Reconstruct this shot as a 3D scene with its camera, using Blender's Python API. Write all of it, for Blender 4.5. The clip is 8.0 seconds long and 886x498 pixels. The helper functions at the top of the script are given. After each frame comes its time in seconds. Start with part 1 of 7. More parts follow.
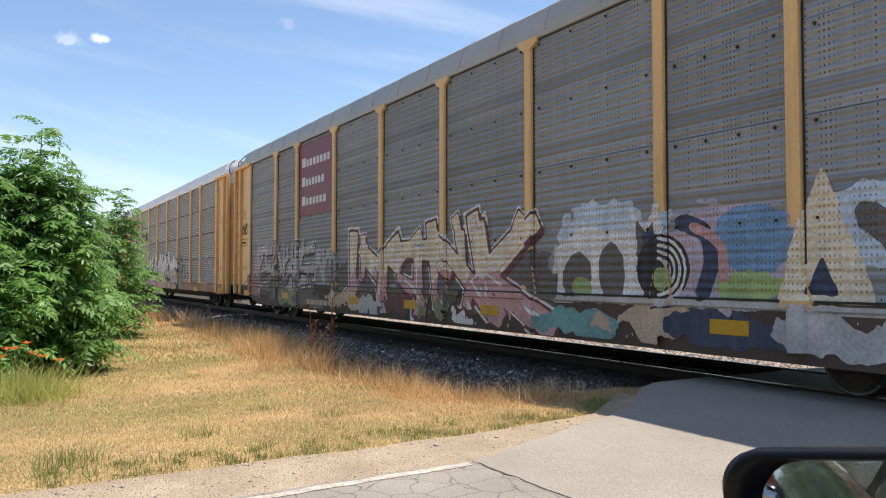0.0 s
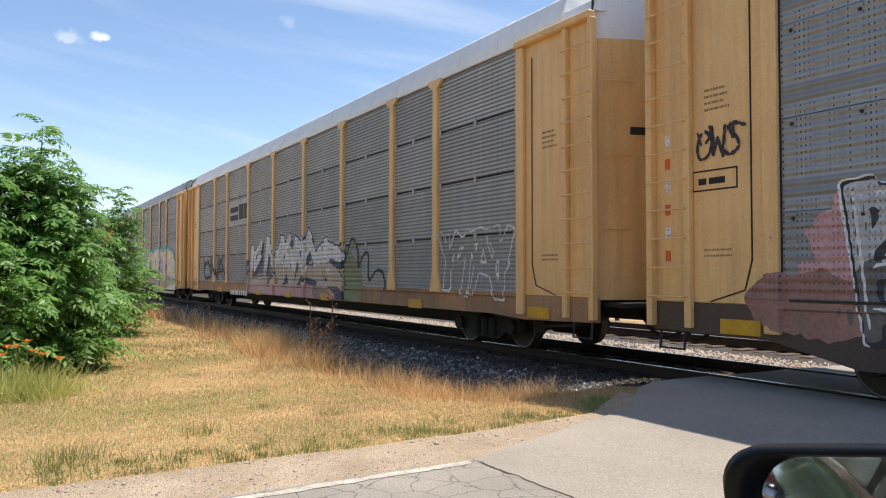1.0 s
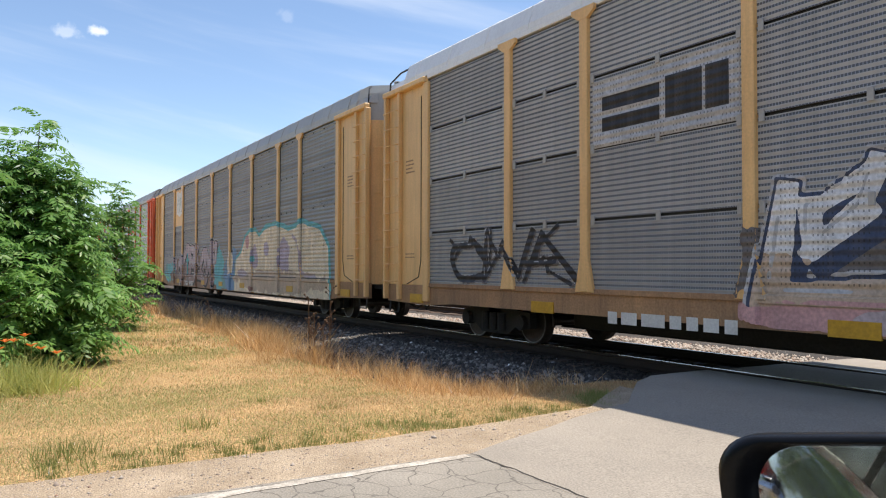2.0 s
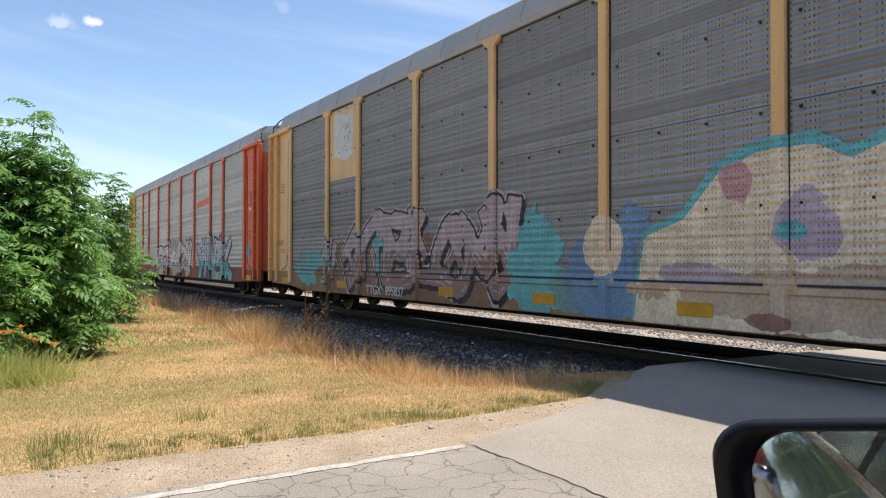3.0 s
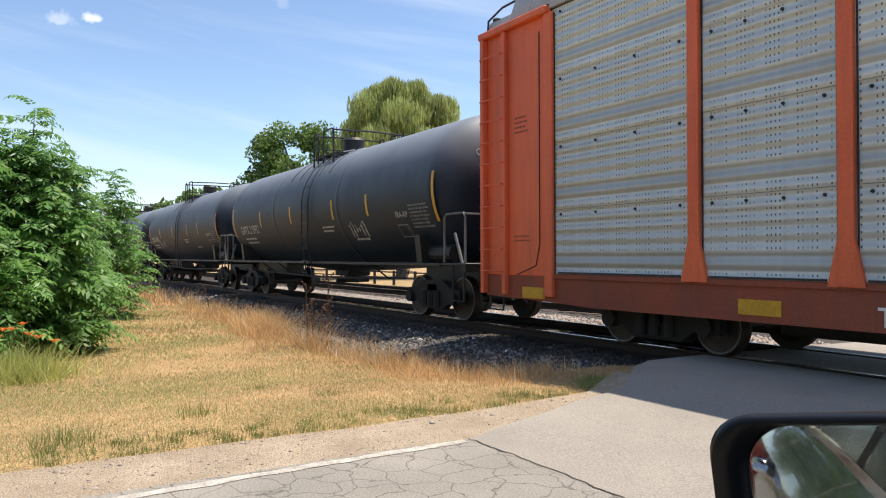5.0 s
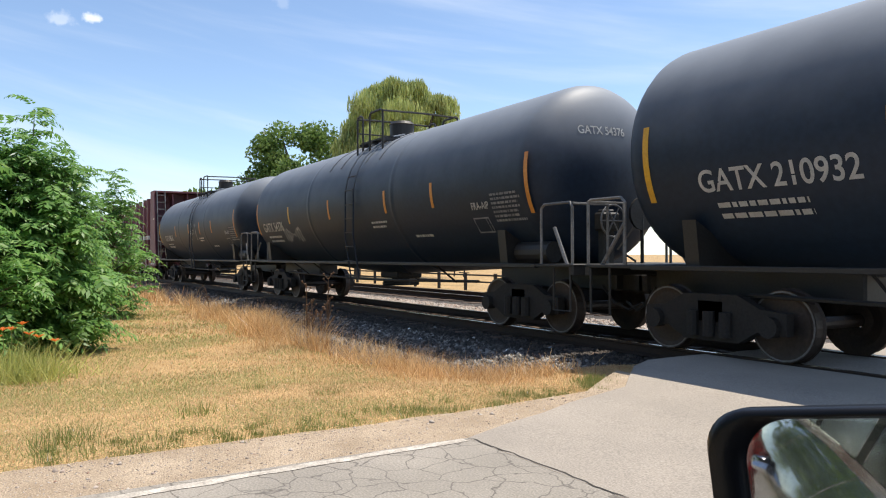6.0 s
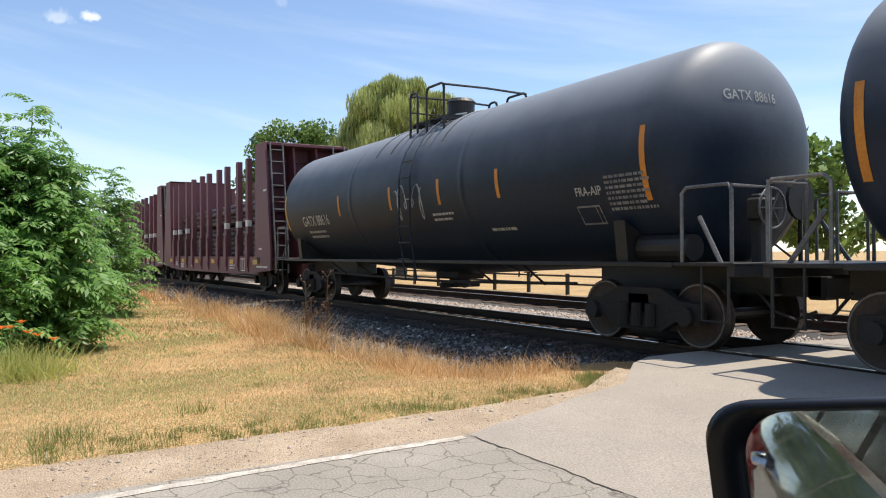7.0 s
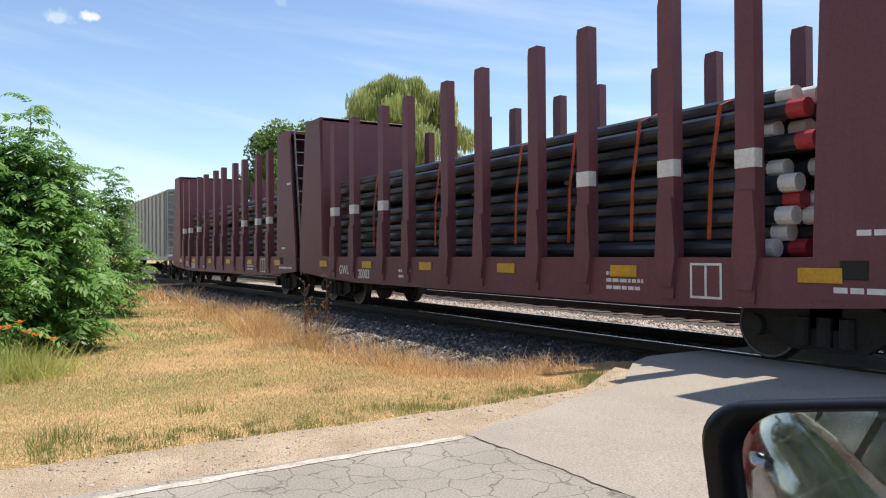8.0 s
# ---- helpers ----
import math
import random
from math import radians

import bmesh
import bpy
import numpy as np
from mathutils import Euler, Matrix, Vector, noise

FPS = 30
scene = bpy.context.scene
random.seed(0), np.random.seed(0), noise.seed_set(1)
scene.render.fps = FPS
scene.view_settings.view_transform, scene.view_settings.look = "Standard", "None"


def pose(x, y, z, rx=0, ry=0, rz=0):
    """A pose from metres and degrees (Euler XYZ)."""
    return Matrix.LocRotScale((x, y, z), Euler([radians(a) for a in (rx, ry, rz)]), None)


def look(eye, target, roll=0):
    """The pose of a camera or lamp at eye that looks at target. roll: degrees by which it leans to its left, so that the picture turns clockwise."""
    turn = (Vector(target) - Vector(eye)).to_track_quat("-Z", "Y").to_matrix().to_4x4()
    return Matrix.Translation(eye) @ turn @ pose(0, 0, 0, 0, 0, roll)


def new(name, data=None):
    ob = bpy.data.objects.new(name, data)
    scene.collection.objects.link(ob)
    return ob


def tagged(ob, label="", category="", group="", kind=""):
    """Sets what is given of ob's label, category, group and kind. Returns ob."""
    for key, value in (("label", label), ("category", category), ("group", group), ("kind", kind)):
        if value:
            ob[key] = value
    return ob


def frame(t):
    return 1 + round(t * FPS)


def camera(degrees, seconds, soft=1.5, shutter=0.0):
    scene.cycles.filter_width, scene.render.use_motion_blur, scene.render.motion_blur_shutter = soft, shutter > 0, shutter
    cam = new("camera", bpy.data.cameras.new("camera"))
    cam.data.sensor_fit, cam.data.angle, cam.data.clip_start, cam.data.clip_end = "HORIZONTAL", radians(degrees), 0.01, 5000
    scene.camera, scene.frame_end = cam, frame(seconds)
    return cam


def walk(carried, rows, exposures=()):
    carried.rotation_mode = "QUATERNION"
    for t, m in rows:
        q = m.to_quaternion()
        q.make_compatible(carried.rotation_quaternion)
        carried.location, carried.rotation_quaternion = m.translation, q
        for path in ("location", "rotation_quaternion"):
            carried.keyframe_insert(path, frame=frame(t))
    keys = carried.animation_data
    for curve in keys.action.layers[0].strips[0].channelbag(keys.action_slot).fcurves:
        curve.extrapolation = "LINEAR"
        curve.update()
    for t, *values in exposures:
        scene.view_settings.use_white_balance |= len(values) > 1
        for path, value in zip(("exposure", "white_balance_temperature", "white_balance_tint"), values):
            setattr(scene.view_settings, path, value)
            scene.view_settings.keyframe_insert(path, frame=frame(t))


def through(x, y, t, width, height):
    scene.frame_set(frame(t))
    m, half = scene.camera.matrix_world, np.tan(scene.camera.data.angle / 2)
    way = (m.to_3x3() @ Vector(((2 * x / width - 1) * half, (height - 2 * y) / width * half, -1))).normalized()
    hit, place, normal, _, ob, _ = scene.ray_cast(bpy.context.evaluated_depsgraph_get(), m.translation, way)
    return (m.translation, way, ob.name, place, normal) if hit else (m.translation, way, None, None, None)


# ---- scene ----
cam = camera(60.8, 8.0, soft=1.1)


def view(x, y, z, azimuth, tilt, lean):
    a, b = radians(azimuth), radians(tilt)
    way = Vector((math.cos(a) * math.cos(b), math.sin(a) * math.cos(b), math.sin(b)))
    eye = Vector((x, y, z))
    return look(eye, eye + way * 10, -lean)


walk(cam, [
    (0, view(0.0000, -0.0000, 1.3340, 149.628, 1.971, -0.006)),
    (0.5, view(0.0038, -0.0084, 1.3340, 149.613, 1.957, -0.105)),
    (1, view(0.0075, -0.0114, 1.3338, 149.616, 1.879, -0.102)),
    (1.5, view(0.0027, -0.0042, 1.3299, 149.613, 1.744, -0.107)),
    (3, view(-0.0032, 0.0084, 1.3186, 149.279, 0.846, -0.065)),
    (3.5, view(-0.0012, 0.0088, 1.3193, 149.245, 0.617, 0.013)),
    (4, view(-0.0023, 0.0123, 1.3168, 149.228, 0.448, 0.138)),
    (4.5, view(0.0017, 0.0072, 1.3218, 149.315, 0.464, 0.165)),
    (6, view(0.0024, 0.0133, 1.3129, 149.364, 0.474, 0.202)),
    (6.5, view(-0.0005, 0.0157, 1.3082, 149.345, 0.387, 0.280)),
    (7, view(-0.0042, 0.0227, 1.3060, 149.314, 0.315, 0.342)),
    (7.5, view(-0.0022, 0.0224, 1.3091, 149.269, 0.265, 0.350)),
    (8, view(-0.0088, 0.0337, 1.3057, 149.279, 0.294, 0.376)),
], exposures=[(0.0, 0.6, 6660, 10), (8.0, 0.6, 6660, 10)])

# ---- light ----
SUN = Vector((0.03, 0.41, 1.0)).normalized()
SUN_EL = math.asin(SUN.z)
SUN_ROT = math.atan2(SUN.x, SUN.y)


def build_world():
    world = bpy.data.worlds.new("summer_sky")
    scene.world = world
    world.use_nodes = True
    nt = world.node_tree
    n, l = nt.nodes, nt.links
    n.clear()
    out = n.new("ShaderNodeOutputWorld")
    bg = n.new("ShaderNodeBackground")
    bg.inputs["Strength"].default_value = 0.13
    sky = n.new("ShaderNodeTexSky")
    sky.sky_type = "NISHITA"
    sky.sun_disc = False
    sky.sun_elevation = SUN_EL
    sky.sun_rotation = SUN_ROT
    sky.altitude = 600
    sky.air_density, sky.dust_density, sky.ozone_density = 0.9, 0.15, 1.6
    tc = n.new("ShaderNodeTexCoord")

    def wisp(scale, rot, lo, hi, noise_scale, seed):
        rt = n.new("ShaderNodeMapping")
        rt.inputs["Rotation"].default_value = rot
        mp = n.new("ShaderNodeMapping")
        mp.inputs["Scale"].default_value = scale
        mp.inputs["Location"].default_value = (seed, seed * 0.7, 0)
        l.new(rt.outputs["Vector"], mp.inputs["Vector"])
        no = n.new("ShaderNodeTexNoise")
        no.inputs["Scale"].default_value = noise_scale
        no.inputs["Detail"].default_value = 7
        no.inputs["Roughness"].default_value = 0.55
        ra = n.new("ShaderNodeMapRange")
        ra.interpolation_type = "SMOOTHSTEP"
        ra.inputs["From Min"].default_value = lo
        ra.inputs["From Max"].default_value = hi
        l.new(tc.outputs["Generated"], rt.inputs["Vector"])
        l.new(mp.outputs["Vector"], no.inputs["Vector"])
        l.new(no.outputs["Fac"], ra.inputs["Value"])
        return ra.outputs["Result"]

    def math_node(op, a, b):
        m = n.new("ShaderNodeMath")
        m.operation = op
        for i, v in enumerate((a, b)):
            if isinstance(v, (int, float)):
                m.inputs[i].default_value = v
            else:
                l.new(v, m.inputs[i])
        return m.outputs[0]

    # long flat streaks of cirrus, and two small puffs
    a = wisp((0.8, 0.8, 8.0), (0.22, 0.0, 0), 0.46, 0.75, 1.6, 3.1)
    b = wisp((1.0, 1.0, 14.0), (0.13, 0.03, 0), 0.48, 0.8, 1.9, 8.6)
    cover = math_node("MULTIPLY", math_node("ADD", a, math_node("MULTIPLY", b, 0.6)), 0.4)

    def puff(way, size, strength):
        d = n.new("ShaderNodeVectorMath")
        d.operation = "SUBTRACT"
        l.new(tc.outputs["Generated"], d.inputs[0])
        d.inputs[1].default_value = Vector(way).normalized()
        s = n.new("ShaderNodeVectorMath")
        s.operation = "MULTIPLY"
        l.new(d.outputs[0], s.inputs[0])
        s.inputs[1].default_value = (1.0, 1.0, 1.5)
        ln = n.new("ShaderNodeVectorMath")
        ln.operation = "LENGTH"
        l.new(s.outputs[0], ln.inputs[0])
        no = n.new("ShaderNodeTexNoise")
        no.inputs["Scale"].default_value = 90
        no.inputs["Detail"].default_value = 4
        l.new(tc.outputs["Generated"], no.inputs["Vector"])
        r = math_node("ADD", ln.outputs["Value"], math_node("MULTIPLY", math_node("SUBTRACT", no.outputs["Fac"], 0.5), size * 1.6))
        mr = n.new("ShaderNodeMapRange")
        mr.interpolation_type = "SMOOTHSTEP"
        l.new(r, mr.inputs["Value"])
        mr.inputs["From Min"].default_value = size
        mr.inputs["From Max"].default_value = size * 0.35
        return math_node("MULTIPLY", mr.outputs["Result"], strength)

    p = puff((-3253, 322, 940), 0.0115, 0.95)
    q = puff((-3310, 220, 935), 0.016, 0.42)
    r = puff((-2960, 1000, 1035), 0.014, 0.16)
    total = math_node("MINIMUM", math_node("ADD", cover, math_node("ADD", p, math_node("ADD", q, r))), 1.0)
    mix = n.new("ShaderNodeMix")
    mix.data_type = "RGBA"
    l.new(total, mix.inputs["Factor"])
    l.new(sky.outputs[0], mix.inputs["A"])
    mix.inputs["B"].default_value = (5.3, 5.7, 6.3, 1)
    l.new(mix.outputs["Result"], bg.inputs["Color"])
    l.new(bg.outputs[0], out.inputs["Surface"])
    lamp = bpy.data.lights.new("sun", "SUN")
    lamp.energy = 3.9
    lamp.angle = radians(0.53)
    lamp.color = (1.0, 0.93, 0.82)
    ob = new("sun", lamp)
    ob.matrix_world = look(SUN * 60, (0, 0, 0))


build_world()


# ---- materials ----
def nodes_of(name):
    m = bpy.data.materials.new(name)
    m.use_nodes = True
    nt = m.node_tree
    return m, nt, nt.nodes, nt.links, nt.nodes["Principled BSDF"]


def mat(name, base, other=None, rough=0.6, metal=0.0, big=0.6, fine=30.0, bump=0.15, speck=0.15, streak=0.0, dirt=(0.09, 0.07, 0.05), vary=0.0, dist=0.01):
    """A surface with colour that drifts at two scales, grain, streaks of dirt and fine relief."""
    m, nt, n, l, p = nodes_of(name)
    other = other or tuple(c * 0.75 for c in base)
    tc = n.new("ShaderNodeTexCoord")
    n1 = n.new("ShaderNodeTexNoise")
    n1.inputs["Scale"].default_value = big
    n1.inputs["Detail"].default_value = 6
    n1.inputs["Roughness"].default_value = 0.62
    n2 = n.new("ShaderNodeTexNoise")
    n2.inputs["Scale"].default_value = fine
    n2.inputs["Detail"].default_value = 5
    l.new(tc.outputs["Object"], n1.inputs["Vector"])
    l.new(tc.outputs["Object"], n2.inputs["Vector"])
    ramp = n.new("ShaderNodeValToRGB")
    ramp.color_ramp.elements[0].position, ramp.color_ramp.elements[1].position = 0.35, 0.68
    ramp.color_ramp.elements[0].color, ramp.color_ramp.elements[1].color = (*other, 1), (*base, 1)
    l.new(n1.outputs["Fac"], ramp.inputs["Fac"])
    col = ramp.outputs["Color"]
    if speck:
        mr = n.new("ShaderNodeMapRange")
        mr.inputs["From Min"].default_value, mr.inputs["From Max"].default_value = 0.3, 0.7
        mr.inputs["To Min"].default_value, mr.inputs["To Max"].default_value = 1 - speck, 1 + speck
        l.new(n2.outputs["Fac"], mr.inputs["Value"])
        mx = n.new("ShaderNodeVectorMath")
        mx.operation = "SCALE"
        l.new(col, mx.inputs[0])
        l.new(mr.outputs["Result"], mx.inputs["Scale"])
        col = mx.outputs[0]
    if streak:
        mp = n.new("ShaderNodeMapping")
        mp.inputs["Scale"].default_value = (7, 7, 0.5)
        n3 = n.new("ShaderNodeTexNoise")
        n3.inputs["Scale"].default_value = 1.0
        n3.inputs["Detail"].default_value = 6
        n3.inputs["Roughness"].default_value = 0.7
        l.new(tc.outputs["Object"], mp.inputs["Vector"])
        l.new(mp.outputs["Vector"], n3.inputs["Vector"])
        mr = n.new("ShaderNodeMapRange")
        mr.inputs["From Min"].default_value, mr.inputs["From Max"].default_value = 0.45, 0.75
        mr.inputs["To Max"].default_value = streak
        l.new(n3.outputs["Fac"], mr.inputs["Value"])
        mx = n.new("ShaderNodeMix")
        mx.data_type = "RGBA"
        l.new(mr.outputs["Result"], mx.inputs["Factor"])
        l.new(col, mx.inputs["A"])
        mx.inputs["B"].default_value = (*dirt, 1)
        col = mx.outputs["Result"]
    if vary:
        oi = n.new("ShaderNodeObjectInfo")
        mr = n.new("ShaderNodeMapRange")
        mr.inputs["To Min"].default_value, mr.inputs["To Max"].default_value = 1 - vary, 1 + vary
        l.new(oi.outputs["Random"], mr.inputs["Value"])
        mx = n.new("ShaderNodeVectorMath")
        mx.operation = "SCALE"
        l.new(col, mx.inputs[0])
        l.new(mr.outputs["Result"], mx.inputs["Scale"])
        col = mx.outputs[0]
    l.new(col, p.inputs["Base Color"])
    p.inputs["Metallic"].default_value = metal
    mr = n.new("ShaderNodeMapRange")
    mr.inputs["To Min"].default_value, mr.inputs["To Max"].default_value = max(0.03, rough - 0.12), min(1, rough + 0.12)
    l.new(n1.outputs["Fac"], mr.inputs["Value"])
    l.new(mr.outputs["Result"], p.inputs["Roughness"])
    if bump:
        b = n.new("ShaderNodeBump")
        b.inputs["Strength"].default_value = bump
        b.inputs["Distance"].default_value = dist
        l.new(n2.outputs["Fac"], b.inputs["Height"])
        l.new(b.outputs["Normal"], p.inputs["Normal"])
    return m


def island_mat(name, colours, rough=0.8, through=0.0, grain=0.2):
    """For loose pieces in one mesh: each island takes its own shade."""
    m, nt, n, l, p = nodes_of(name)
    g = n.new("ShaderNodeNewGeometry")
    ramp = n.new("ShaderNodeValToRGB")
    e = ramp.color_ramp.elements
    for i, c in enumerate(colours):
        pos = i / max(1, len(colours) - 1)
        el = e[i] if i < 2 and len(colours) <= 2 else (e[0] if i == 0 else (e[1] if i == len(colours) - 1 and False else e.new(min(pos, 0.999))))
        el.position = pos
        el.color = (*c, 1)
    l.new(g.outputs["Random Per Island"], ramp.inputs["Fac"])
    tc = n.new("ShaderNodeTexCoord")
    no = n.new("ShaderNodeTexNoise")
    no.inputs["Scale"].default_value = 0.5
    no.inputs["Detail"].default_value = 4
    l.new(tc.outputs["Object"], no.inputs["Vector"])
    mr = n.new("ShaderNodeMapRange")
    mr.inputs["From Min"].default_value, mr.inputs["From Max"].default_value = 0.3, 0.7
    mr.inputs["To Min"].default_value, mr.inputs["To Max"].default_value = 1 - grain, 1 + grain
    l.new(no.outputs["Fac"], mr.inputs["Value"])
    mx = n.new("ShaderNodeVectorMath")
    mx.operation = "SCALE"
    l.new(ramp.outputs["Color"], mx.inputs[0])
    l.new(mr.outputs["Result"], mx.inputs["Scale"])
    l.new(mx.outputs[0], p.inputs["Base Color"])
    p.inputs["Roughness"].default_value = rough
    if through:
        p.inputs["Specular IOR Level"].default_value = 0.3
        tr = n.new("ShaderNodeBsdfTranslucent")
        l.new(mx.outputs[0], tr.inputs["Color"])
        sh = n.new("ShaderNodeMixShader")
        sh.inputs[0].default_value = through
        l.new(p.outputs[0], sh.inputs[1])
        l.new(tr.outputs[0], sh.inputs[2])
        l.new(sh.outputs[0], n["Material Output"].inputs["Surface"])
    return m


def panel_mat(name, base, other, pitch, holes, rows, slots=False):
    """Galvanised rack screen: horizontal corrugation of the given pitch, with columns of small punched holes."""
    m, nt, n, l, p = nodes_of(name)
    tc = n.new("ShaderNodeTexCoord")
    sep = n.new("ShaderNodeSeparateXYZ")
    l.new(tc.outputs["Object"], sep.inputs[0])

    def mn(op, a, b=0.0, c=0.0):
        k = n.new("ShaderNodeMath")
        k.operation = op
        for i, v in enumerate((a, b, c)):
            if isinstance(v, (int, float)):
                k.inputs[i].default_value = v
            else:
                l.new(v, k.inputs[i])
        return k.outputs[0]

    x, z = sep.outputs["X"], sep.outputs["Z"]
    wave = mn("SINE", mn("MULTIPLY", z, 2 * math.pi / pitch))
    # punched holes: columns along x, rows along z
    cx = mn("ABSOLUTE", mn("SUBTRACT", mn("FRACT", mn("DIVIDE", x, holes)), 0.5))
    cz = mn("ABSOLUTE", mn("SUBTRACT", mn("FRACT", mn("DIVIDE", z, rows)), 0.5))
    near = mn("MULTIPLY", mn("LESS_THAN", cx, 0.16), mn("LESS_THAN", cz, 0.17))
    band = mn("GREATER_THAN", mn("FRACT", mn("DIVIDE", mn("ADD", z, 0.37), 1.02)), 0.2)
    group = mn("LESS_THAN", mn("FRACT", mn("DIVIDE", x, holes * 7.0)), 0.72)
    hole = mn("MULTIPLY", near, mn("MULTIPLY", band, group))
    if slots:
        fine = mn("LESS_THAN", mn("ABSOLUTE", mn("SUBTRACT", mn("FRACT", mn("DIVIDE", x, 0.04)), 0.5)), 0.36)
        hole = mn("MULTIPLY", mn("LESS_THAN", mn("ABSOLUTE", mn("SUBTRACT", mn("FRACT", mn("DIVIDE", z, pitch)), 0.5)), 0.2), mn("ADD", mn("MULTIPLY", fine, 0.5), 0.4))
    n1 = n.new("ShaderNodeTexNoise")
    n1.inputs["Scale"].default_value = 0.9
    n1.inputs["Detail"].default_value = 7
    l.new(tc.outputs["Object"], n1.inputs["Vector"])
    mp = n.new("ShaderNodeMapping")
    mp.inputs["Scale"].default_value = (9, 9, 0.4)
    l.new(tc.outputs["Object"], mp.inputs["Vector"])
    n2 = n.new("ShaderNodeTexNoise")
    n2.inputs["Scale"].default_value = 1.0
    n2.inputs["Detail"].default_value = 6
    l.new(mp.outputs["Vector"], n2.inputs["Vector"])
    ramp = n.new("ShaderNodeValToRGB")
    ramp.color_ramp.elements[0].position, ramp.color_ramp.elements[1].position = 0.33, 0.7
    ramp.color_ramp.elements[0].color, ramp.color_ramp.elements[1].color = (*other, 1), (*base, 1)
    l.new(mn("ADD", mn("MULTIPLY", n1.outputs["Fac"], 0.6), mn("MULTIPLY", n2.outputs["Fac"], 0.4)), ramp.inputs["Fac"])
    oi = n.new("ShaderNodeObjectInfo")
    shade = mn("ADD", mn("MULTIPLY", oi.outputs["Random"], 0.22), 0.89)
    if not slots:
        # the lapped joints between the sheets are plain and duller
        shade = mn("MULTIPLY", shade, mn("ADD", mn("MULTIPLY", band, 0.24), 0.78))
    sc = n.new("ShaderNodeVectorMath")
    sc.operation = "SCALE"
    l.new(ramp.outputs["Color"], sc.inputs[0])
    l.new(shade, sc.inputs["Scale"])
    mx = n.new("ShaderNodeMix")
    mx.data_type = "RGBA"
    # paint and dirt have filled some of the columns
    filled = n.new("ShaderNodeMapRange")
    filled.inputs["From Min"].default_value, filled.inputs["From Max"].default_value = 0.40, 0.56
    filled.inputs["To Min"].default_value = 0.12
    l.new(n2.outputs["Fac"], filled.inputs["Value"])
    if not slots:
        hole = mn("MULTIPLY", hole, filled.outputs["Result"])
    l.new(mn("MULTIPLY", hole, 0.85), mx.inputs["Factor"])
    l.new(sc.outputs[0], mx.inputs["A"])
    mx.inputs["B"].default_value = (0.012, 0.012, 0.012, 1)
    l.new(mx.outputs["Result"], p.inputs["Base Color"])
    p.inputs["Metallic"].default_value = 0.1
    p.inputs["Roughness"].default_value = 0.6
    b = n.new("ShaderNodeBump")
    b.inputs["Strength"].default_value = 0.62
    b.inputs["Distance"].default_value = pitch * 0.22
    l.new(mn("SUBTRACT", wave, mn("MULTIPLY", hole, 2.0)), b.inputs["Height"])
    l.new(b.outputs["Normal"], p.inputs["Normal"])
    return m


def cracked_mat(name, base, other):
    """Old asphalt: grain, drifts of tone and a net of open cracks where it has failed."""
    m = mat(name, base, other, 0.9, big=0.9, fine=70, bump=0.5, speck=0.28)
    nt = m.node_tree
    n, l = nt.nodes, nt.links
    p = n["Principled BSDF"]
    tc = n.new("ShaderNodeTexCoord")
    wob = n.new("ShaderNodeTexNoise")
    wob.inputs["Scale"].default_value = 3.0
    wob.inputs["Detail"].default_value = 3
    l.new(tc.outputs["Object"], wob.inputs["Vector"])
    add = n.new("ShaderNodeMix")
    add.data_type = "VECTOR"
    add.inputs["Factor"].default_value = 0.22
    l.new(tc.outputs["Object"], add.inputs["A"])
    l.new(wob.outputs["Color"], add.inputs["B"])
    vo = n.new("ShaderNodeTexVoronoi")
    vo.feature = "DISTANCE_TO_EDGE"
    vo.inputs["Scale"].default_value = 4.8
    l.new(add.outputs["Result"], vo.inputs["Vector"])
    mr = n.new("ShaderNodeMapRange")
    mr.inputs["From Min"].default_value, mr.inputs["From Max"].default_value = 0.003, 0.026
    l.new(vo.outputs["Distance"], mr.inputs["Value"])
    mask = n.new("ShaderNodeTexNoise")
    mask.inputs["Scale"].default_value = 0.7
    l.new(tc.outputs["Object"], mask.inputs["Vector"])
    mk = n.new("ShaderNodeMapRange")
    mk.inputs["From Min"].default_value, mk.inputs["From Max"].default_value = 0.36, 0.46
    l.new(mask.outputs["Fac"], mk.inputs["Value"])
    inv = n.new("ShaderNodeMath")
    inv.operation = "SUBTRACT"
    inv.inputs[0].default_value = 1.0
    l.new(mr.outputs["Result"], inv.inputs[1])
    mul = n.new("ShaderNodeMath")
    mul.operation = "MULTIPLY"
    l.new(inv.outputs[0], mul.inputs[0])
    l.new(mk.outputs["Result"], mul.inputs[1])
    mx = n.new("ShaderNodeMix")
    mx.data_type = "RGBA"
    old = p.inputs["Base Color"].links[0].from_socket
    l.new(mul.outputs[0], mx.inputs["Factor"])
    l.new(old, mx.inputs["A"])
    mx.inputs["B"].default_value = (0.13, 0.115, 0.1, 1)
    l.new(mx.outputs["Result"], p.inputs["Base Color"])
    return m


M = {}
M["rack_yellow"] = mat("rack_yellow", (0.86, 0.555, 0.245), (0.74, 0.45, 0.18), 0.5, big=0.5, streak=0.25, dirt=(0.12, 0.07, 0.04), speck=0.08)
M["rack_red"] = mat("rack_red", (0.78, 0.155, 0.055), (0.64, 0.115, 0.042), 0.55, big=0.5, streak=0.3, dirt=(0.12, 0.06, 0.04), speck=0.08)
M["sill_brown"] = mat("sill_brown", (0.50, 0.29, 0.145), (0.27, 0.16, 0.095), 0.75, big=0.7, streak=0.5, speck=0.2)
M["sill_dark"] = mat("sill_dark", (0.11, 0.075, 0.055), (0.07, 0.05, 0.04), 0.75, big=0.7, streak=0.4, speck=0.2)
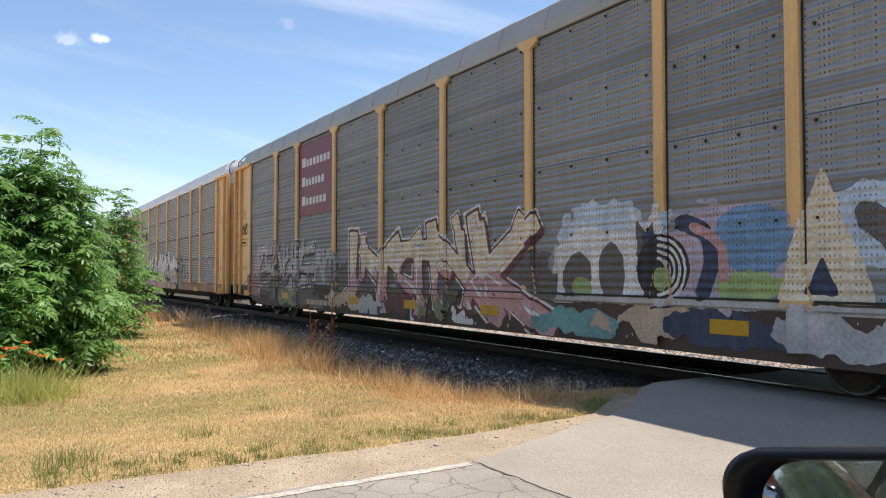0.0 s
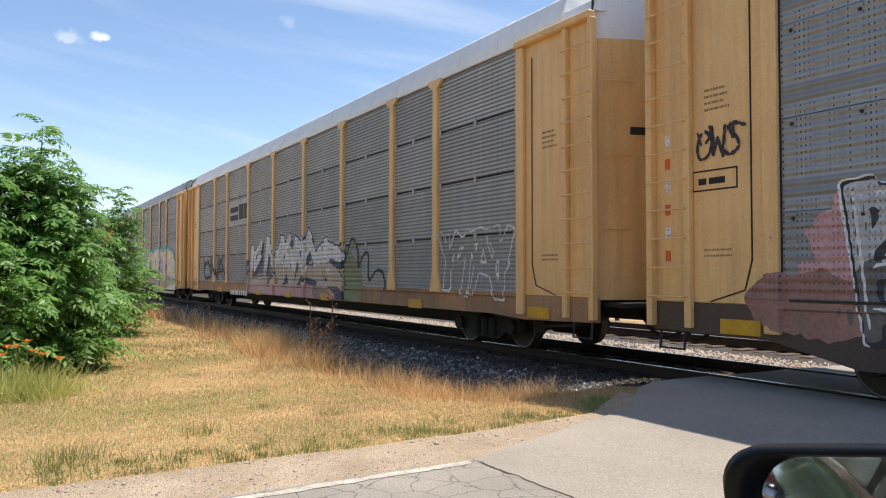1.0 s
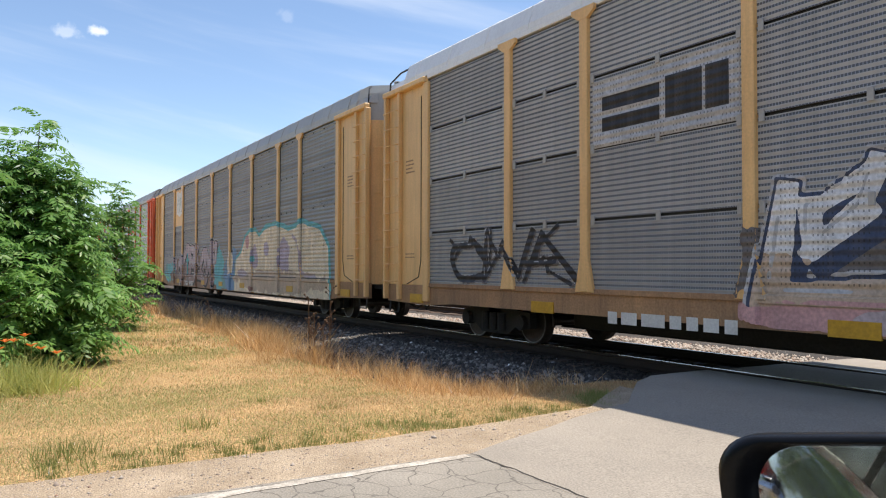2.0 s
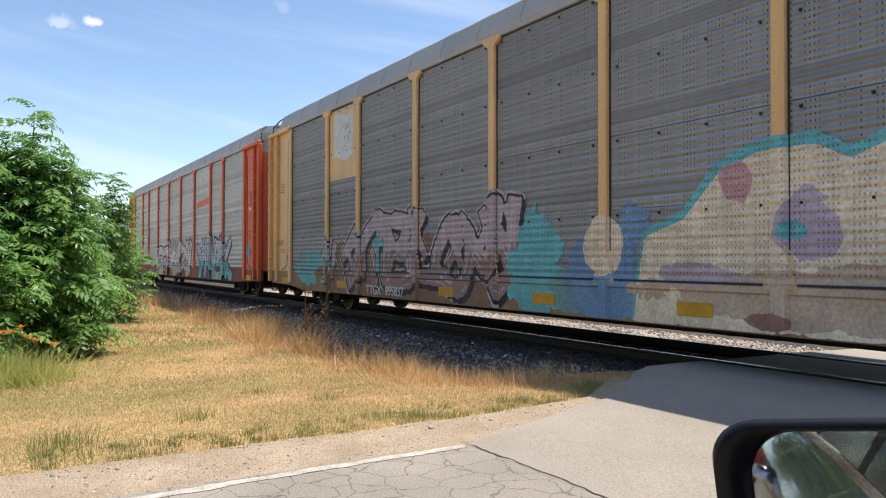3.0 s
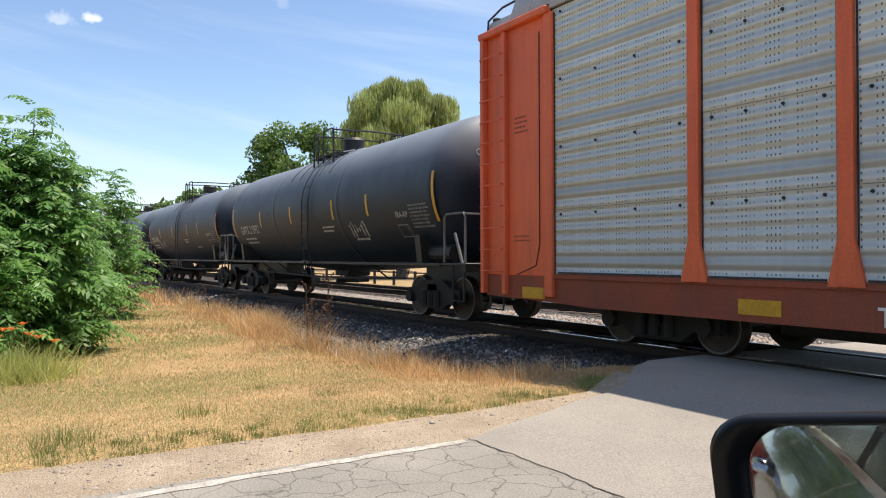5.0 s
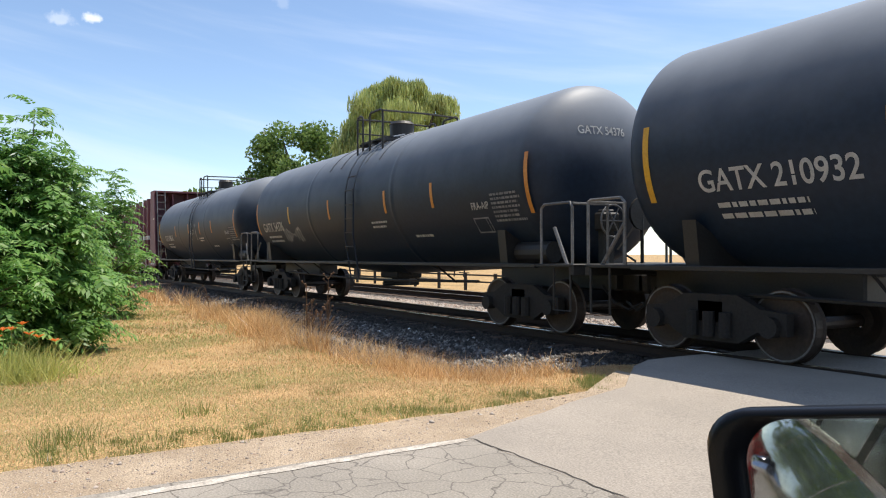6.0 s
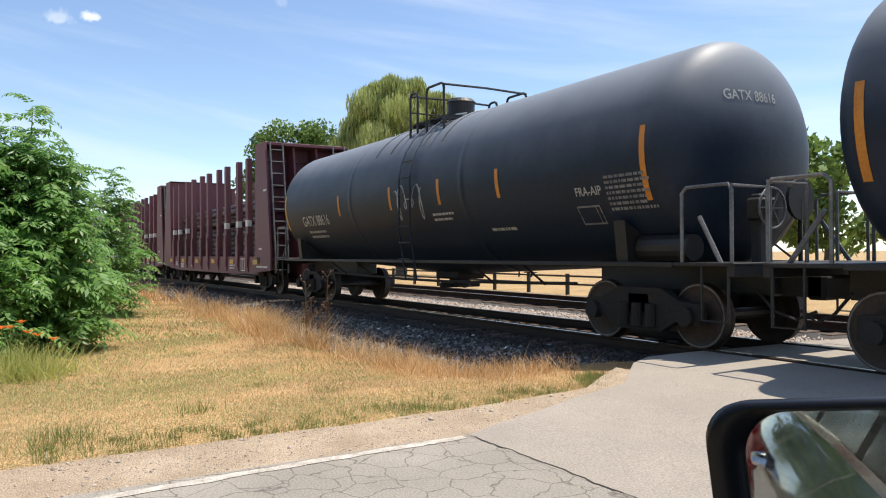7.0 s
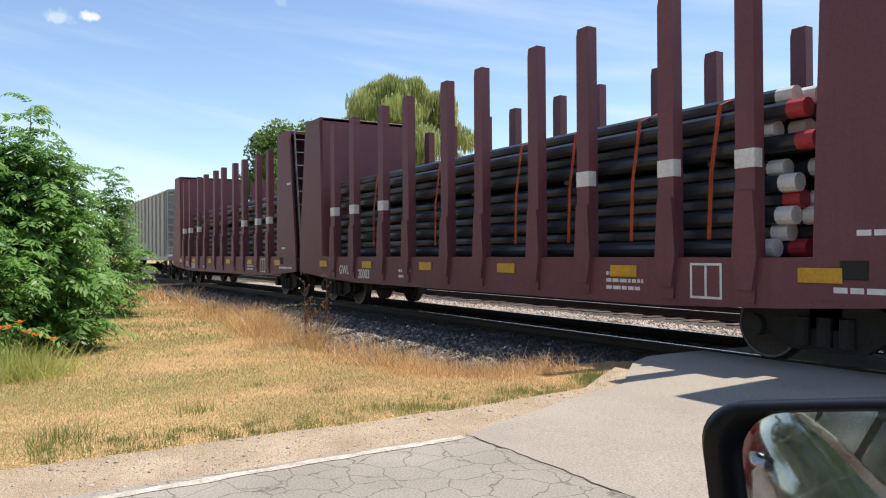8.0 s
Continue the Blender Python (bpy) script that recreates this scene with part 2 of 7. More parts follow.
M["sill_red"] = mat("sill_red", (0.33, 0.075, 0.035), (0.2, 0.05, 0.03), 0.7, big=0.7, streak=0.45, speck=0.15)
M["panel_dark"] = panel_mat("panel_dark", (0.365, 0.375, 0.378), (0.255, 0.265, 0.27), 0.115, 0.055, 0.075)
M["panel_ribbed"] = panel_mat("panel_ribbed", (0.53, 0.55, 0.575), (0.36, 0.375, 0.395), 0.075, 0.06, 0.0425, True)
M["panel_pale"] = panel_mat("panel_pale", (0.66, 0.715, 0.70), (0.50, 0.545, 0.535), 0.17, 0.055, 0.075)
M["roof_white"] = mat("roof_white", (0.88, 0.88, 0.88), (0.78, 0.78, 0.78), 0.45, big=0.4, streak=0.12, dirt=(0.25, 0.22, 0.2), speck=0.06)
M["roof_grey"] = mat("roof_grey", (0.46, 0.45, 0.43), (0.36, 0.35, 0.33), 0.45, big=0.4, streak=0.15, dirt=(0.2, 0.16, 0.13), speck=0.06)
M["black_steel"] = mat("black_steel", (0.022, 0.021, 0.02), (0.012, 0.012, 0.012), 0.55, big=1.5, speck=0.3)
M["under_steel"] = mat("under_steel", (0.024, 0.021, 0.019), (0.013, 0.012, 0.011), 0.8, big=1.5, speck=0.3)
M["wheel_steel"] = mat("wheel_steel", (0.07, 0.05, 0.04), (0.035, 0.028, 0.024), 0.6, metal=0.3, big=3, speck=0.2)
M["tread_steel"] = mat("tread_steel", (0.3, 0.29, 0.28), (0.2, 0.19, 0.18), 0.25, metal=1.0, big=3, speck=0.1)
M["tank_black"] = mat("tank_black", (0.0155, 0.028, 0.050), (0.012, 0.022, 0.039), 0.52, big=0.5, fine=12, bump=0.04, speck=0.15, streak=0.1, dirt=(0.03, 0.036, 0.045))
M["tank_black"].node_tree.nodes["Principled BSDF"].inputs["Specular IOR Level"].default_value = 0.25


def add_sky_and_dust(m, low, high, sky_dust):
    """Grey mixed into a tank's upper curve: painted sky light and dusty film, thinning downwards."""
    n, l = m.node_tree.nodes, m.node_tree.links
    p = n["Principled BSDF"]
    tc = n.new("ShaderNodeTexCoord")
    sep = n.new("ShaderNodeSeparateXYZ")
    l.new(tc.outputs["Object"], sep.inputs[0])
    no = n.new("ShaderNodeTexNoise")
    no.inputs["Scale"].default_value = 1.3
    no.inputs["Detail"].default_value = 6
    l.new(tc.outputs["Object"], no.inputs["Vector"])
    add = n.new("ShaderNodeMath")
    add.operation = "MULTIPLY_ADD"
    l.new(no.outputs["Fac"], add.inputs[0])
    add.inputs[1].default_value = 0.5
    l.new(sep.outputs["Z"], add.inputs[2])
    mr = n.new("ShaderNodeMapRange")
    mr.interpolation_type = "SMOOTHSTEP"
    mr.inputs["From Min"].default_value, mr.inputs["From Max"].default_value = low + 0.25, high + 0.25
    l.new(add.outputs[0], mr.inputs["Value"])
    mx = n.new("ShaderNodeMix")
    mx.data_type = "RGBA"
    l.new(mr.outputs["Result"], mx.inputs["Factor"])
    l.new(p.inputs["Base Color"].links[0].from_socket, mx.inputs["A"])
    mx.inputs["B"].default_value = (*sky_dust, 1)
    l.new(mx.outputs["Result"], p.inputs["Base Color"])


# Upper tank paled for sky light and a dusty film, put into base colour.
add_sky_and_dust(M["tank_black"], 2.5, 4.25, (0.245, 0.268, 0.30))
M["old_chalk"] = mat("old_chalk", (0.5, 0.51, 0.52), (0.2, 0.21, 0.22), 0.8, big=4, speck=0.3)
M["worn_rail"] = mat("worn_rail", (0.22, 0.22, 0.22), (0.10, 0.10, 0.10), 0.5, metal=0.3, big=3, speck=0.2)
M["flat_maroon"] = mat("flat_maroon", (0.175, 0.06, 0.072), (0.13, 0.045, 0.055), 0.6, big=0.7, streak=0.3, dirt=(0.07, 0.035, 0.03), speck=0.12)
M["pipe_black"] = mat("pipe_black", (0.032, 0.037, 0.046), (0.02, 0.024, 0.031), 0.32, big=1.0, bump=0.05, vary=0.25)
M["cap_red"] = mat("cap_red", (0.45, 0.035, 0.045), (0.34, 0.03, 0.04), 0.5, big=3)
M["joint_dark"] = mat("joint_dark", (0.085, 0.072, 0.06), (0.05, 0.043, 0.037), 0.95, big=5, fine=60)
M["white_paint"] = mat("white_paint", (0.75, 0.75, 0.73), (0.62, 0.62, 0.6), 0.6, big=3, speck=0.1)
M["yellow_paint"] = mat("yellow_paint", (0.65, 0.37, 0.02), (0.5, 0.27, 0.02), 0.5, big=3, speck=0.12)
M["orange_paint"] = mat("orange_paint", (0.6, 0.24, 0.03), (0.48, 0.18, 0.02), 0.5, big=3, speck=0.12)
M["strap_orange"] = mat("strap_orange", (0.7, 0.13, 0.03), None, 0.5, big=3)
M["sign_maroon"] = mat("sign_maroon", (0.23, 0.034, 0.05), (0.17, 0.027, 0.04), 0.5, big=2, speck=0.1)
M["hopper_grey"] = mat("hopper_grey", (0.42, 0.45, 0.43), (0.33, 0.36, 0.34), 0.6, big=0.5, streak=0.3)
M["asphalt_new"] = mat("asphalt_new", (0.37, 0.325, 0.275), (0.30, 0.265, 0.225), 0.9, big=0.8, fine=70, bump=0.5, speck=0.28, dist=0.01)
M["asphalt_old"] = cracked_mat("asphalt_old", (0.345, 0.31, 0.265), (0.26, 0.235, 0.2))
M["line_paint"] = mat("line_paint", (0.62, 0.57, 0.50), (0.38, 0.335, 0.28), 0.8, big=9, fine=60, bump=0.4, speck=0.25)
M["gravel"] = mat("gravel", (0.50, 0.395, 0.285), (0.35, 0.265, 0.18), 0.95, big=1.9, fine=85, bump=0.8, speck=0.4, dist=0.02)
M["soil"] = mat("soil", (0.50, 0.325, 0.15), (0.33, 0.22, 0.09), 0.95, big=0.6, fine=45, bump=0.9, speck=0.55, dist=0.02)
M["field"] = mat("field", (0.38, 0.30, 0.15), (0.25, 0.23, 0.10), 0.95, big=0.06, fine=6, bump=0.6, speck=0.3, dist=0.05)
M["ballast_bed"] = mat("ballast_bed", (0.085, 0.07, 0.06), (0.045, 0.038, 0.032), 0.95, big=1.0, fine=35, bump=0.9, speck=0.45, dist=0.03)
M["rail"] = mat("rail", (0.055, 0.036, 0.027), (0.035, 0.025, 0.02), 0.7, metal=0.4, big=2, speck=0.2)
M["tie"] = mat("tie", (0.15, 0.095, 0.066), (0.08, 0.055, 0.04), 0.9, big=2, fine=25, speck=0.3, vary=0.3)


# ---- mesh helpers ----
def part(name, bm, material, parent=None, label="", smooth=False, at=None):
    me = bpy.data.meshes.new(name)
    bmesh.ops.recalc_face_normals(bm, faces=bm.faces)
    bm.to_mesh(me)
    bm.free()
    if smooth:
        me.shade_smooth()
    me.materials.append(M[material] if isinstance(material, str) else material)
    return mesh_part(name, me, parent, label, at)


def mesh_part(name, me, parent=None, label="", at=None):
    ob = new(name, me)
    if parent is not None:
        ob.parent = parent
    if at is not None:
        ob.matrix_basis = at
    if label:
        ob["label"] = label
    return ob


def raw_mesh(name, verts, faces, material, smooth=False):
    me = bpy.data.meshes.new(name)
    me.from_pydata(verts, [], faces)
    me.update()
    if smooth:
        me.shade_smooth()
    me.materials.append(M[material] if isinstance(material, str) else material)
    return me


def quads_mesh(name, v, material, corners=4):
    """A mesh of loose faces from an array (faces, corners, 3)."""
    v = np.asarray(v, dtype=np.float32)
    k = len(v)
    me = bpy.data.meshes.new(name)
    me.vertices.add(k * corners)
    me.vertices.foreach_set("co", v.reshape(-1))
    me.loops.add(k * corners)
    me.loops.foreach_set("vertex_index", np.arange(k * corners, dtype=np.int32))
    me.polygons.add(k)
    me.polygons.foreach_set("loop_start", np.arange(k, dtype=np.int32) * corners)
    me.update(calc_edges=True)
    me.materials.append(M[material] if isinstance(material, str) else material)
    return me


def box(bm, x0, x1, y0, y1, z0, z1, bevel=0.0):
    m = Matrix.Translation(((x0 + x1) / 2, (y0 + y1) / 2, (z0 + z1) / 2)) @ Matrix.Diagonal((abs(x1 - x0), abs(y1 - y0), abs(z1 - z0), 1))
    r = bmesh.ops.create_cube(bm, size=1, matrix=m)
    if bevel:
        es = {e for v in r["verts"] for e in v.link_edges}
        bmesh.ops.bevel(bm, geom=list(es), offset=bevel, segments=1, affect="EDGES", profile=0.5)
    return bm


def tube(bm, a, b, r, seg=8, r2=None):
    a, b = Vector(a), Vector(b)
    d = b - a
    m = Matrix.Translation((a + b) / 2) @ d.to_track_quat("Z", "Y").to_matrix().to_4x4()
    bmesh.ops.create_cone(bm, cap_ends=True, segments=seg, radius1=r, radius2=r if r2 is None else r2, depth=d.length, matrix=m)
    return bm


def rod(bm, pts, r, seg=6):
    """One bent bar through the points."""
    p = [Vector(q) for q in pts]
    u, rings = None, []
    for i, q in enumerate(p):
        d = (p[min(i + 1, len(p) - 1)] - p[max(i - 1, 0)]).normalized()
        if u is None:
            u = d.orthogonal()
        u = (u - d * u.dot(d)).normalized()
        w = d.cross(u)
        rings.append([bm.verts.new(q + (u * math.cos(2 * math.pi * k / seg) + w * math.sin(2 * math.pi * k / seg)) * r) for k in range(seg)])
    for m, n in zip(rings[:-1], rings[1:]):
        for k in range(seg):
            bm.faces.new((m[k], m[(k + 1) % seg], n[(k + 1) % seg], n[k]))
    bm.faces.new(rings[0][::-1])
    bm.faces.new(rings[-1])
    return bm


def prism(bm, outline, y0, y1):
    """An outline of (x, z) drawn out along y."""
    a = [bm.verts.new((x, y0, z)) for x, z in outline]
    b = [bm.verts.new((x, y1, z)) for x, z in outline]
    bm.faces.new(a)
    bm.faces.new(b[::-1])
    for i in range(len(a)):
        j = (i + 1) % len(a)
        bm.faces.new((a[i], b[i], b[j], a[j]))
    return bm


def prism_x(bm, outline, x0, x1, close=True):
    """An outline of (y, z) drawn out along x."""
    a = [bm.verts.new((x0, y, z)) for y, z in outline]
    b = [bm.verts.new((x1, y, z)) for y, z in outline]
    if close:
        bm.faces.new(a)
        bm.faces.new(b[::-1])
    for i in range(len(a) if close else len(a) - 1):
        j = (i + 1) % len(a)
        bm.faces.new((a[i], b[i], b[j], a[j]))
    return bm


def lathe_x(bm, profile, seg=40, y=0.0, z=0.0):
    """A profile of (x, radius) turned round an axis along x."""
    rings = []
    for x, r in profile:
        if r < 1e-4:
            rings.append([bm.verts.new((x, y, z))])
        else:
            rings.append([bm.verts.new((x, y + r * math.cos(2 * math.pi * i / seg), z + r * math.sin(2 * math.pi * i / seg))) for i in range(seg)])
    for a, b in zip(rings[:-1], rings[1:]):
        for i in range(seg):
            j = (i + 1) % seg
            if len(a) == 1 and len(b) == 1:
                continue
            if len(a) == 1:
                bm.faces.new((a[0], b[i], b[j]))
            elif len(b) == 1:
                bm.faces.new((a[i], b[0], a[j]))
            else:
                bm.faces.new((a[i], b[i], b[j], a[j]))
    return bm


def lettering(text, height, material, parent, m, squeeze=1.0, name="lettering"):
    """Painted letters as a thin mesh: reads along local x of m, stands on its z = 0."""
    cu = bpy.data.curves.new(name, "FONT")
    cu.body = text
    cu.size = height / 0.72
    cu.extrude = 0.002
    cu.offset = height * 0.02
    tmp = bpy.data.objects.new(name, cu)
    scene.collection.objects.link(tmp)
    dg = bpy.context.evaluated_depsgraph_get()
    me = bpy.data.meshes.new_from_object(tmp.evaluated_get(dg))
    bpy.data.objects.remove(tmp)
    me.transform(Matrix.Rotation(radians(90), 4, "X") @ Matrix.Diagonal((squeeze, 1, 1, 1)))
    me.materials.clear()
    me.materials.append(M[material])
    ob = mesh_part(name, me, parent, "", m)
    return ob


def bars(parent, x0, x1, y, z0, rows, pitch, h, material, seed, name="stencil"):
    """Small unreadable stencilling as rows of short bars."""
    rnd = random.Random(seed)
    bm = bmesh.new()
    for i in range(rows):
        x = x0
        end = x1 - rnd.random() * (x1 - x0) * 0.3
        while x < end:
            w = h * rnd.uniform(0.8, 3.2)
            box(bm, x, min(x + w, end), y - 0.003, y, z0 + i * pitch, z0 + i * pitch + h)
            x += w + h * 0.5
    ob = part(name, bm, material, parent)
    ob["kind"] = "stuff"
    return ob


# ---- ground ----
TRACK_Y = 9.0


def smooth(a, b, x):
    t = min(1, max(0, (x - a) / (b - a)))
    return t * t * (3 - 2 * t)


def ground_z(x, y):
    """Height of the earth; the rail tops lie at z = 0."""
    lawn = -0.10 - 0.30 * smooth(-5.6, -12.5, x)
    lawn += 0.05 * noise.noise(Vector((x * 0.35, y * 0.35, 0)))
    back_by = 0.9 * smooth(-13.5, -17.5, x)
    near = smooth(4.7 + back_by, 5.8 + back_by, y) * smooth(-7.4, -9.0, x)          # foot of the ballast
    z = lawn * (1 - near) + (-0.62) * near
    road = smooth(-7.2, -5.5, x)                                # the road lies level with the rails
    r = -0.10 + 0.085 * smooth(3.0, 7.4, y)
    z = z * (1 - road) + (r - 0.05) * road
    far = smooth(10.4, 11.4, y)
    z = z * (1 - far) + (-0.28 + 0.22 * smooth(-7.2, -5.5, x)) * far
    back = smooth(19.0, 30.0, y)
    return z * (1 - back) + (-0.35) * back


def build_ground():
    def axis(lo, hi, step, far_lo, far_hi):
        core = list(np.arange(lo, hi + 1e-6, step))
        d, out, a = step, [], lo
        while a > far_lo:
            d *= 1.5
            a -= d
            out.append(a)
        b, d, up = hi, step, []
        while b < far_hi:
            d *= 1.5
            b += d
            up.append(b)
        return out[::-1] + core + up

    xs = axis(-48, 6, 0.4, -3000, 3000)
    ys = axis(-6, 24, 0.4, -3000, 3000)
    verts = [(x, y, ground_z(x, y)) for y in ys for x in xs]
    k = len(xs)
    faces = [(j * k + i, j * k + i + 1, (j + 1) * k + i + 1, (j + 1) * k + i) for j in range(len(ys) - 1) for i in range(k - 1)]
    ob = mesh_part("ground", raw_mesh("ground", verts, faces, "soil", True))
    tagged(ob, "dry sunburnt earth with thin straw-coloured turf", "ground", kind="structure")


def road_z(y):
    return -0.10 + 0.085 * smooth(3.0, 7.4, y)


def strip(name, rows, material, label, lift=0.0, step=0.35):
    """A paved strip: rows of (y, x_left, x_right), with a thickness below."""
    bm = bmesh.new()
    top, low = [], []
    for (y0, a0, b0), (y1, a1, b1) in zip(rows[:-1], rows[1:]):
        m = max(1, int(abs(y1 - y0) / step))
        for i in range(m + (1 if (y1, a1, b1) == rows[-1] else 0)):
            f = i / m
            y, a, b = y0 + (y1 - y0) * f, a0 + (a1 - a0) * f, b0 + (b1 - b0) * f
            w = 0.07 * noise.noise(Vector((y * 1.7, a, 3))) + 0.03 * noise.noise(Vector((y * 6, a, 5)))
            z = road_z(y) + lift
            top.append((bm.verts.new((a + w, y, z)), bm.verts.new((b, y, z))))
            low.append((bm.verts.new((a + w - 0.08, y, z - 0.12)), bm.verts.new((b, y, z - 0.12))))
    for i in range(len(top) - 1):
        bm.faces.new((top[i][0], top[i][1], top[i + 1][1], top[i + 1][0]))
        bm.faces.new((low[i][0], top[i][0], top[i + 1][0], low[i + 1][0]))
    ob = part(name, bm, material)
    return tagged(ob, label, "road", kind="structure")


def build_road():
    strip("road", [(-40, -4.55, 3.2), (3.15, -4.95, 3.2)], "asphalt_old", "old grey cracked asphalt road")
    strip("road_apron", [(3.154, -4.95, 3.2), (4.2, -5.35, 3.3), (5.6, -5.75, 3.4), (6.6, -6.6, 3.6), (7.1, -6.9, 3.8), (8.14, -6.9, 3.8)], "asphalt_new", "newer pale asphalt apron before the railway crossing")
    strip("crossing_infill", [(8.34, -6.8, 3.8), (9.62, -6.8, 3.8)], "asphalt_new", "asphalt infill between the rails of the crossing", lift=0.006)
    strip("road_beyond", [(9.86, -6.8, 3.8), (13.2, -6.5, 3.8)], "asphalt_new", "pale asphalt road beyond the first track")
    strip("far_road", [(14.92, -6.3, 3.4), (60, -5.0, 3.2)], "asphalt_old", "pale asphalt road leading away from the crossing")
    strip("far_crossing_infill", [(13.4, -6.5, 3.6), (14.7, -6.4, 3.6)], "asphalt_new", "asphalt infill between the rails of the far track", lift=0.006)
    strip("road_shoulder", [(-40, -5.75, -4.5), (3.2, -5.85, -4.85), (5.2, -5.9, -5.2), (6.3, -6.6, -5.6)], "gravel", "dusty gravel shoulder along the road", lift=-0.02)
    bm = bmesh.new()
    pts = []
    for i in range(90):
        x = -4.95 + 4.6 * i / 89
        y = 3.17 + 0.045 * noise.noise(Vector((x * 2.2, 1, 0))) + 0.02 * noise.noise(Vector((x * 9, 4, 0)))
        w = 0.006 + 0.007 * noise.noise(Vector((x * 7, 2, 0)))
        pts.append((bm.verts.new((x, y - w, road_z(y) + 0.004)), bm.verts.new((x, y + w, road_z(y) + 0.004))))
    for a, b in zip(pts[:-1], pts[1:]):
        bm.faces.new((a[0], a[1], b[1], b[0]))
    tagged(part("joint_crack", bm, "joint_dark"), "open dark crack where the old and new asphalt meet", "crack", kind="structure")
    bm = bmesh.new()
    pts = []
    for i in range(260):
        y = -12 + 15.1 * i / 259
        c = -4.60 - 0.28 * smooth(-3, 3.2, y)
        c += 0.016 * noise.noise(Vector((y * 4, 7, 0)))
        w = 0.046 + 0.022 * noise.noise(Vector((y * 3, 0, 0))) + 0.018 * noise.noise(Vector((y * 14, 3, 0)))
        z = road_z(y) + 0.004
        pts.append((bm.verts.new((c - w, y, z)), bm.verts.new((c + w, y, z))))
    for a, b in zip(pts[:-1], pts[1:]):
        bm.faces.new((a[0], a[1], b[1], b[0]))
    tagged(part("edge_line", bm, "line_paint"), "worn white painted line along the edge of the road", "road marking", kind="structure")


def build_track(name, cy, x0, x1, gap, label):
    """Two rails on timber sleepers, each sleeper a part."""
    track = new(name)
    tagged(track, label, "railway track", kind="structure")
    prof = [(-0.07, -0.17), (0.07, -0.17), (0.07, -0.155), (0.012, -0.13), (0.012, -0.045), (0.036, -0.03), (0.036, -0.004), (0.028, 0.0), (-0.028, 0.0), (-0.036, -0.004), (-0.036, -0.03), (-0.012, -0.045), (-0.012, -0.13), (-0.07, -0.155)]
    for s in (-1, 1):
        bm = bmesh.new()
        prism_x(bm, [(cy + s * 0.75 + y, z) for y, z in prof], x0, x1)
        part("rail", bm, "rail", track, "rusty steel rail")
        bm = bmesh.new()
        box(bm, x0, x1, cy + s * 0.75 - 0.026, cy + s * 0.75 + 0.026, 0.0, 0.003)
        part("rail_head", bm, "tread_steel", track, "polished running surface")
    bm = bmesh.new()
    box(bm, -0.11, 0.11, cy - 1.3, cy + 1.3, -0.35, -0.175, 0.012)
    me = bpy.data.meshes.new("sleeper")
    bm.to_mesh(me)
    bm.free()
    me.materials.append(M["tie"])
    x = x0 + 0.3
    rnd = random.Random(4)
    while x < x1:
        if not gap[0] < x < gap[1]:
            mesh_part("sleeper", me, track, "", pose(x + rnd.uniform(-0.03, 0.03), rnd.uniform(-0.04, 0.04), rnd.uniform(-0.01, 0.01), 0, 0, rnd.uniform(-0.8, 0.8)))
        x += 0.53
    return track


def ballast_bed(name, cy, label):
    bm = bmesh.new()
    near = [(cy - 4.2, -0.64), (cy - 3.7, -0.47), (cy - 1.65, -0.2)] if cy < 12 else [(cy - 3.4, -0.5), (cy - 2.9, -0.235), (cy - 1.9, -0.235), (cy - 1.65, -0.2)]
    prism_x(bm, near + [(cy + 1.65, -0.2), (cy + 2.7, -0.55)], -260, -6.75)
    tagged(part(name, bm, "ballast_bed"), label, "ballast", kind="structure")
    bm = bmesh.new()
    prism_x(bm, [(cy - 2.7, -0.55), (cy - 1.65, -0.2), (cy + 1.65, -0.2), (cy + 2.7, -0.55)], 3.7, 60)
    tagged(part(name, bm, "ballast_bed"), label, "ballast", kind="structure")


build_ground()
build_road()


# ---- the train ----
# seconds and metres run: about 20 m/s, easing off a little
RUN = ((0.0, 0.0), (1.0, 20.56), (2.0, 41.1), (2.8, 57.45), (3.5, 71.5), (4.5, 91.8), (6.0, 122.16), (7.0, 142.36), (8.0, 162.56))
MOVING = []


def car_thing(name, label, category, centre):
    ob = new(name)
    tagged(ob, label, category, group="wagons of the freight train")
    ob.matrix_basis = pose(centre, TRACK_Y, 0)
    MOVING.append((ob, centre))
    return ob


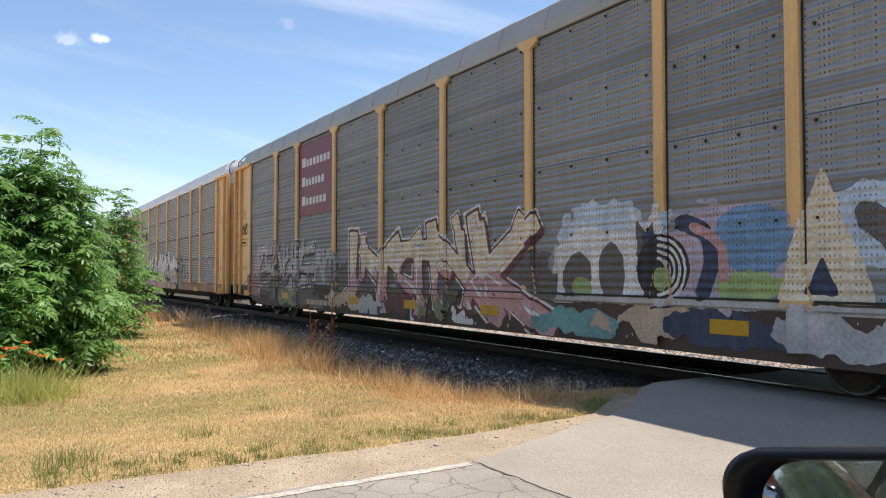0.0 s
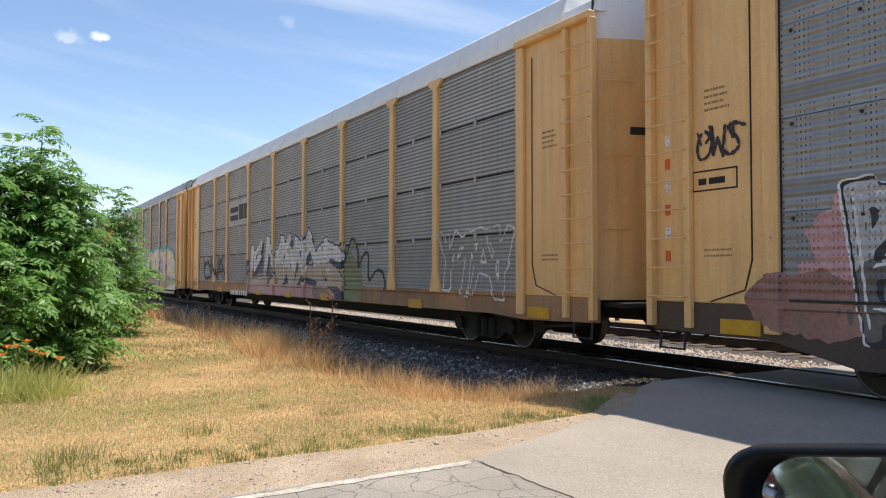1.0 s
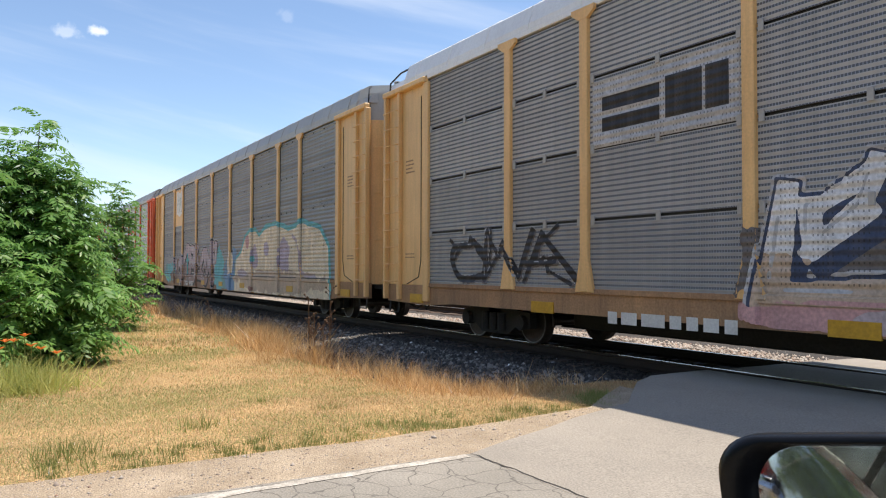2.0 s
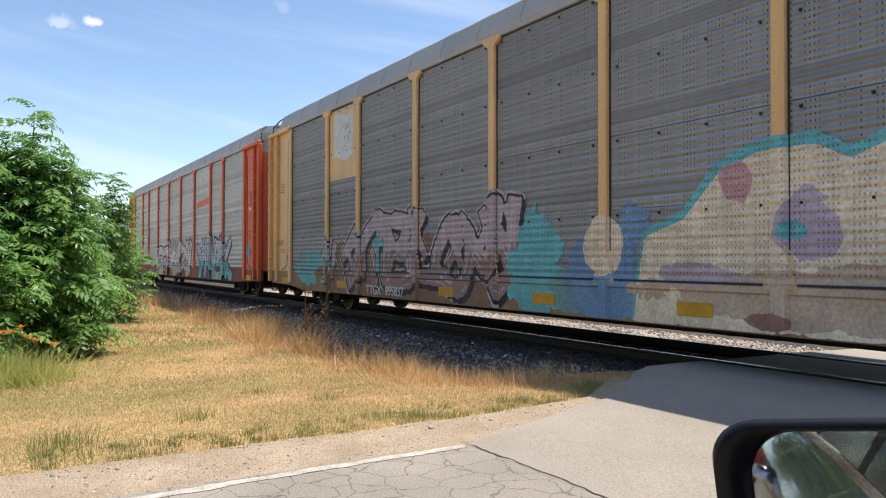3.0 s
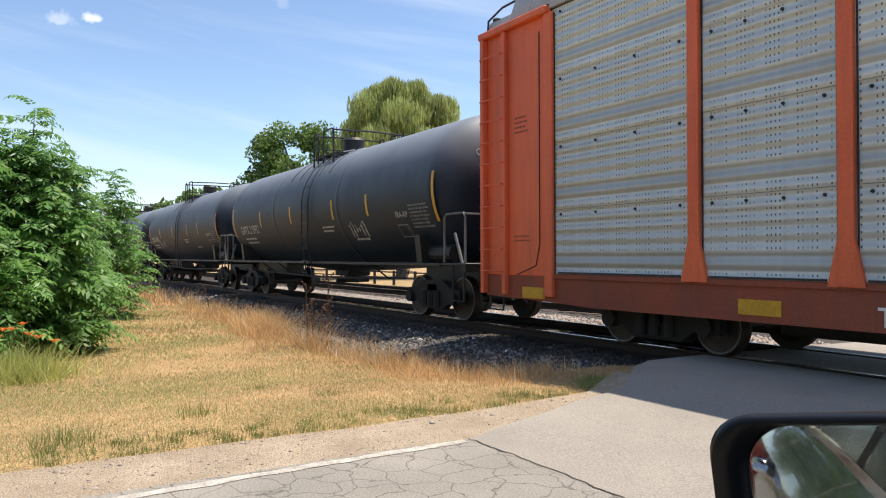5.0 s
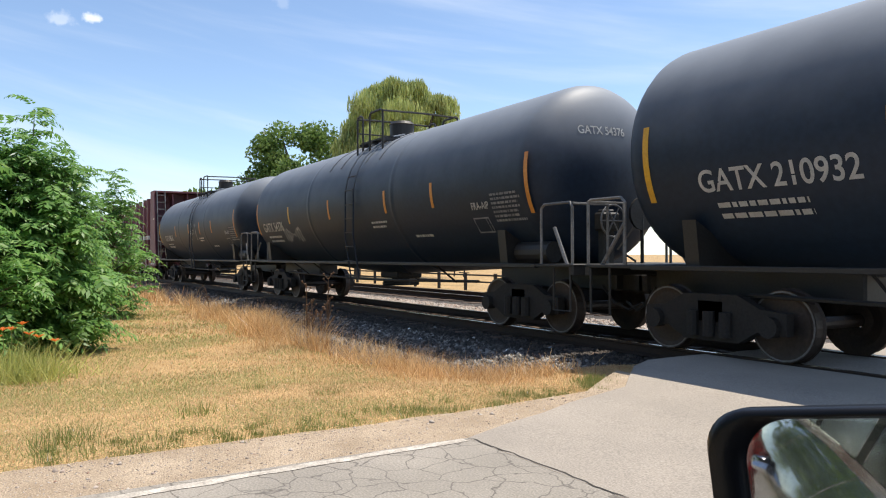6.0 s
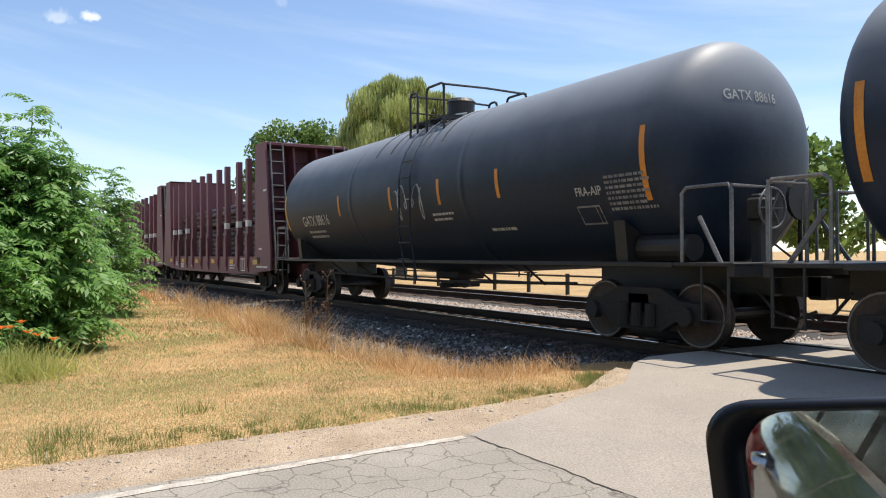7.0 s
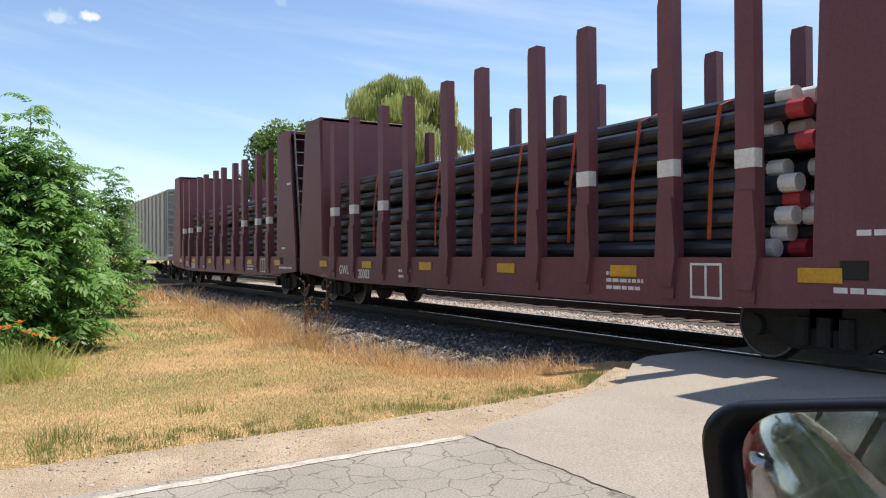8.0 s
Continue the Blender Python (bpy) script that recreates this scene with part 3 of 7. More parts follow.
def build_truck(parent, x, r=0.42, base=1.75):
    """A two-axle bogie: frame with side castings, springs, four wheels."""
    truck = mesh_part("bogie", None, parent)
    truck.matrix_basis = pose(x, 0, 0)
    for s in (-1, 1):
        y = s * 0.98
        bm = bmesh.new()
        o = [(-base / 2 - 0.2, r - 0.1), (-base / 2 - 0.2, r + 0.17), (-base / 2 + 0.16, r + 0.2), (-0.42, r + 0.36), (0.42, r + 0.36), (base / 2 - 0.16, r + 0.2), (base / 2 + 0.2, r + 0.17), (base / 2 + 0.2, r - 0.1), (base / 2 - 0.2, r - 0.08), (0.42, r - 0.24), (-0.42, r - 0.24), (-base / 2 + 0.2, r - 0.08)]
        prism(bm, o, y - 0.07, y + 0.07)
        for i in range(3):
            tube(bm, (-0.26 + i * 0.26, y + s * 0.09, r - 0.18), (-0.26 + i * 0.26, y + s * 0.09, r + 0.14), 0.085, 10)
        for e in (-1, 1):
            lathe = Matrix.Translation((e * base / 2, y + s * 0.08, r)) @ Matrix.Rotation(radians(90), 4, "X")
            bmesh.ops.create_cone(bm, cap_ends=True, segments=14, radius1=0.13, radius2=0.13, depth=0.16, matrix=lathe)
        part("side_frame", bm, "under_steel", truck)
    bm = bmesh.new()
    box(bm, -0.22, 0.22, -1.05, 1.05, r - 0.02, r + 0.3, 0.03)
    part("bolster", bm, "under_steel", truck)
    for e in (-1, 1):
        bm = bmesh.new()
        tube(bm, (e * base / 2, -0.72, r), (e * base / 2, 0.72, r), 0.08, 10)
        for s in (-1, 1):
            prof = [(0.0, 0.1), (0.0, r - 0.09), (0.02, r), (-0.02, r), (-0.11, r), (-0.135, r + 0.025), (-0.145, r + 0.02), (-0.145, r - 0.09), (-0.09, 0.2), (-0.11, 0.1)]
            seg, rings = 28, []
            for u, q in prof:
                rings.append([bm.verts.new((e * base / 2 + q * math.cos(2 * math.pi * i / seg), s * (0.82 + u), r + q * math.sin(2 * math.pi * i / seg))) for i in range(seg)])
            for a, b in zip(rings[:-1], rings[1:]):
                for i in range(seg):
                    bm.faces.new((a[i], a[(i + 1) % seg], b[(i + 1) % seg], b[i]))
        part("wheelset", bm, "wheel_steel", truck)
        for s in (-1, 1):
            bm = bmesh.new()
            ring = []
            for q in (r - 0.034, r - 0.012):
                ring.append([bm.verts.new((e * base / 2 + q * math.cos(2 * math.pi * i / 28), s * 0.843, r + q * math.sin(2 * math.pi * i / 28))) for i in range(28)])
            for i in range(28):
                bm.faces.new((ring[0][i], ring[0][(i + 1) % 28], ring[1][(i + 1) % 28], ring[1][i]))
            part("wheel_rim", bm, "worn_rail", truck)
    return truck


def build_coupler(parent, x, s, z=0.86):
    """Draft gear, drawbar, knuckle and air hose at one end."""
    bm = bmesh.new()
    box(bm, x, x + s * 0.55, -0.14, 0.14, z - 0.14, z + 0.14, 0.03)
    box(bm, x + s * 0.5, x + s * 0.78, -0.18, 0.16, z - 0.17, z + 0.17, 0.05)
    part("coupler", bm, "under_steel", parent)
    bm = bmesh.new()
    rod(bm, [(x, -0.45, z - 0.05), (x + s * 0.25, -0.42, z - 0.32), (x + s * 0.5, -0.35, z - 0.42), (x + s * 0.75, -0.3, z - 0.3)], 0.022)
    part("air_hose", bm, "black_steel", parent)


POSTS = [-9.0, -7.05, -4.2, -1.4, 1.4, 4.2, 7.05, 9.0]
EDGE, END, HALF = 11.85, 13.65, 1.5


def build_autorack(name, label, centre, frame_mat, sill_mat, screen, roof_mat, ribbed=False, sill_low=0.36):
    car = car_thing(name, label, "autorack wagon", centre)
    sheets = {}
    z0, z1 = 0.98, 5.16
    # underframe
    bm = bmesh.new()
    box(bm, -8.6, 8.6, -0.45, 0.45, 0.3, 0.9, 0.03)
    box(bm, -END + 0.1, -8.6, -0.4, 0.4, 0.62, 0.9)
    box(bm, 8.6, END - 0.1, -0.4, 0.4, 0.62, 0.9)
    box(bm, -END + 0.1, END - 0.1, -1.42, 1.42, 0.9, 1.0)
    for i in range(12):
        x = -12 + i * 24 / 11
        box(bm, x - 0.06, x + 0.06, -1.42, 1.42, 0.62, 0.9)
    part("underframe", bm, "under_steel", car)
    for s in (-1, 1):
        y = s * HALF
        # side sill, deeper between the bogies
        bm = bmesh.new()
        o = [(-END, z0), (-END, 0.62), (-11.9, 0.58), (-10.9, sill_low), (10.9, sill_low), (11.9, 0.58), (END, 0.62), (END, z0)]
        prism(bm, o, y - s * 0.09, y)
        part("side_sill", bm, sill_mat, car)
        bm = bmesh.new()
        box(bm, -EDGE, EDGE, y - s * 0.02, y + s * 0.035, z0 - 0.03, z0 + 0.05, 0.008)
        part("sill_flange", bm, sill_mat, car)
        # posts
        for x in POSTS:
            bm = bmesh.new()
            box(bm, x - 0.085, x + 0.085, y - s * 0.06, y + s * 0.07, z0, z1 + 0.02, 0.012)
            o = [(x - 0.25, z1 + 0.05), (x - 0.25, z1 - 0.02), (x - 0.1, z1 - 0.12), (x + 0.1, z1 - 0.12), (x + 0.25, z1 - 0.02), (x + 0.25, z1 + 0.05)]
            prism(bm, o, y + s * 0.02, y + s * 0.075)
            o = [(x - 0.09, z0 + 0.5), (x - 0.2, z0), (x + 0.2, z0), (x + 0.09, z0 + 0.5)]
            prism(bm, o, y + s * 0.01, y + s * 0.06)
            part("post", bm, frame_mat, car)
        # screens, one a bay
        edges = [-EDGE, *POSTS, EDGE]
        for a, b in zip(edges[:-1], edges[1:]):
            a2, b2 = a + 0.05, b - 0.05
            w, h = b2 - a2, z1 - z0
            rows = 4
            key = (round(w, 2), screen)
            if key not in sheets:
                bm = bmesh.new()
                low, high = (0.035, 0.005) if ribbed else (0.004, 0.003)
                box(bm, -w / 2, w / 2, -0.014, 0.014, -h / rows / 2 + low, h / rows / 2 - high)
                me = bpy.data.meshes.new("screen_panel")
                bm.to_mesh(me)
                bm.free()
                me.materials.append(M[screen])
                sheets[key] = me
            for k in range(rows):
                mesh_part("screen_panel", sheets[key], car, "", pose((a2 + b2) / 2, y - s * (0.012 + 0.006 * (k % 2)), z0 + h * (k + 0.5) / rows))
            if ribbed:
                if "clip" not in sheets:
                    bm = bmesh.new()
                    box(bm, -0.035, 0.035, -0.015, 0.015, -0.07, 0.07, 0.006)
                    me = bpy.data.meshes.new("clip")
                    bm.to_mesh(me)
                    bm.free()
                    me.materials.append(M["roof_grey"])
                    sheets["clip"] = me
                for k in range(1, rows):
                    for q in (a2 + 0.1, (a2 + b2) / 2, b2 - 0.1):
                        mesh_part("clip", sheets["clip"], car, "", pose(q, y + s * 0.015, z0 + h * k / rows + 0.005))
            else:
                bm = bmesh.new()
                for k in range(1, rows + 1):
                    for q in range(4):
                        xx = a2 + 0.2 + q * (w - 0.4) / 3
                        zz = z0 + h * k / rows - 0.08
                        bmesh.ops.create_cone(bm, cap_ends=True, segments=6, radius1=0.022, radius2=0.018, depth=0.02, matrix=Matrix.Translation((xx, y + s * 0.012, zz)) @ Matrix.Rotation(radians(90), 4, "X"))
                part("screen_bolts", bm, "black_steel", car)["kind"] = "stuff"
        # top rail with drip edge
        bm = bmesh.new()
        box(bm, -EDGE, EDGE, y - s * 0.06, y + s * 0.03, z1 + 0.03, z1 + 0.12, 0.01)
        part("top_rail", bm, roof_mat, car)
        # solid end bays
        for e in (-1, 1):
            xa, xb = e * EDGE, e * END
            m1 = e * (END - 0.62)
            bm = bmesh.new()
            box(bm, min(xa, xb), max(xa, xb), y - s * 0.05, y, z0 + 0.002, z1 - 0.02, 0.01)
            part("end_panel", bm, frame_mat, car)
            for q, wide, out in ((xa, 0.1, 0.07), (m1, 0.05, 0.09), (e * END, 0.05, 0.11)):
                bm = bmesh.new()
                box(bm, q - wide, q + wide, y, y + s * out, 0.66, z1 - 0.04, 0.012)
                part("end_post", bm, frame_mat, car)
            bm = bmesh.new()
            box(bm, min(xa, xb) - 0.1, max(xa, xb), y - s * 0.02, y + s * 0.12, z1 - 0.04, z1 + 0.08, 0.02)
            part("end_cap", bm, frame_mat, car)
            # door seam and stencils on the end panel
            bm = bmesh.new()
            q = xa + e * 0.28
            rod(bm, [(q, y + s * 0.002, 4.9), (q, y + s * 0.002, 1.5), (q + e * 0.1, y + s * 0.002, 1.15), (q + e * 0.6, y + s * 0.002, 1.0)], 0.012, 4)
            part("door_seam", bm, "under_steel", car)
            if s < 0:
                ink = "sill_red" if frame_mat == "rack_red" else "sill_brown"
                bars(car, xa + e * 0.75 - 0.2, xa + e * 0.75 + 0.2, y - 0.001, 3.35, 4, 0.08, 0.03, ink, 3)
                bars(car, xa + e * 0.75 - 0.22, xa + e * 0.75 + 0.22, y - 0.001, 1.55, 2, 0.07, 0.025, ink, 4)
            # rungs
            ladder = mesh_part("ladder", None, car)
            if "rung" not in sheets:
                bm = bmesh.new()
                rod(bm, [(-0.31, 0.0, 0), (-0.31, -0.09, 0), (0.31, -0.09, 0), (0.31, 0.0, 0)], 0.012, 5)
                me = bpy.data.meshes.new("rung")
                bm.to_mesh(me)
                bm.free()
                me.materials.append(M[frame_mat])
                sheets["rung"] = me
            for k in range(11):
                mesh_part("rung", sheets["rung"], ladder, "", pose(e * (END - 0.31), y + s * 0.05, 1.05 + k * 0.37, 0, 0, 0 if s < 0 else 180))
    # roof: rounded shoulders, ribs every bay
    def arc(out):
        pts = [(-HALF - out, z1 + 0.12), (-HALF - out, z1 + 0.22), (-1.38 - out, z1 + 0.54), (-1.14, z1 + 0.69 + out), (-0.6, z1 + 0.77 + out), (0, z1 + 0.80 + out)]
        return pts + [(-a, b) for a, b in pts[-2::-1]]
    bm = bmesh.new()
    prism_x(bm, arc(0.0), -END + 0.75, END - 0.75)
    for e in (-1, 1):
        o = [(-HALF, z1 + 0.1), (-1.42, z1 + 0.28), (-1.12, z1 + 0.42), (0, z1 + 0.5), (1.12, z1 + 0.42), (1.42, z1 + 0.28), (HALF, z1 + 0.1)]
        prism_x(bm, o, e * (END - 0.755), e * (END - 0.02))
    part("roof", bm, roof_mat, car)
    bm = bmesh.new()
    for i in range(20):
        x = -12.4 + i * 24.8 / 19
        prism_x(bm, arc(0.012), x - 0.03, x + 0.03)
    part("roof_ribs", bm, roof_mat, car)
    # ends: bowed doors and hood
    for e in (-1, 1):
        for s in (-1, 1):
            bm = bmesh.new()
            n = 8
            pts = []
            for i in range(n + 1):
                f = i / n
                pts.append((e * (END - 0.1 + 0.42 * math.sin(f * math.pi / 2)), s * (1.42 - 1.41 * f)))
            for (xa, ya), (xb, yb) in zip(pts[:-1], pts[1:]):
                v = [bm.verts.new(c) for c in ((xa, ya, 0.95), (xb, yb, 0.95), (xb, yb, 4.86), (xa, ya, 4.86))]
                bm.faces.new(v)
            bmesh.ops.remove_doubles(bm, verts=bm.verts, dist=1e-4)
            r = bmesh.ops.solidify(bm, geom=bm.faces[:], thickness=0.05)
            part("end_door", bm, frame_mat, car, smooth=False)
            bm = bmesh.new()
            slot = [(e * (END - 0.1 + 0.42 * math.sin(f * math.pi / 2) + 0.03), s * (1.42 - 1.41 * f)) for f in (0.35, 0.45, 0.55, 0.65)]
            for (xa, ya), (xb, yb) in zip(slot[:-1], slot[1:]):
                bm.faces.new([bm.verts.new(c) for c in ((xa, ya, 3.42), (xb, yb, 3.42), (xb, yb, 3.53), (xa, ya, 3.53))])
            bmesh.ops.remove_doubles(bm, verts=bm.verts, dist=1e-4)
            bmesh.ops.solidify(bm, geom=bm.faces[:], thickness=0.04)
            part("door_slot", bm, "black_steel", car)
            for zz in (2.0, 3.1, 4.2):
                bm = bmesh.new()
                rod(bm, [(e * (END + 0.02), s * 1.36, zz), (e * (END + 0.1), s * 1.33, zz), (e * (END + 0.17), s * 0.95, zz), (e * (END + 0.11), s * 0.93, zz)], 0.014, 5)
                part("grab_iron", bm, frame_mat, car)
        bm = bmesh.new()
        n = 14
        top = [(e * (END - 0.1 + 0.42 * math.cos((i / n - 0.5) * math.pi)), 1.42 * (2 * i / n - 1)) for i in range(n + 1)]
        for (xa, ya), (xb, yb) in zip(top[:-1], top[1:]):
            bm.faces.new([bm.verts.new(c) for c in ((xa, ya, 4.86), (xb, yb, 4.86), (xb, yb, 5.5), (xa, ya, 5.5))])
        cv = [bm.verts.new((x, y, 5.5)) for x, y in top]
        cv += [bm.verts.new((e * (END - 0.2), 1.42, 5.5)), bm.verts.new((e * (END - 0.2), -1.42, 5.5))]
        bm.faces.new(cv)
        bmesh.ops.remove_doubles(bm, verts=bm.verts, dist=1e-4)
        part("end_hood", bm, roof_mat, car)
        bm = bmesh.new()
        box(bm, e * (END - 0.1), e * (END + 0.35), -1.3, 1.3, 0.84, 0.92, 0.01)
        part("end_platform", bm, "under_steel", car)
        # curved grab rail over the roof corner
        bm = bmesh.new()
        rod(bm, [(e * (END - 0.05), -1.5, z1), (e * (END - 0.05), -1.48, z1 + 0.3), (e * (END - 0.3), -1.35, z1 + 0.5), (e * (END - 0.75), -1.1, z1 + 0.66)], 0.02)
        part("grab_rail", bm, "black_steel", car)
        bm = bmesh.new()
        rod(bm, [(e * (END - 0.1), -1.46, 0.8), (e * (END - 0.1), -1.5, 0.38), (e * (END - 0.5), -1.5, 0.38), (e * (END - 0.5), -1.46, 0.8)], 0.02)
        part("stirrup", bm, "black_steel", car)
        build_coupler(car, e * (END - 0.2), e, 0.8)
        build_truck(car, e * 10.1, 0.38)
    for s in (-1, 1):
        bm = bmesh.new()
        box(bm, -EDGE, EDGE, s * (HALF - 0.06), s * (HALF - 0.045), z0, z1)
        part("screen_backing", bm, "black_steel", car)
    # rack decks seen through the screens
    for zz in (2.35, 3.7):
        bm = bmesh.new()
        box(bm, -12.5, 12.5, -1.4, 1.4, zz, zz + 0.08)
        part("deck", bm, "under_steel", car)
    # yellow reflector plates on the sill
    for x in (-12.3, -8.1, -3.0, 0.0, 3.0, 8.1, 12.3):
        bm = bmesh.new()
        box(bm, x - 0.28, x + 0.28, -HALF - 0.022, -HALF + 0.01, 0.62, 0.8, 0.004)
        part("reflector_plate", bm, "yellow_paint", car)
    return car


def build_tank(name, label, centre, mark, strips, mark_x, scrawl, colours):
    car = car_thing(name, label, "tank wagon", centre)
    L, R, zc = 7.9, 1.57, 2.70
    n, HEAD = 10, 0.65
    prof = []
    for i in range(n + 1):
        a = math.pi / 2 * i / n
        prof.append((-L - HEAD * math.cos(a) + HEAD, R * math.sin(a)))
    body = prof + [(-7.2, R), (-2.7, R), (-2.6, R), (-2.58, R + 0.008), (-2.5, R + 0.008), (-2.48, R), (-2.38, R), (0, R), (2.38, R), (2.48, R), (2.5, R + 0.008), (2.58, R + 0.008), (2.6, R), (2.7, R), (7.2, R)]
    body += [(-x, r) for x, r in prof[::-1]]
    bm = bmesh.new()
    lathe_x(bm, body, 56, 0, zc)
    # the belly falls towards the outlet in the middle
    for v in bm.verts:
        low = max(0.0, (zc - v.co.z) / R - 0.62) / 0.38
        v.co.z -= 0.30 * low * max(0.0, 1 - abs(v.co.x) / 6.6)
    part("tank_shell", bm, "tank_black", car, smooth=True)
    # stub sills, bolsters, running boards, side rail
    for e in (-1, 1):
        bm = bmesh.new()
        box(bm, e * 4.9, e * 8.15, -0.3, 0.3, 0.72, 1.15, 0.03)
        o = [(-1.35, 1.12), (1.35, 1.12), (1.42, 1.75), (1.15, 1.6), (0.6, 1.25), (-0.6, 1.25), (-1.15, 1.6), (-1.42, 1.75)]
        prism_x(bm, o, e * 6.4, e * 6.62)
        part("stub_sill", bm, "black_steel", car)
        bm = bmesh.new()
        box(bm, e * 7.5, e * 8.45, -1.45, 1.45, 1.12, 1.17, 0.01)
        box(bm, e * 8.35, e * 8.45, -1.45, 1.45, 1.0, 1.15, 0.01)
        part("end_platform", bm, "black_steel", car)
        for s in (-1, 1):
            bm = bmesh.new()
            y = s * 1.42
            rod(bm, [(e * 8.4, y, 1.15), (e * 8.4, y, 2.05), (e * 8.35, y, 2.12), (e * 7.72, y, 2.12), (e * 7.64, y, 2.05), (e * 7.64, y, 1.15)], 0.024)
            rod(bm, [(e * 8.4, y, 2.1), (e * 8.4, s * 0.7, 2.1), (e * 8.4, s * 0.7, 1.15)], 0.024)
            part("handrail", bm, "worn_rail", car)
            bm = bmesh.new()
            rod(bm, [(e * 8.35, y, 1.12), (e * 8.35, y, 0.45), (e * 7.95, y, 0.45), (e * 7.95, y, 1.12)], 0.02)
            part("stirrup", bm, "black_steel", car)
            bm = bmesh.new()
            rod(bm, [(e * 8.2, y * 0.95, 1.14), (e * 7.8, y * 0.9, 1.75)], 0.03)
            part("brace", bm, "worn_rail", car)
        build_coupler(car, e * 8.0, e)
        build_truck(car, e * 6.5, 0.44, 1.8)
    # hand brake on the leading end
    stand = bmesh.new()
    box(stand, 8.0, 8.14, -0.55, -0.3, 1.15, 2.05, 0.02)
    box(stand, 7.98, 8.2, -0.62, -0.24, 1.7, 2.0, 0.03)
    stand = part("brake_stand", stand, "black_steel", car)
    ring = [(8.24, -0.43 + 0.26 * math.cos(k * math.pi / 10), 1.86 + 0.26 * math.sin(k * math.pi / 10)) for k in range(21)]
    bm = bmesh.new()
    rod(bm, ring, 0.018)
    for k in range(3):
        a = k * math.pi / 3
        rod(bm, [(8.24, -0.43 - 0.26 * math.cos(a), 1.86 - 0.26 * math.sin(a)), (8.24, -0.43 + 0.26 * math.cos(a), 1.86 + 0.26 * math.sin(a))], 0.012)
    part("brake_wheel", bm, "worn_rail", stand)
    for s in (-1, 1):
        bm = bmesh.new()
        box(bm, -7.5, 7.5, s * 1.42 - 0.04, s * 1.42 + 0.04, 1.1, 1.17, 0.01)
        part("side_rail", bm, "black_steel", car)
    # bottom outlet and brake gear
    bm = bmesh.new()
    tube(bm, (0, 0, 0.55), (0, 0, 1.3), 0.24, 14)
    box(bm, -0.5, 0.5, -0.35, 0.35, 0.74, 1.1, 0.04)
    tube(bm, (0, -0.5, 0.6), (0, 0.5, 0.6), 0.06, 10)
    part("bottom_outlet", bm, "under_steel", car)
    bm = bmesh.new()
    tube(bm, (6.66, -1.08, 1.36), (7.55, -1.08, 1.36), 0.18, 14)
    part("air_reservoir", bm, "black_steel", car)
    bm = bmesh.new()
    rod(bm, [(-6, -0.9, 0.8), (-1.0, -0.9, 0.72), (1.0, -0.9, 0.72), (5, -0.9, 0.8)], 0.03)
    for x in (-4.2, -2.6, 2.6, 4.2):
        rod(bm, [(x, -1.4, 1.12), (x, -0.9, 0.76)], 0.02)
    part("brake_rod", bm, "black_steel", car)
    # dome, walkway, rails, ladder
    bm = bmesh.new()
    lathe = Matrix.Translation((0.08, 0, zc + R + 0.14))
    bmesh.ops.create_cone(bm, cap_ends=True, segments=24, radius1=0.31, radius2=0.31, depth=0.5, matrix=lathe)
    bmesh.ops.create_cone(bm, cap_ends=True, segments=24, radius1=0.34, radius2=0.26, depth=0.08, matrix=Matrix.Translation((0.08, 0, zc + R + 0.43)))
    part("valve_dome", bm, "black_steel", car)
    walkway = mesh_part("walkway", None, car)
    for side in (-0.95, 0.3):
        for i in range(9):
            y = side + i * 0.08
            bm = bmesh.new()
            box(bm, -0.35, 1.1, y, y + 0.045, zc + R - 0.13, zc + R - 0.09)
            part("slat", bm, "black_steel", walkway)
    for x in (-0.33, 0.4, 1.08):
        bm = bmesh.new()
        box(bm, x - 0.03, x + 0.03, -1.0, 1.0, zc + R - 0.2, zc + R - 0.13)
        part("bearer", bm, "black_steel", walkway)
    railing = mesh_part("safety_rail", None, car)
    top, r = zc + R + 0.55, 0.1
    for s in (-1, 1):
        y = s * 1.05
        for x0, x1 in ((-0.35, -0.02), (0.38, 1.1)):
            bm = bmesh.new()
            low = zc + R - 0.42
            rod(bm, [(x0, y, low), (x0, y, top - r), (x0 + r * 0.3, y, top - r * 0.3), (x0 + r, y, top), (x1 - r, y, top), (x1 - r * 0.3, y, top - r * 0.3), (x1, y, top - r), (x1, y, low)], 0.028)
            part("hoop", bm, "black_steel", railing)
    for x in (-0.35, 1.1):
        bm = bmesh.new()
        rod(bm, [(x, -1.05, top - 0.04), (x, 0, top - 0.02), (x, 1.05, top - 0.04)], 0.026)
        part("cross_rail", bm, "black_steel", railing)
    bm = bmesh.new()
    rod(bm, [(-0.35, -1.05, top - 0.4), (-0.35, 1.05, top - 0.4)], 0.02)
    part("cross_rail", bm, "black_steel", railing)
    for s in (-1, 1):
        ladder = mesh_part("ladder", None, car)
        for x in (0.2, 0.68):
            bm = bmesh.new()
            pts = []
            for i in range(9):
                a = radians(82 - i * 11)
                pts.append((x, s * (R + 0.07) * math.cos(a), zc + (R + 0.07) * math.sin(a)))
            pts += [(x, s * (R + 0.07), 1.8), (x, s * 1.48, 0.75)]
            rod(bm, pts, 0.02)
            part("ladder_rail", bm, "tank_black", ladder)
        for k in range(8):
            zz = 0.85 + k * 0.34
            yy = s * (R + 0.07) if zz < zc + 0.2 else s * math.sqrt(max(0, (R + 0.07) ** 2 - (zz - zc) ** 2))
            bm = bmesh.new()
            rod(bm, [(0.2, yy, zz), (0.68, yy, zz)], 0.014)
            part("rung", bm, "black_steel", ladder)
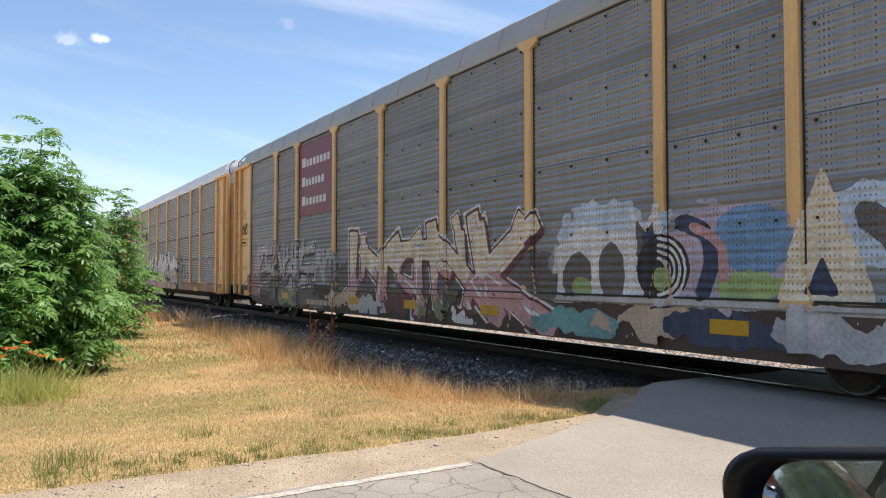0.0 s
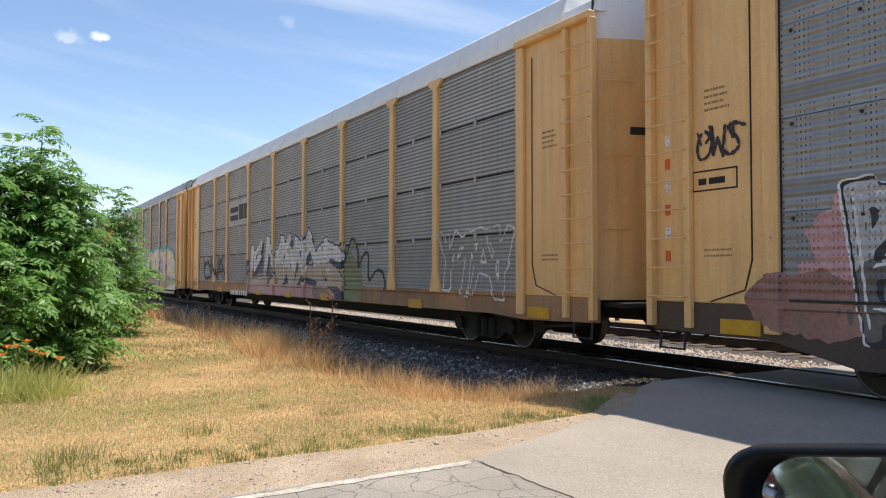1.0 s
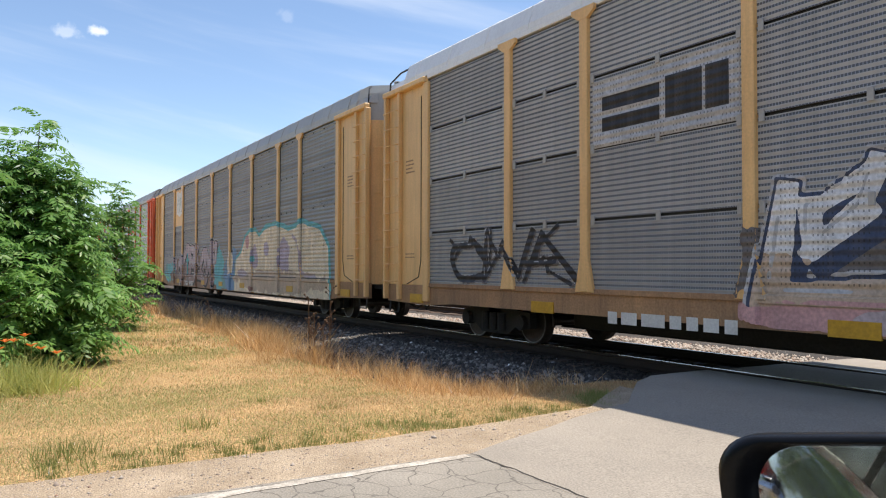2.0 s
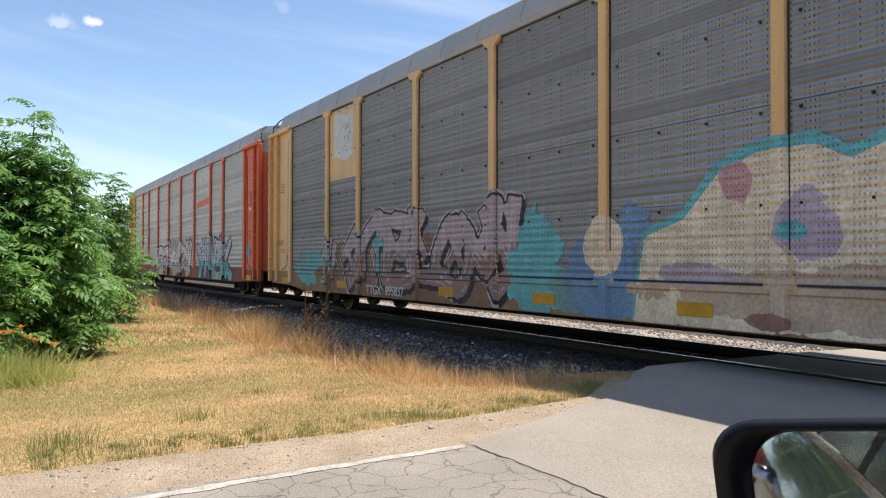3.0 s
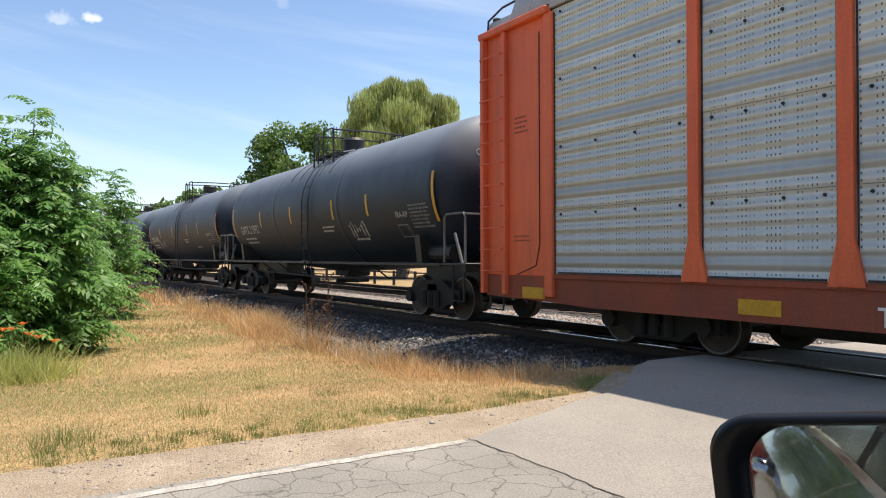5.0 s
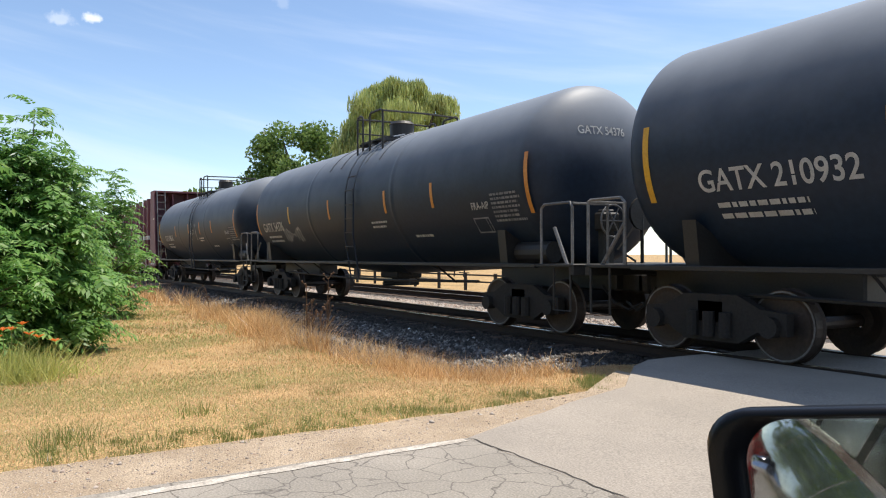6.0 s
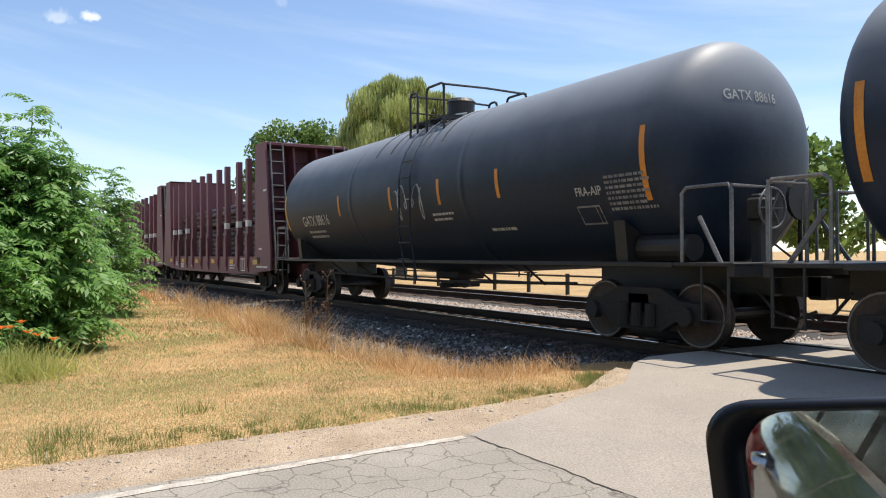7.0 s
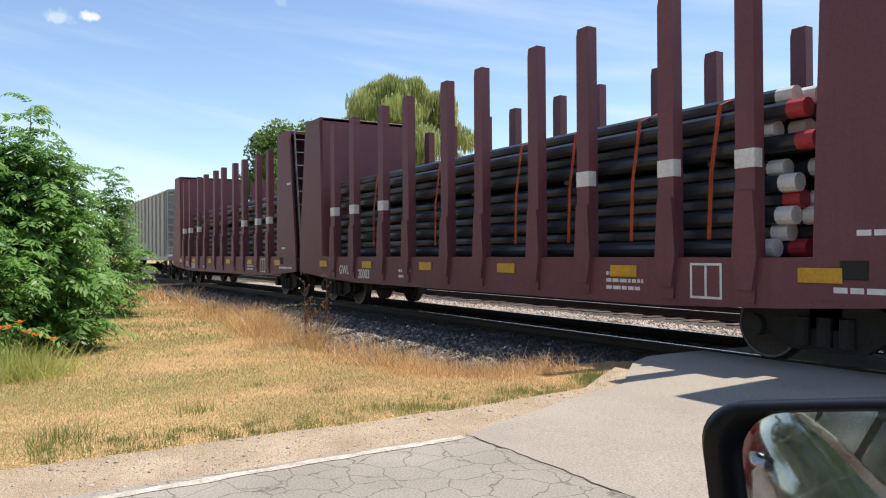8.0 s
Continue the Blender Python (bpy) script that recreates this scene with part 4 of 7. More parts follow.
        # straps over the shell beside the walkway
        for x in (-1.5, -0.75, 0.75, 1.5):
            bm = bmesh.new()
            pts = [(x, s * (R + 0.012) * math.cos(radians(a)), zc + (R + 0.012) * math.sin(radians(a))) for a in range(88, 28, -8)]
            rod(bm, pts, 0.016, 5)
            part("shell_strap", bm, "tank_black", car)
    # reflective strips and stencils, following the shell
    def on_shell(zz, x):
        return (x, -math.sqrt(R * R - (zz - zc) ** 2) - 0.006, zz)
    for x, m in zip(strips, colours):
        bm = bmesh.new()
        prev = None
        h = 0.25 if abs(x) < 7 else 0.5
        for i in range(7):
            zz = zc - 0.2 - h + h * 2 * i / 6
            c = [bm.verts.new(on_shell(zz, x - 0.05)), bm.verts.new(on_shell(zz, x + 0.05))]
            if prev:
                bm.faces.new((prev[0], prev[1], c[1], c[0]))
            prev = c
        part("reflector_strip", bm, m, car)
    def curve_on(ob):
        for v in ob.data.vertices:
            v.co.y = -math.sqrt(max(0.01, R * R - (v.co.z - zc) ** 2)) - 0.006
        return ob
    # a pale sprayed scrawl: one looping ribbon
    sx, sz, sw, sh, loops = scrawl
    bm, prev = bmesh.new(), None
    for i in range(loops * 14 + 1):
        f = i / (loops * 14)
        a = f * loops * 2 * math.pi
        x = sx + sw * f + 0.18 * sw / loops * 2 * math.sin(a)
        z = sz + sh * (0.5 + 0.5 * math.sin(a * 1.0 + 1.3) * (0.55 + 0.45 * math.sin(f * 9)))
        c = [bm.verts.new((x - 0.022, 0, z - 0.012)), bm.verts.new((x + 0.022, 0, z + 0.012))]
        if prev:
            bm.faces.new((prev[0], prev[1], c[1], c[0]))
        prev = c
    curve_on(part("scrawl", bm, "old_chalk", car, "pale sprayed scrawl"))
    ob = lettering(mark, 0.27, "white_paint", car, Matrix.Identity(4), 0.8, "reporting_mark")
    for v in ob.data.vertices:
        v.co.x, v.co.z = v.co.x * 1.15 + mark_x, v.co.z + zc - 0.62
    curve_on(ob)
    curve_on(bars(car, mark_x + 0.2, mark_x + 1.7, -R - 0.004, zc - 0.95, 2, 0.13, 0.06, "white_paint", 5))
    curve_on(bars(car, 1.3, 2.2, -R - 0.004, zc - 0.75, 2, 0.1, 0.045, "white_paint", 6))
    curve_on(bars(car, 6.32, 7.3, -R - 0.004, zc - 0.8, 7, 0.075, 0.04, "old_chalk", 7))
    ob = lettering("FRA-AIP", 0.13, "white_paint", car, Matrix.Identity(4), 0.9, "stencil_word")
    for v in ob.data.vertices:
        v.co.x, v.co.z = v.co.x + 5.66, v.co.z + zc - 0.56
    curve_on(ob)
    bm = bmesh.new()
    for x0, x1, z0, z1 in ((5.6, 6.1, -0.98, -0.955), (5.6, 6.1, -0.73, -0.705), (5.6, 5.62, -0.955, -0.73), (6.08, 6.1, -0.955, -0.73), (6.0, 6.015, -0.955, -0.73)):
        box(bm, x0, x1, -R, -R + 0.01, zc + z0, zc + z1)
    curve_on(part("stencil_box", bm, "old_chalk", car))
    curve_on(bars(car, 3.1, 3.9, -R - 0.004, zc - 1.0, 1, 0.1, 0.05, "white_paint", 8))
    # mark on the domed end
    ob = lettering(mark, 0.14, "white_paint", car, Matrix.Identity(4), 0.9, "end_mark")
    for v in ob.data.vertices:
        u, w = v.co.x - 0.75, zc + 0.62 + v.co.z
        q = min(0.98, math.hypot(u, w - zc) / R)
        v.co = (L - HEAD + HEAD * math.sqrt(1 - q * q) + 0.006, u, w)
    # placard holder and hand brake on the end
    bm = bmesh.new()
    bmesh.ops.create_cone(bm, cap_ends=True, segments=20, radius1=0.28, radius2=0.28, depth=0.05, matrix=Matrix.Translation((8.1, 0.35, 2.0)) @ Matrix.Rotation(radians(90), 4, "Y"))
    rod(bm, [(8.1, 0.35, 2.0), (8.1, 0.35, 1.15)], 0.03)
    rod(bm, [(8.15, 0.1, 1.75), (8.1, -0.2, 1.4), (8.1, 0.2, 1.2)], 0.02)
    part("hand_brake", bm, "black_steel", car)
    return car


def build_flat(name, label, centre):
    """A bulkhead flat wagon with stakes, carrying bundles of plastic-coated pipe."""
    car = car_thing(name, label, "flat wagon", centre)
    deck, top = 1.18, 4.95
    H = 8.6
    bm = bmesh.new()
    box(bm, -H, H, -1.42, 1.42, deck - 0.12, deck, 0.01)
    box(bm, -H, H, -0.35, 0.35, 0.55, deck - 0.12, 0.03)
    part("deck", bm, "flat_maroon", car)
    for s in (-1, 1):
        bm = bmesh.new()
        y = s * 1.45
        o = [(-H, deck + 0.05), (-H, 0.78), (-6.6, 0.66), (-4.8, 0.6), (4.8, 0.6), (6.6, 0.66), (H, 0.78), (H, deck + 0.05)]
        prism(bm, o, y - s * 0.07, y)
        part("side_sill", bm, "flat_maroon", car)
        for i, x in enumerate((-6.2, -5.0, -3.4, -2.2, -0.6, 0.6, 2.2, 3.4, 5.0, 6.2)):
            bm = bmesh.new()
            o = [(x - 0.11, 0.7), (x - 0.135, 1.25), (x - 0.125, 4.5), (x - 0.1, 4.62), (x + 0.125, 4.62), (x + 0.135, 1.25), (x + 0.11, 0.7)]
            prism(bm, o, y - s * 0.14, y + s * 0.035)
            o = [(x - 0.17, 1.25), (x - 0.1, 0.85), (x + 0.1, 0.85), (x + 0.17, 1.25), (x + 0.12, 2.0), (x - 0.12, 2.0)]
            prism(bm, o, y - s * 0.02, y + s * 0.07)
            stake = part("stake", bm, "flat_maroon", car)
            if i in (0, 1, 2, 7, 8, 9):
                bm = bmesh.new()
                box(bm, x - 0.136, x + 0.136, y - s * 0.1, y + s * 0.042, 2.27, 2.49)
                part("reflector_band", bm, "white_paint", stake)
    for e in (-1, 1):
        for s in (-1, 1):
            bm = bmesh.new()
            y = s * 1.45
            o = [(e * 8.72, deck - 0.4), (e * 8.72, deck + 0.2), (e * 8.2, top), (e * 7.16, top), (e * 7.0, deck - 0.4)]
            prism(bm, o, y - s * 0.05, y + s * 0.008)
            part("bulkhead_side", bm, "flat_maroon", car)
            bm = bmesh.new()
            for yy in (s * 1.30, s * 0.88):
                rod(bm, [(e * 8.76, yy, 0.7), (e * 8.76, yy, deck + 0.2), (e * 8.24, yy, top)], 0.03)
            for k in range(11):
                zz = 0.8 + k * 0.39
                xx = 8.76 if zz < deck + 0.2 else 8.76 - 0.52 * (zz - deck - 0.2) / (top - deck - 0.2)
                rod(bm, [(e * xx, s * 1.30, zz), (e * xx, s * 0.88, zz)], 0.02)
            part("ladder", bm, "worn_rail", car)
        bm = bmesh.new()
        box(bm, e * 7.1, e * 7.2, -1.4, 1.4, deck, top, 0.01)
        part("bulkhead_plate", bm, "flat_maroon", car)
        bm = bmesh.new()
        box(bm, e * 7.1, e * 8.15, -1.45, 1.45, top - 0.08, top + 0.02, 0.01)
        part("bulkhead_cap", bm, "flat_maroon", car)
        for k in range(4):
            zz = deck + 0.7 + k * 0.85
            bm = bmesh.new()
            box(bm, e * 7.2, e * 7.32, -1.4, 1.4, zz, zz + 0.1)
            part("bulkhead_rib", bm, "flat_maroon", car)
        for yy in (-0.4, 0.4):
            bm = bmesh.new()
            o = [(e * 7.2, deck), (e * 8.55, deck), (e * 7.95, top - 0.1), (e * 7.2, top - 0.1)]
            prism(bm, o, yy - 0.03, yy + 0.03)
            part("bulkhead_gusset", bm, "flat_maroon", car)
        bm = bmesh.new()
        rod(bm, [(e * 8.4, -1.3, 3.0), (e * 8.4, 1.3, 3.0)], 0.02)
        part("grab_bar", bm, "flat_maroon", car)
        build_coupler(car, e * 8.4, e)
        build_truck(car, e * 6.9, 0.42)
    for k, x in enumerate((-6.9, -4.2, -1.4, 1.4, 4.2, 7.1)):
        bm = bmesh.new()
        box(bm, x - 0.25, x + 0.25, -1.475, -1.448, 0.96, 1.12, 0.003)
        part("reflector_plate", bm, "yellow_paint", car)
    bars(car, 3.85, 4.6, -1.452, 0.78, 3, 0.1, 0.05, "white_paint", 11)
    bars(car, -2.6, -2.0, -1.452, 0.78, 2, 0.12, 0.06, "white_paint", 12)
    lettering("GWL", 0.22, "white_paint", car, Matrix.Translation((-5.86, -1.454, 0.8)), 0.85, "reporting_mark")
    lettering("20003", 0.22, "white_paint", car, Matrix.Translation((-4.72, -1.454, 0.72)), 0.85, "wagon_mark")
    bm = bmesh.new()
    for a in ((5.36, 5.84, 0.72, 0.75), (5.36, 5.84, 1.13, 1.16), (5.36, 5.39, 0.75, 1.13), (5.81, 5.84, 0.75, 1.13), (5.585, 5.615, 0.75, 1.13)):
        box(bm, a[0], a[1], -1.456, -1.451, a[2], a[3])
    part("stencil_panel", bm, "white_paint", car)
    for x0, x1, z in ((7.5, 7.85, 1.45), (8.02, 8.34, 3.35), (7.25, 8.45, 0.86)):
        bars(car, x0, x1, -1.459, z, 1, 0.1, 0.06, "white_paint", 14)
    bm = bmesh.new()
    box(bm, 7.32, 7.62, -1.47, -1.452, 1.0, 1.2, 0.01)
    part("placard_holder", bm, "under_steel", car)
    rnd = random.Random(3)
    r = 0.105
    seg = 12
    bm = bmesh.new()
    o = []
    for i in range(seg):
        o.append((r * math.cos(2 * math.pi * i / seg), r * math.sin(2 * math.pi * i / seg)))
    prism_x(bm, o, -6.6, 6.6)
    me = bpy.data.meshes.new("pipe")
    bmesh.ops.recalc_face_normals(bm, faces=bm.faces)
    bm.to_mesh(me)
    bm.free()
    me.materials.append(M["pipe_black"])
    bm = bmesh.new()
    prism_x(bm, [(a * 1.04, b * 1.04) for a, b in o], 6.4, 6.62)
    cap = bpy.data.meshes.new("pipe_cap")
    bmesh.ops.recalc_face_normals(bm, faces=bm.faces)
    bm.to_mesh(cap)
    bm.free()
    cap.materials.append(M["white_paint"])
    red_cap = cap.copy()
    red_cap.materials[0] = M["cap_red"]
    pile = new("pipe_load")
    tagged(pile, "bundled black plastic-coated pipes with white end caps", "pipes")
    pile.matrix_basis = pose(centre, TRACK_Y, 0)
    MOVING.append((pile, centre))
    for row in range(10):
        for col in range(11):
            y = -1.1 + col * 0.215 + (0.107 if row % 2 else 0)
            if y > 1.15:
                continue
            z = deck + 0.16 + row * 0.187 + (0.09 if row > 5 else 0)
            dx = rnd.uniform(-0.45, 0.3)
            p = mesh_part("pipe", me, pile, "", pose(dx, y, z))
            if rnd.random() < 0.85:
                mesh_part("pipe_cap", red_cap if rnd.random() < 0.15 else cap, p)
    for x in (-4.2, -1.3, 1.45, 2.85, 4.2, 5.55):
        bm = bmesh.new()
        pts = [(x + 0.16, -0.9, 3.26), (x + 0.1, -1.22, 3.12), (x, -1.27, 2.3), (x - 0.06, -1.25, 1.45)]
        for a, b in zip(pts[:-1], pts[1:]):
            v = [bm.verts.new(c) for c in ((a[0] - 0.035, a[1], a[2]), (a[0] + 0.03, a[1], a[2]), (b[0] + 0.03, b[1], b[2]), (b[0] - 0.035, b[1], b[2]))]
            bm.faces.new(v)
        bmesh.ops.solidify(bm, geom=bm.faces[:], thickness=0.006)
        part("strap", bm, "strap_orange", pile, "orange webbing strap")
    bm = bmesh.new()
    for x in (-5.5, -2.7, 0, 2.7, 5.5):
        box(bm, x - 0.06, x + 0.06, -1.2, 1.2, deck, deck + 0.055)
        box(bm, x - 0.06, x + 0.06, -1.2, 1.2, deck + 1.19, deck + 1.25)
    part("dunnage", bm, "tie", pile, "rough timber bearers")
    return car


def build_hopper(centre):
    car = car_thing("hopper_wagon", "pale grey covered hopper wagon at the train's tail", "hopper wagon", centre)
    bm = bmesh.new()
    o = [(-7.6, 1.25), (-7.6, 4.5), (7.6, 4.5), (7.6, 1.25)]
    prism(bm, o, -1.5, 1.5)
    part("body", bm, "hopper_grey", car)
    for i in range(14):
        x = -7.4 + i * 14.8 / 13
        for s in (-1, 1):
            bm = bmesh.new()
            box(bm, x - 0.06, x + 0.06, s * 1.5, s * 1.57, 1.25, 4.45, 0.01)
            part("rib", bm, "hopper_grey", car)
    bm = bmesh.new()
    prism_x(bm, [(-1.55, 4.5), (-1.4, 4.62), (0, 4.75), (1.4, 4.62), (1.55, 4.5)], -7.7, 7.7)
    part("roof", bm, "hopper_grey", car)
    bm = bmesh.new()
    box(bm, -8.2, 8.2, -1.5, 1.5, 1.0, 1.25, 0.02)
    part("sill", bm, "hopper_grey", car)
    for e in (-1, 1):
        bm = bmesh.new()
        for y in (-1.4, -1.0):
            rod(bm, [(e * 7.7, y, 1.1), (e * 7.7, y, 4.6)], 0.025)
        for k in range(9):
            rod(bm, [(e * 7.7, -1.4, 1.3 + k * 0.38), (e * 7.7, -1.0, 1.3 + k * 0.38)], 0.018)
        part("ladder", bm, "hopper_grey", car)
        build_truck(car, e * 6.4)
        build_coupler(car, e * 7.9, e)
    return car


rack_a = build_autorack("autorack_wagon", "yellow-framed autorack wagon with dark screens, maroon sign and graffiti", -14.15, "rack_yellow", "sill_dark", "panel_dark", "roof_grey")
rack_b = build_autorack("autorack_wagon", "yellow-framed autorack wagon with ribbed grey screens and white roof", -42.6, "rack_yellow", "sill_brown", "panel_ribbed", "roof_white", True, 0.64)
rack_c = build_autorack("autorack_wagon", "yellow-framed autorack wagon with dark screens, flag panel and graffiti", -70.95, "rack_yellow", "sill_brown", "panel_dark", "roof_grey", False, 0.48)
rack_d = build_autorack("autorack_wagon", "red-framed autorack wagon with pale galvanised screens and graffiti", -99.41, "rack_red", "sill_red", "panel_pale", "roof_grey", False, 0.54)
tank_a = build_tank("tank_wagon", "black cylindrical tank wagon with yellow reflector strips", -122.3, "GATX 210932", (-7.1, -3.9, -1.0, 2.2, 4.3, 7.42), -6.3, (3.0, 1.75, 1.0, 0.4, 6), ["yellow_paint"] * 6)
tank_b = build_tank("tank_wagon", "black cylindrical tank wagon with orange reflector strips", -139.46, "GATX 54376", (-7.25, -4.2, -1.1, 2.2, 4.3, 7.42), -6.75, (-5.0, 1.72, 1.5, 0.42, 9), ["orange_paint", "yellow_paint"] + ["orange_paint"] * 4)
tank_c = build_tank("tank_wagon", "black cylindrical tank wagon with stencilled side and end", -156.75, "GATX 88616", (-7.2, -3.25, -0.4, 1.7, 3.7, 7.1), -5.95, (-0.2, 2.0, 1.3, 0.8, 4), ["yellow_paint"] + ["orange_paint"] * 5)
flat_a = build_flat("bulkhead_flat_wagon", "maroon bulkhead flat wagon with stakes and pipe load", -174.5)
flat_b = build_flat("bulkhead_flat_wagon", "maroon bulkhead flat wagon with tall side stakes", -192.3)
hopper = build_hopper(-210.3)
build_track("railway_track", TRACK_Y, -230, 40, (-6.75, 3.7), "railway track of rusty rails on timber sleepers")
ballast_bed("ballast", TRACK_Y, "bed of grey crushed stone under the track")
def brown_strip():
    """Dark brown strip between the far rails."""
    bm = bmesh.new()
    prism_x(bm, [(13.36, -0.3), (13.36, -0.13), (14.0, -0.115), (14.73, -0.13), (14.73, -0.3)], -150, -6.75)
    tagged(part("track_bed", bm, "tie"), "dark brown bed between the rails of the far track", "ballast", kind="structure")


brown_strip()
build_track("second_railway_track", 14.05, -160, 30, (-6.3, 3.5), "second railway track on timber sleepers beyond the train")
ballast_bed("far_ballast", 14.05, "bed of crushed stone under the far track")


# ---- grass, stones, trees ----
M["straw"] = island_mat("straw", [(0.70, 0.45, 0.20), (0.86, 0.64, 0.37), (0.40, 0.20, 0.07), (0.74, 0.51, 0.25)], 0.8, 0.25)
M["lawn_dry"] = island_mat("lawn_dry", [(0.66, 0.44, 0.235), (0.78, 0.575, 0.345), (0.38, 0.21, 0.085), (0.66, 0.43, 0.205)], 0.85, 0.2)
M["lawn_green"] = island_mat("lawn_green", [(0.24, 0.32, 0.11), (0.34, 0.39, 0.15), (0.43, 0.43, 0.19)], 0.8, 0.2)
M["weed_green"] = island_mat("weed_green", [(0.20, 0.26, 0.07), (0.28, 0.32, 0.10), (0.38, 0.38, 0.15)], 0.7, 0.25)
M["leaf_fresh"] = island_mat("leaf_fresh", [(0.15, 0.31, 0.075), (0.22, 0.41, 0.105), (0.11, 0.25, 0.06), (0.32, 0.49, 0.16)], 0.42, 0.45)
M["leaf_willow"] = island_mat("leaf_willow", [(0.40, 0.46, 0.16), (0.54, 0.58, 0.24), (0.29, 0.36, 0.11)], 0.6, 0.45)
M["leaf_lily"] = island_mat("leaf_lily", [(0.44, 0.46, 0.14), (0.54, 0.54, 0.2), (0.32, 0.38, 0.10)], 0.5, 0.45)
M["leaf_dark"] = island_mat("leaf_dark", [(0.15, 0.24, 0.06), (0.22, 0.32, 0.09), (0.11, 0.18, 0.045)], 0.6, 0.4)
# Dark copy with the train's shade in its colour; stone_warm is the sunlit copy.
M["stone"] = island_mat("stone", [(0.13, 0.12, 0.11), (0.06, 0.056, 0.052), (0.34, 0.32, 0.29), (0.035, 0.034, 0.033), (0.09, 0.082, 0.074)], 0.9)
# Dark from grease and from the wagons' shade, put into the stone colour.
M["stone_oily_shaded"] = island_mat("stone_oily_shaded", [(0.045, 0.036, 0.03), (0.02, 0.017, 0.015), (0.1, 0.085, 0.07), (0.03, 0.025, 0.02)], 0.9)
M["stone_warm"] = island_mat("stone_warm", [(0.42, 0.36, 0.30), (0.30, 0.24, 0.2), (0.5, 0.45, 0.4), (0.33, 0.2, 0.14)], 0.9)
M["bark"] = mat("bark", (0.15, 0.12, 0.09), (0.08, 0.065, 0.05), 0.9, big=3, fine=20, bump=0.7, speck=0.3)
M["petal"] = island_mat("petal", [(0.75, 0.16, 0.03), (0.8, 0.25, 0.05)], 0.5, 0.3)
M["stalk"] = mat("stalk", (0.16, 0.09, 0.05), (0.10, 0.06, 0.035), 0.9, big=3)
M["fence_black"] = mat("fence_black", (0.02, 0.02, 0.02), (0.012, 0.012, 0.012), 0.6, big=2)


def heights(x, y):
    return np.array([ground_z(a, b) for a, b in zip(x, y)])


def drift(x, y, s, seed):
    return np.array([noise.noise(Vector((a * s, b * s, seed))) for a, b in zip(x, y)])


def blades(x, y, z, height, width, lean, rng):
    """Three-cornered blades, each bent to its own side."""
    n = len(x)
    a = rng.uniform(0, 2 * np.pi, n)
    b = rng.uniform(0, 2 * np.pi, n)
    le = rng.uniform(0, lean, n) * height
    v = np.zeros((n, 3, 3))
    dx, dy = np.cos(a) * width / 2, np.sin(a) * width / 2
    v[:, 0] = np.stack((x - dx, y - dy, z - 0.01), 1)
    v[:, 1] = np.stack((x + dx, y + dy, z - 0.01), 1)
    v[:, 2] = np.stack((x + np.cos(b) * le, y + np.sin(b) * le, z + height), 1)
    return v


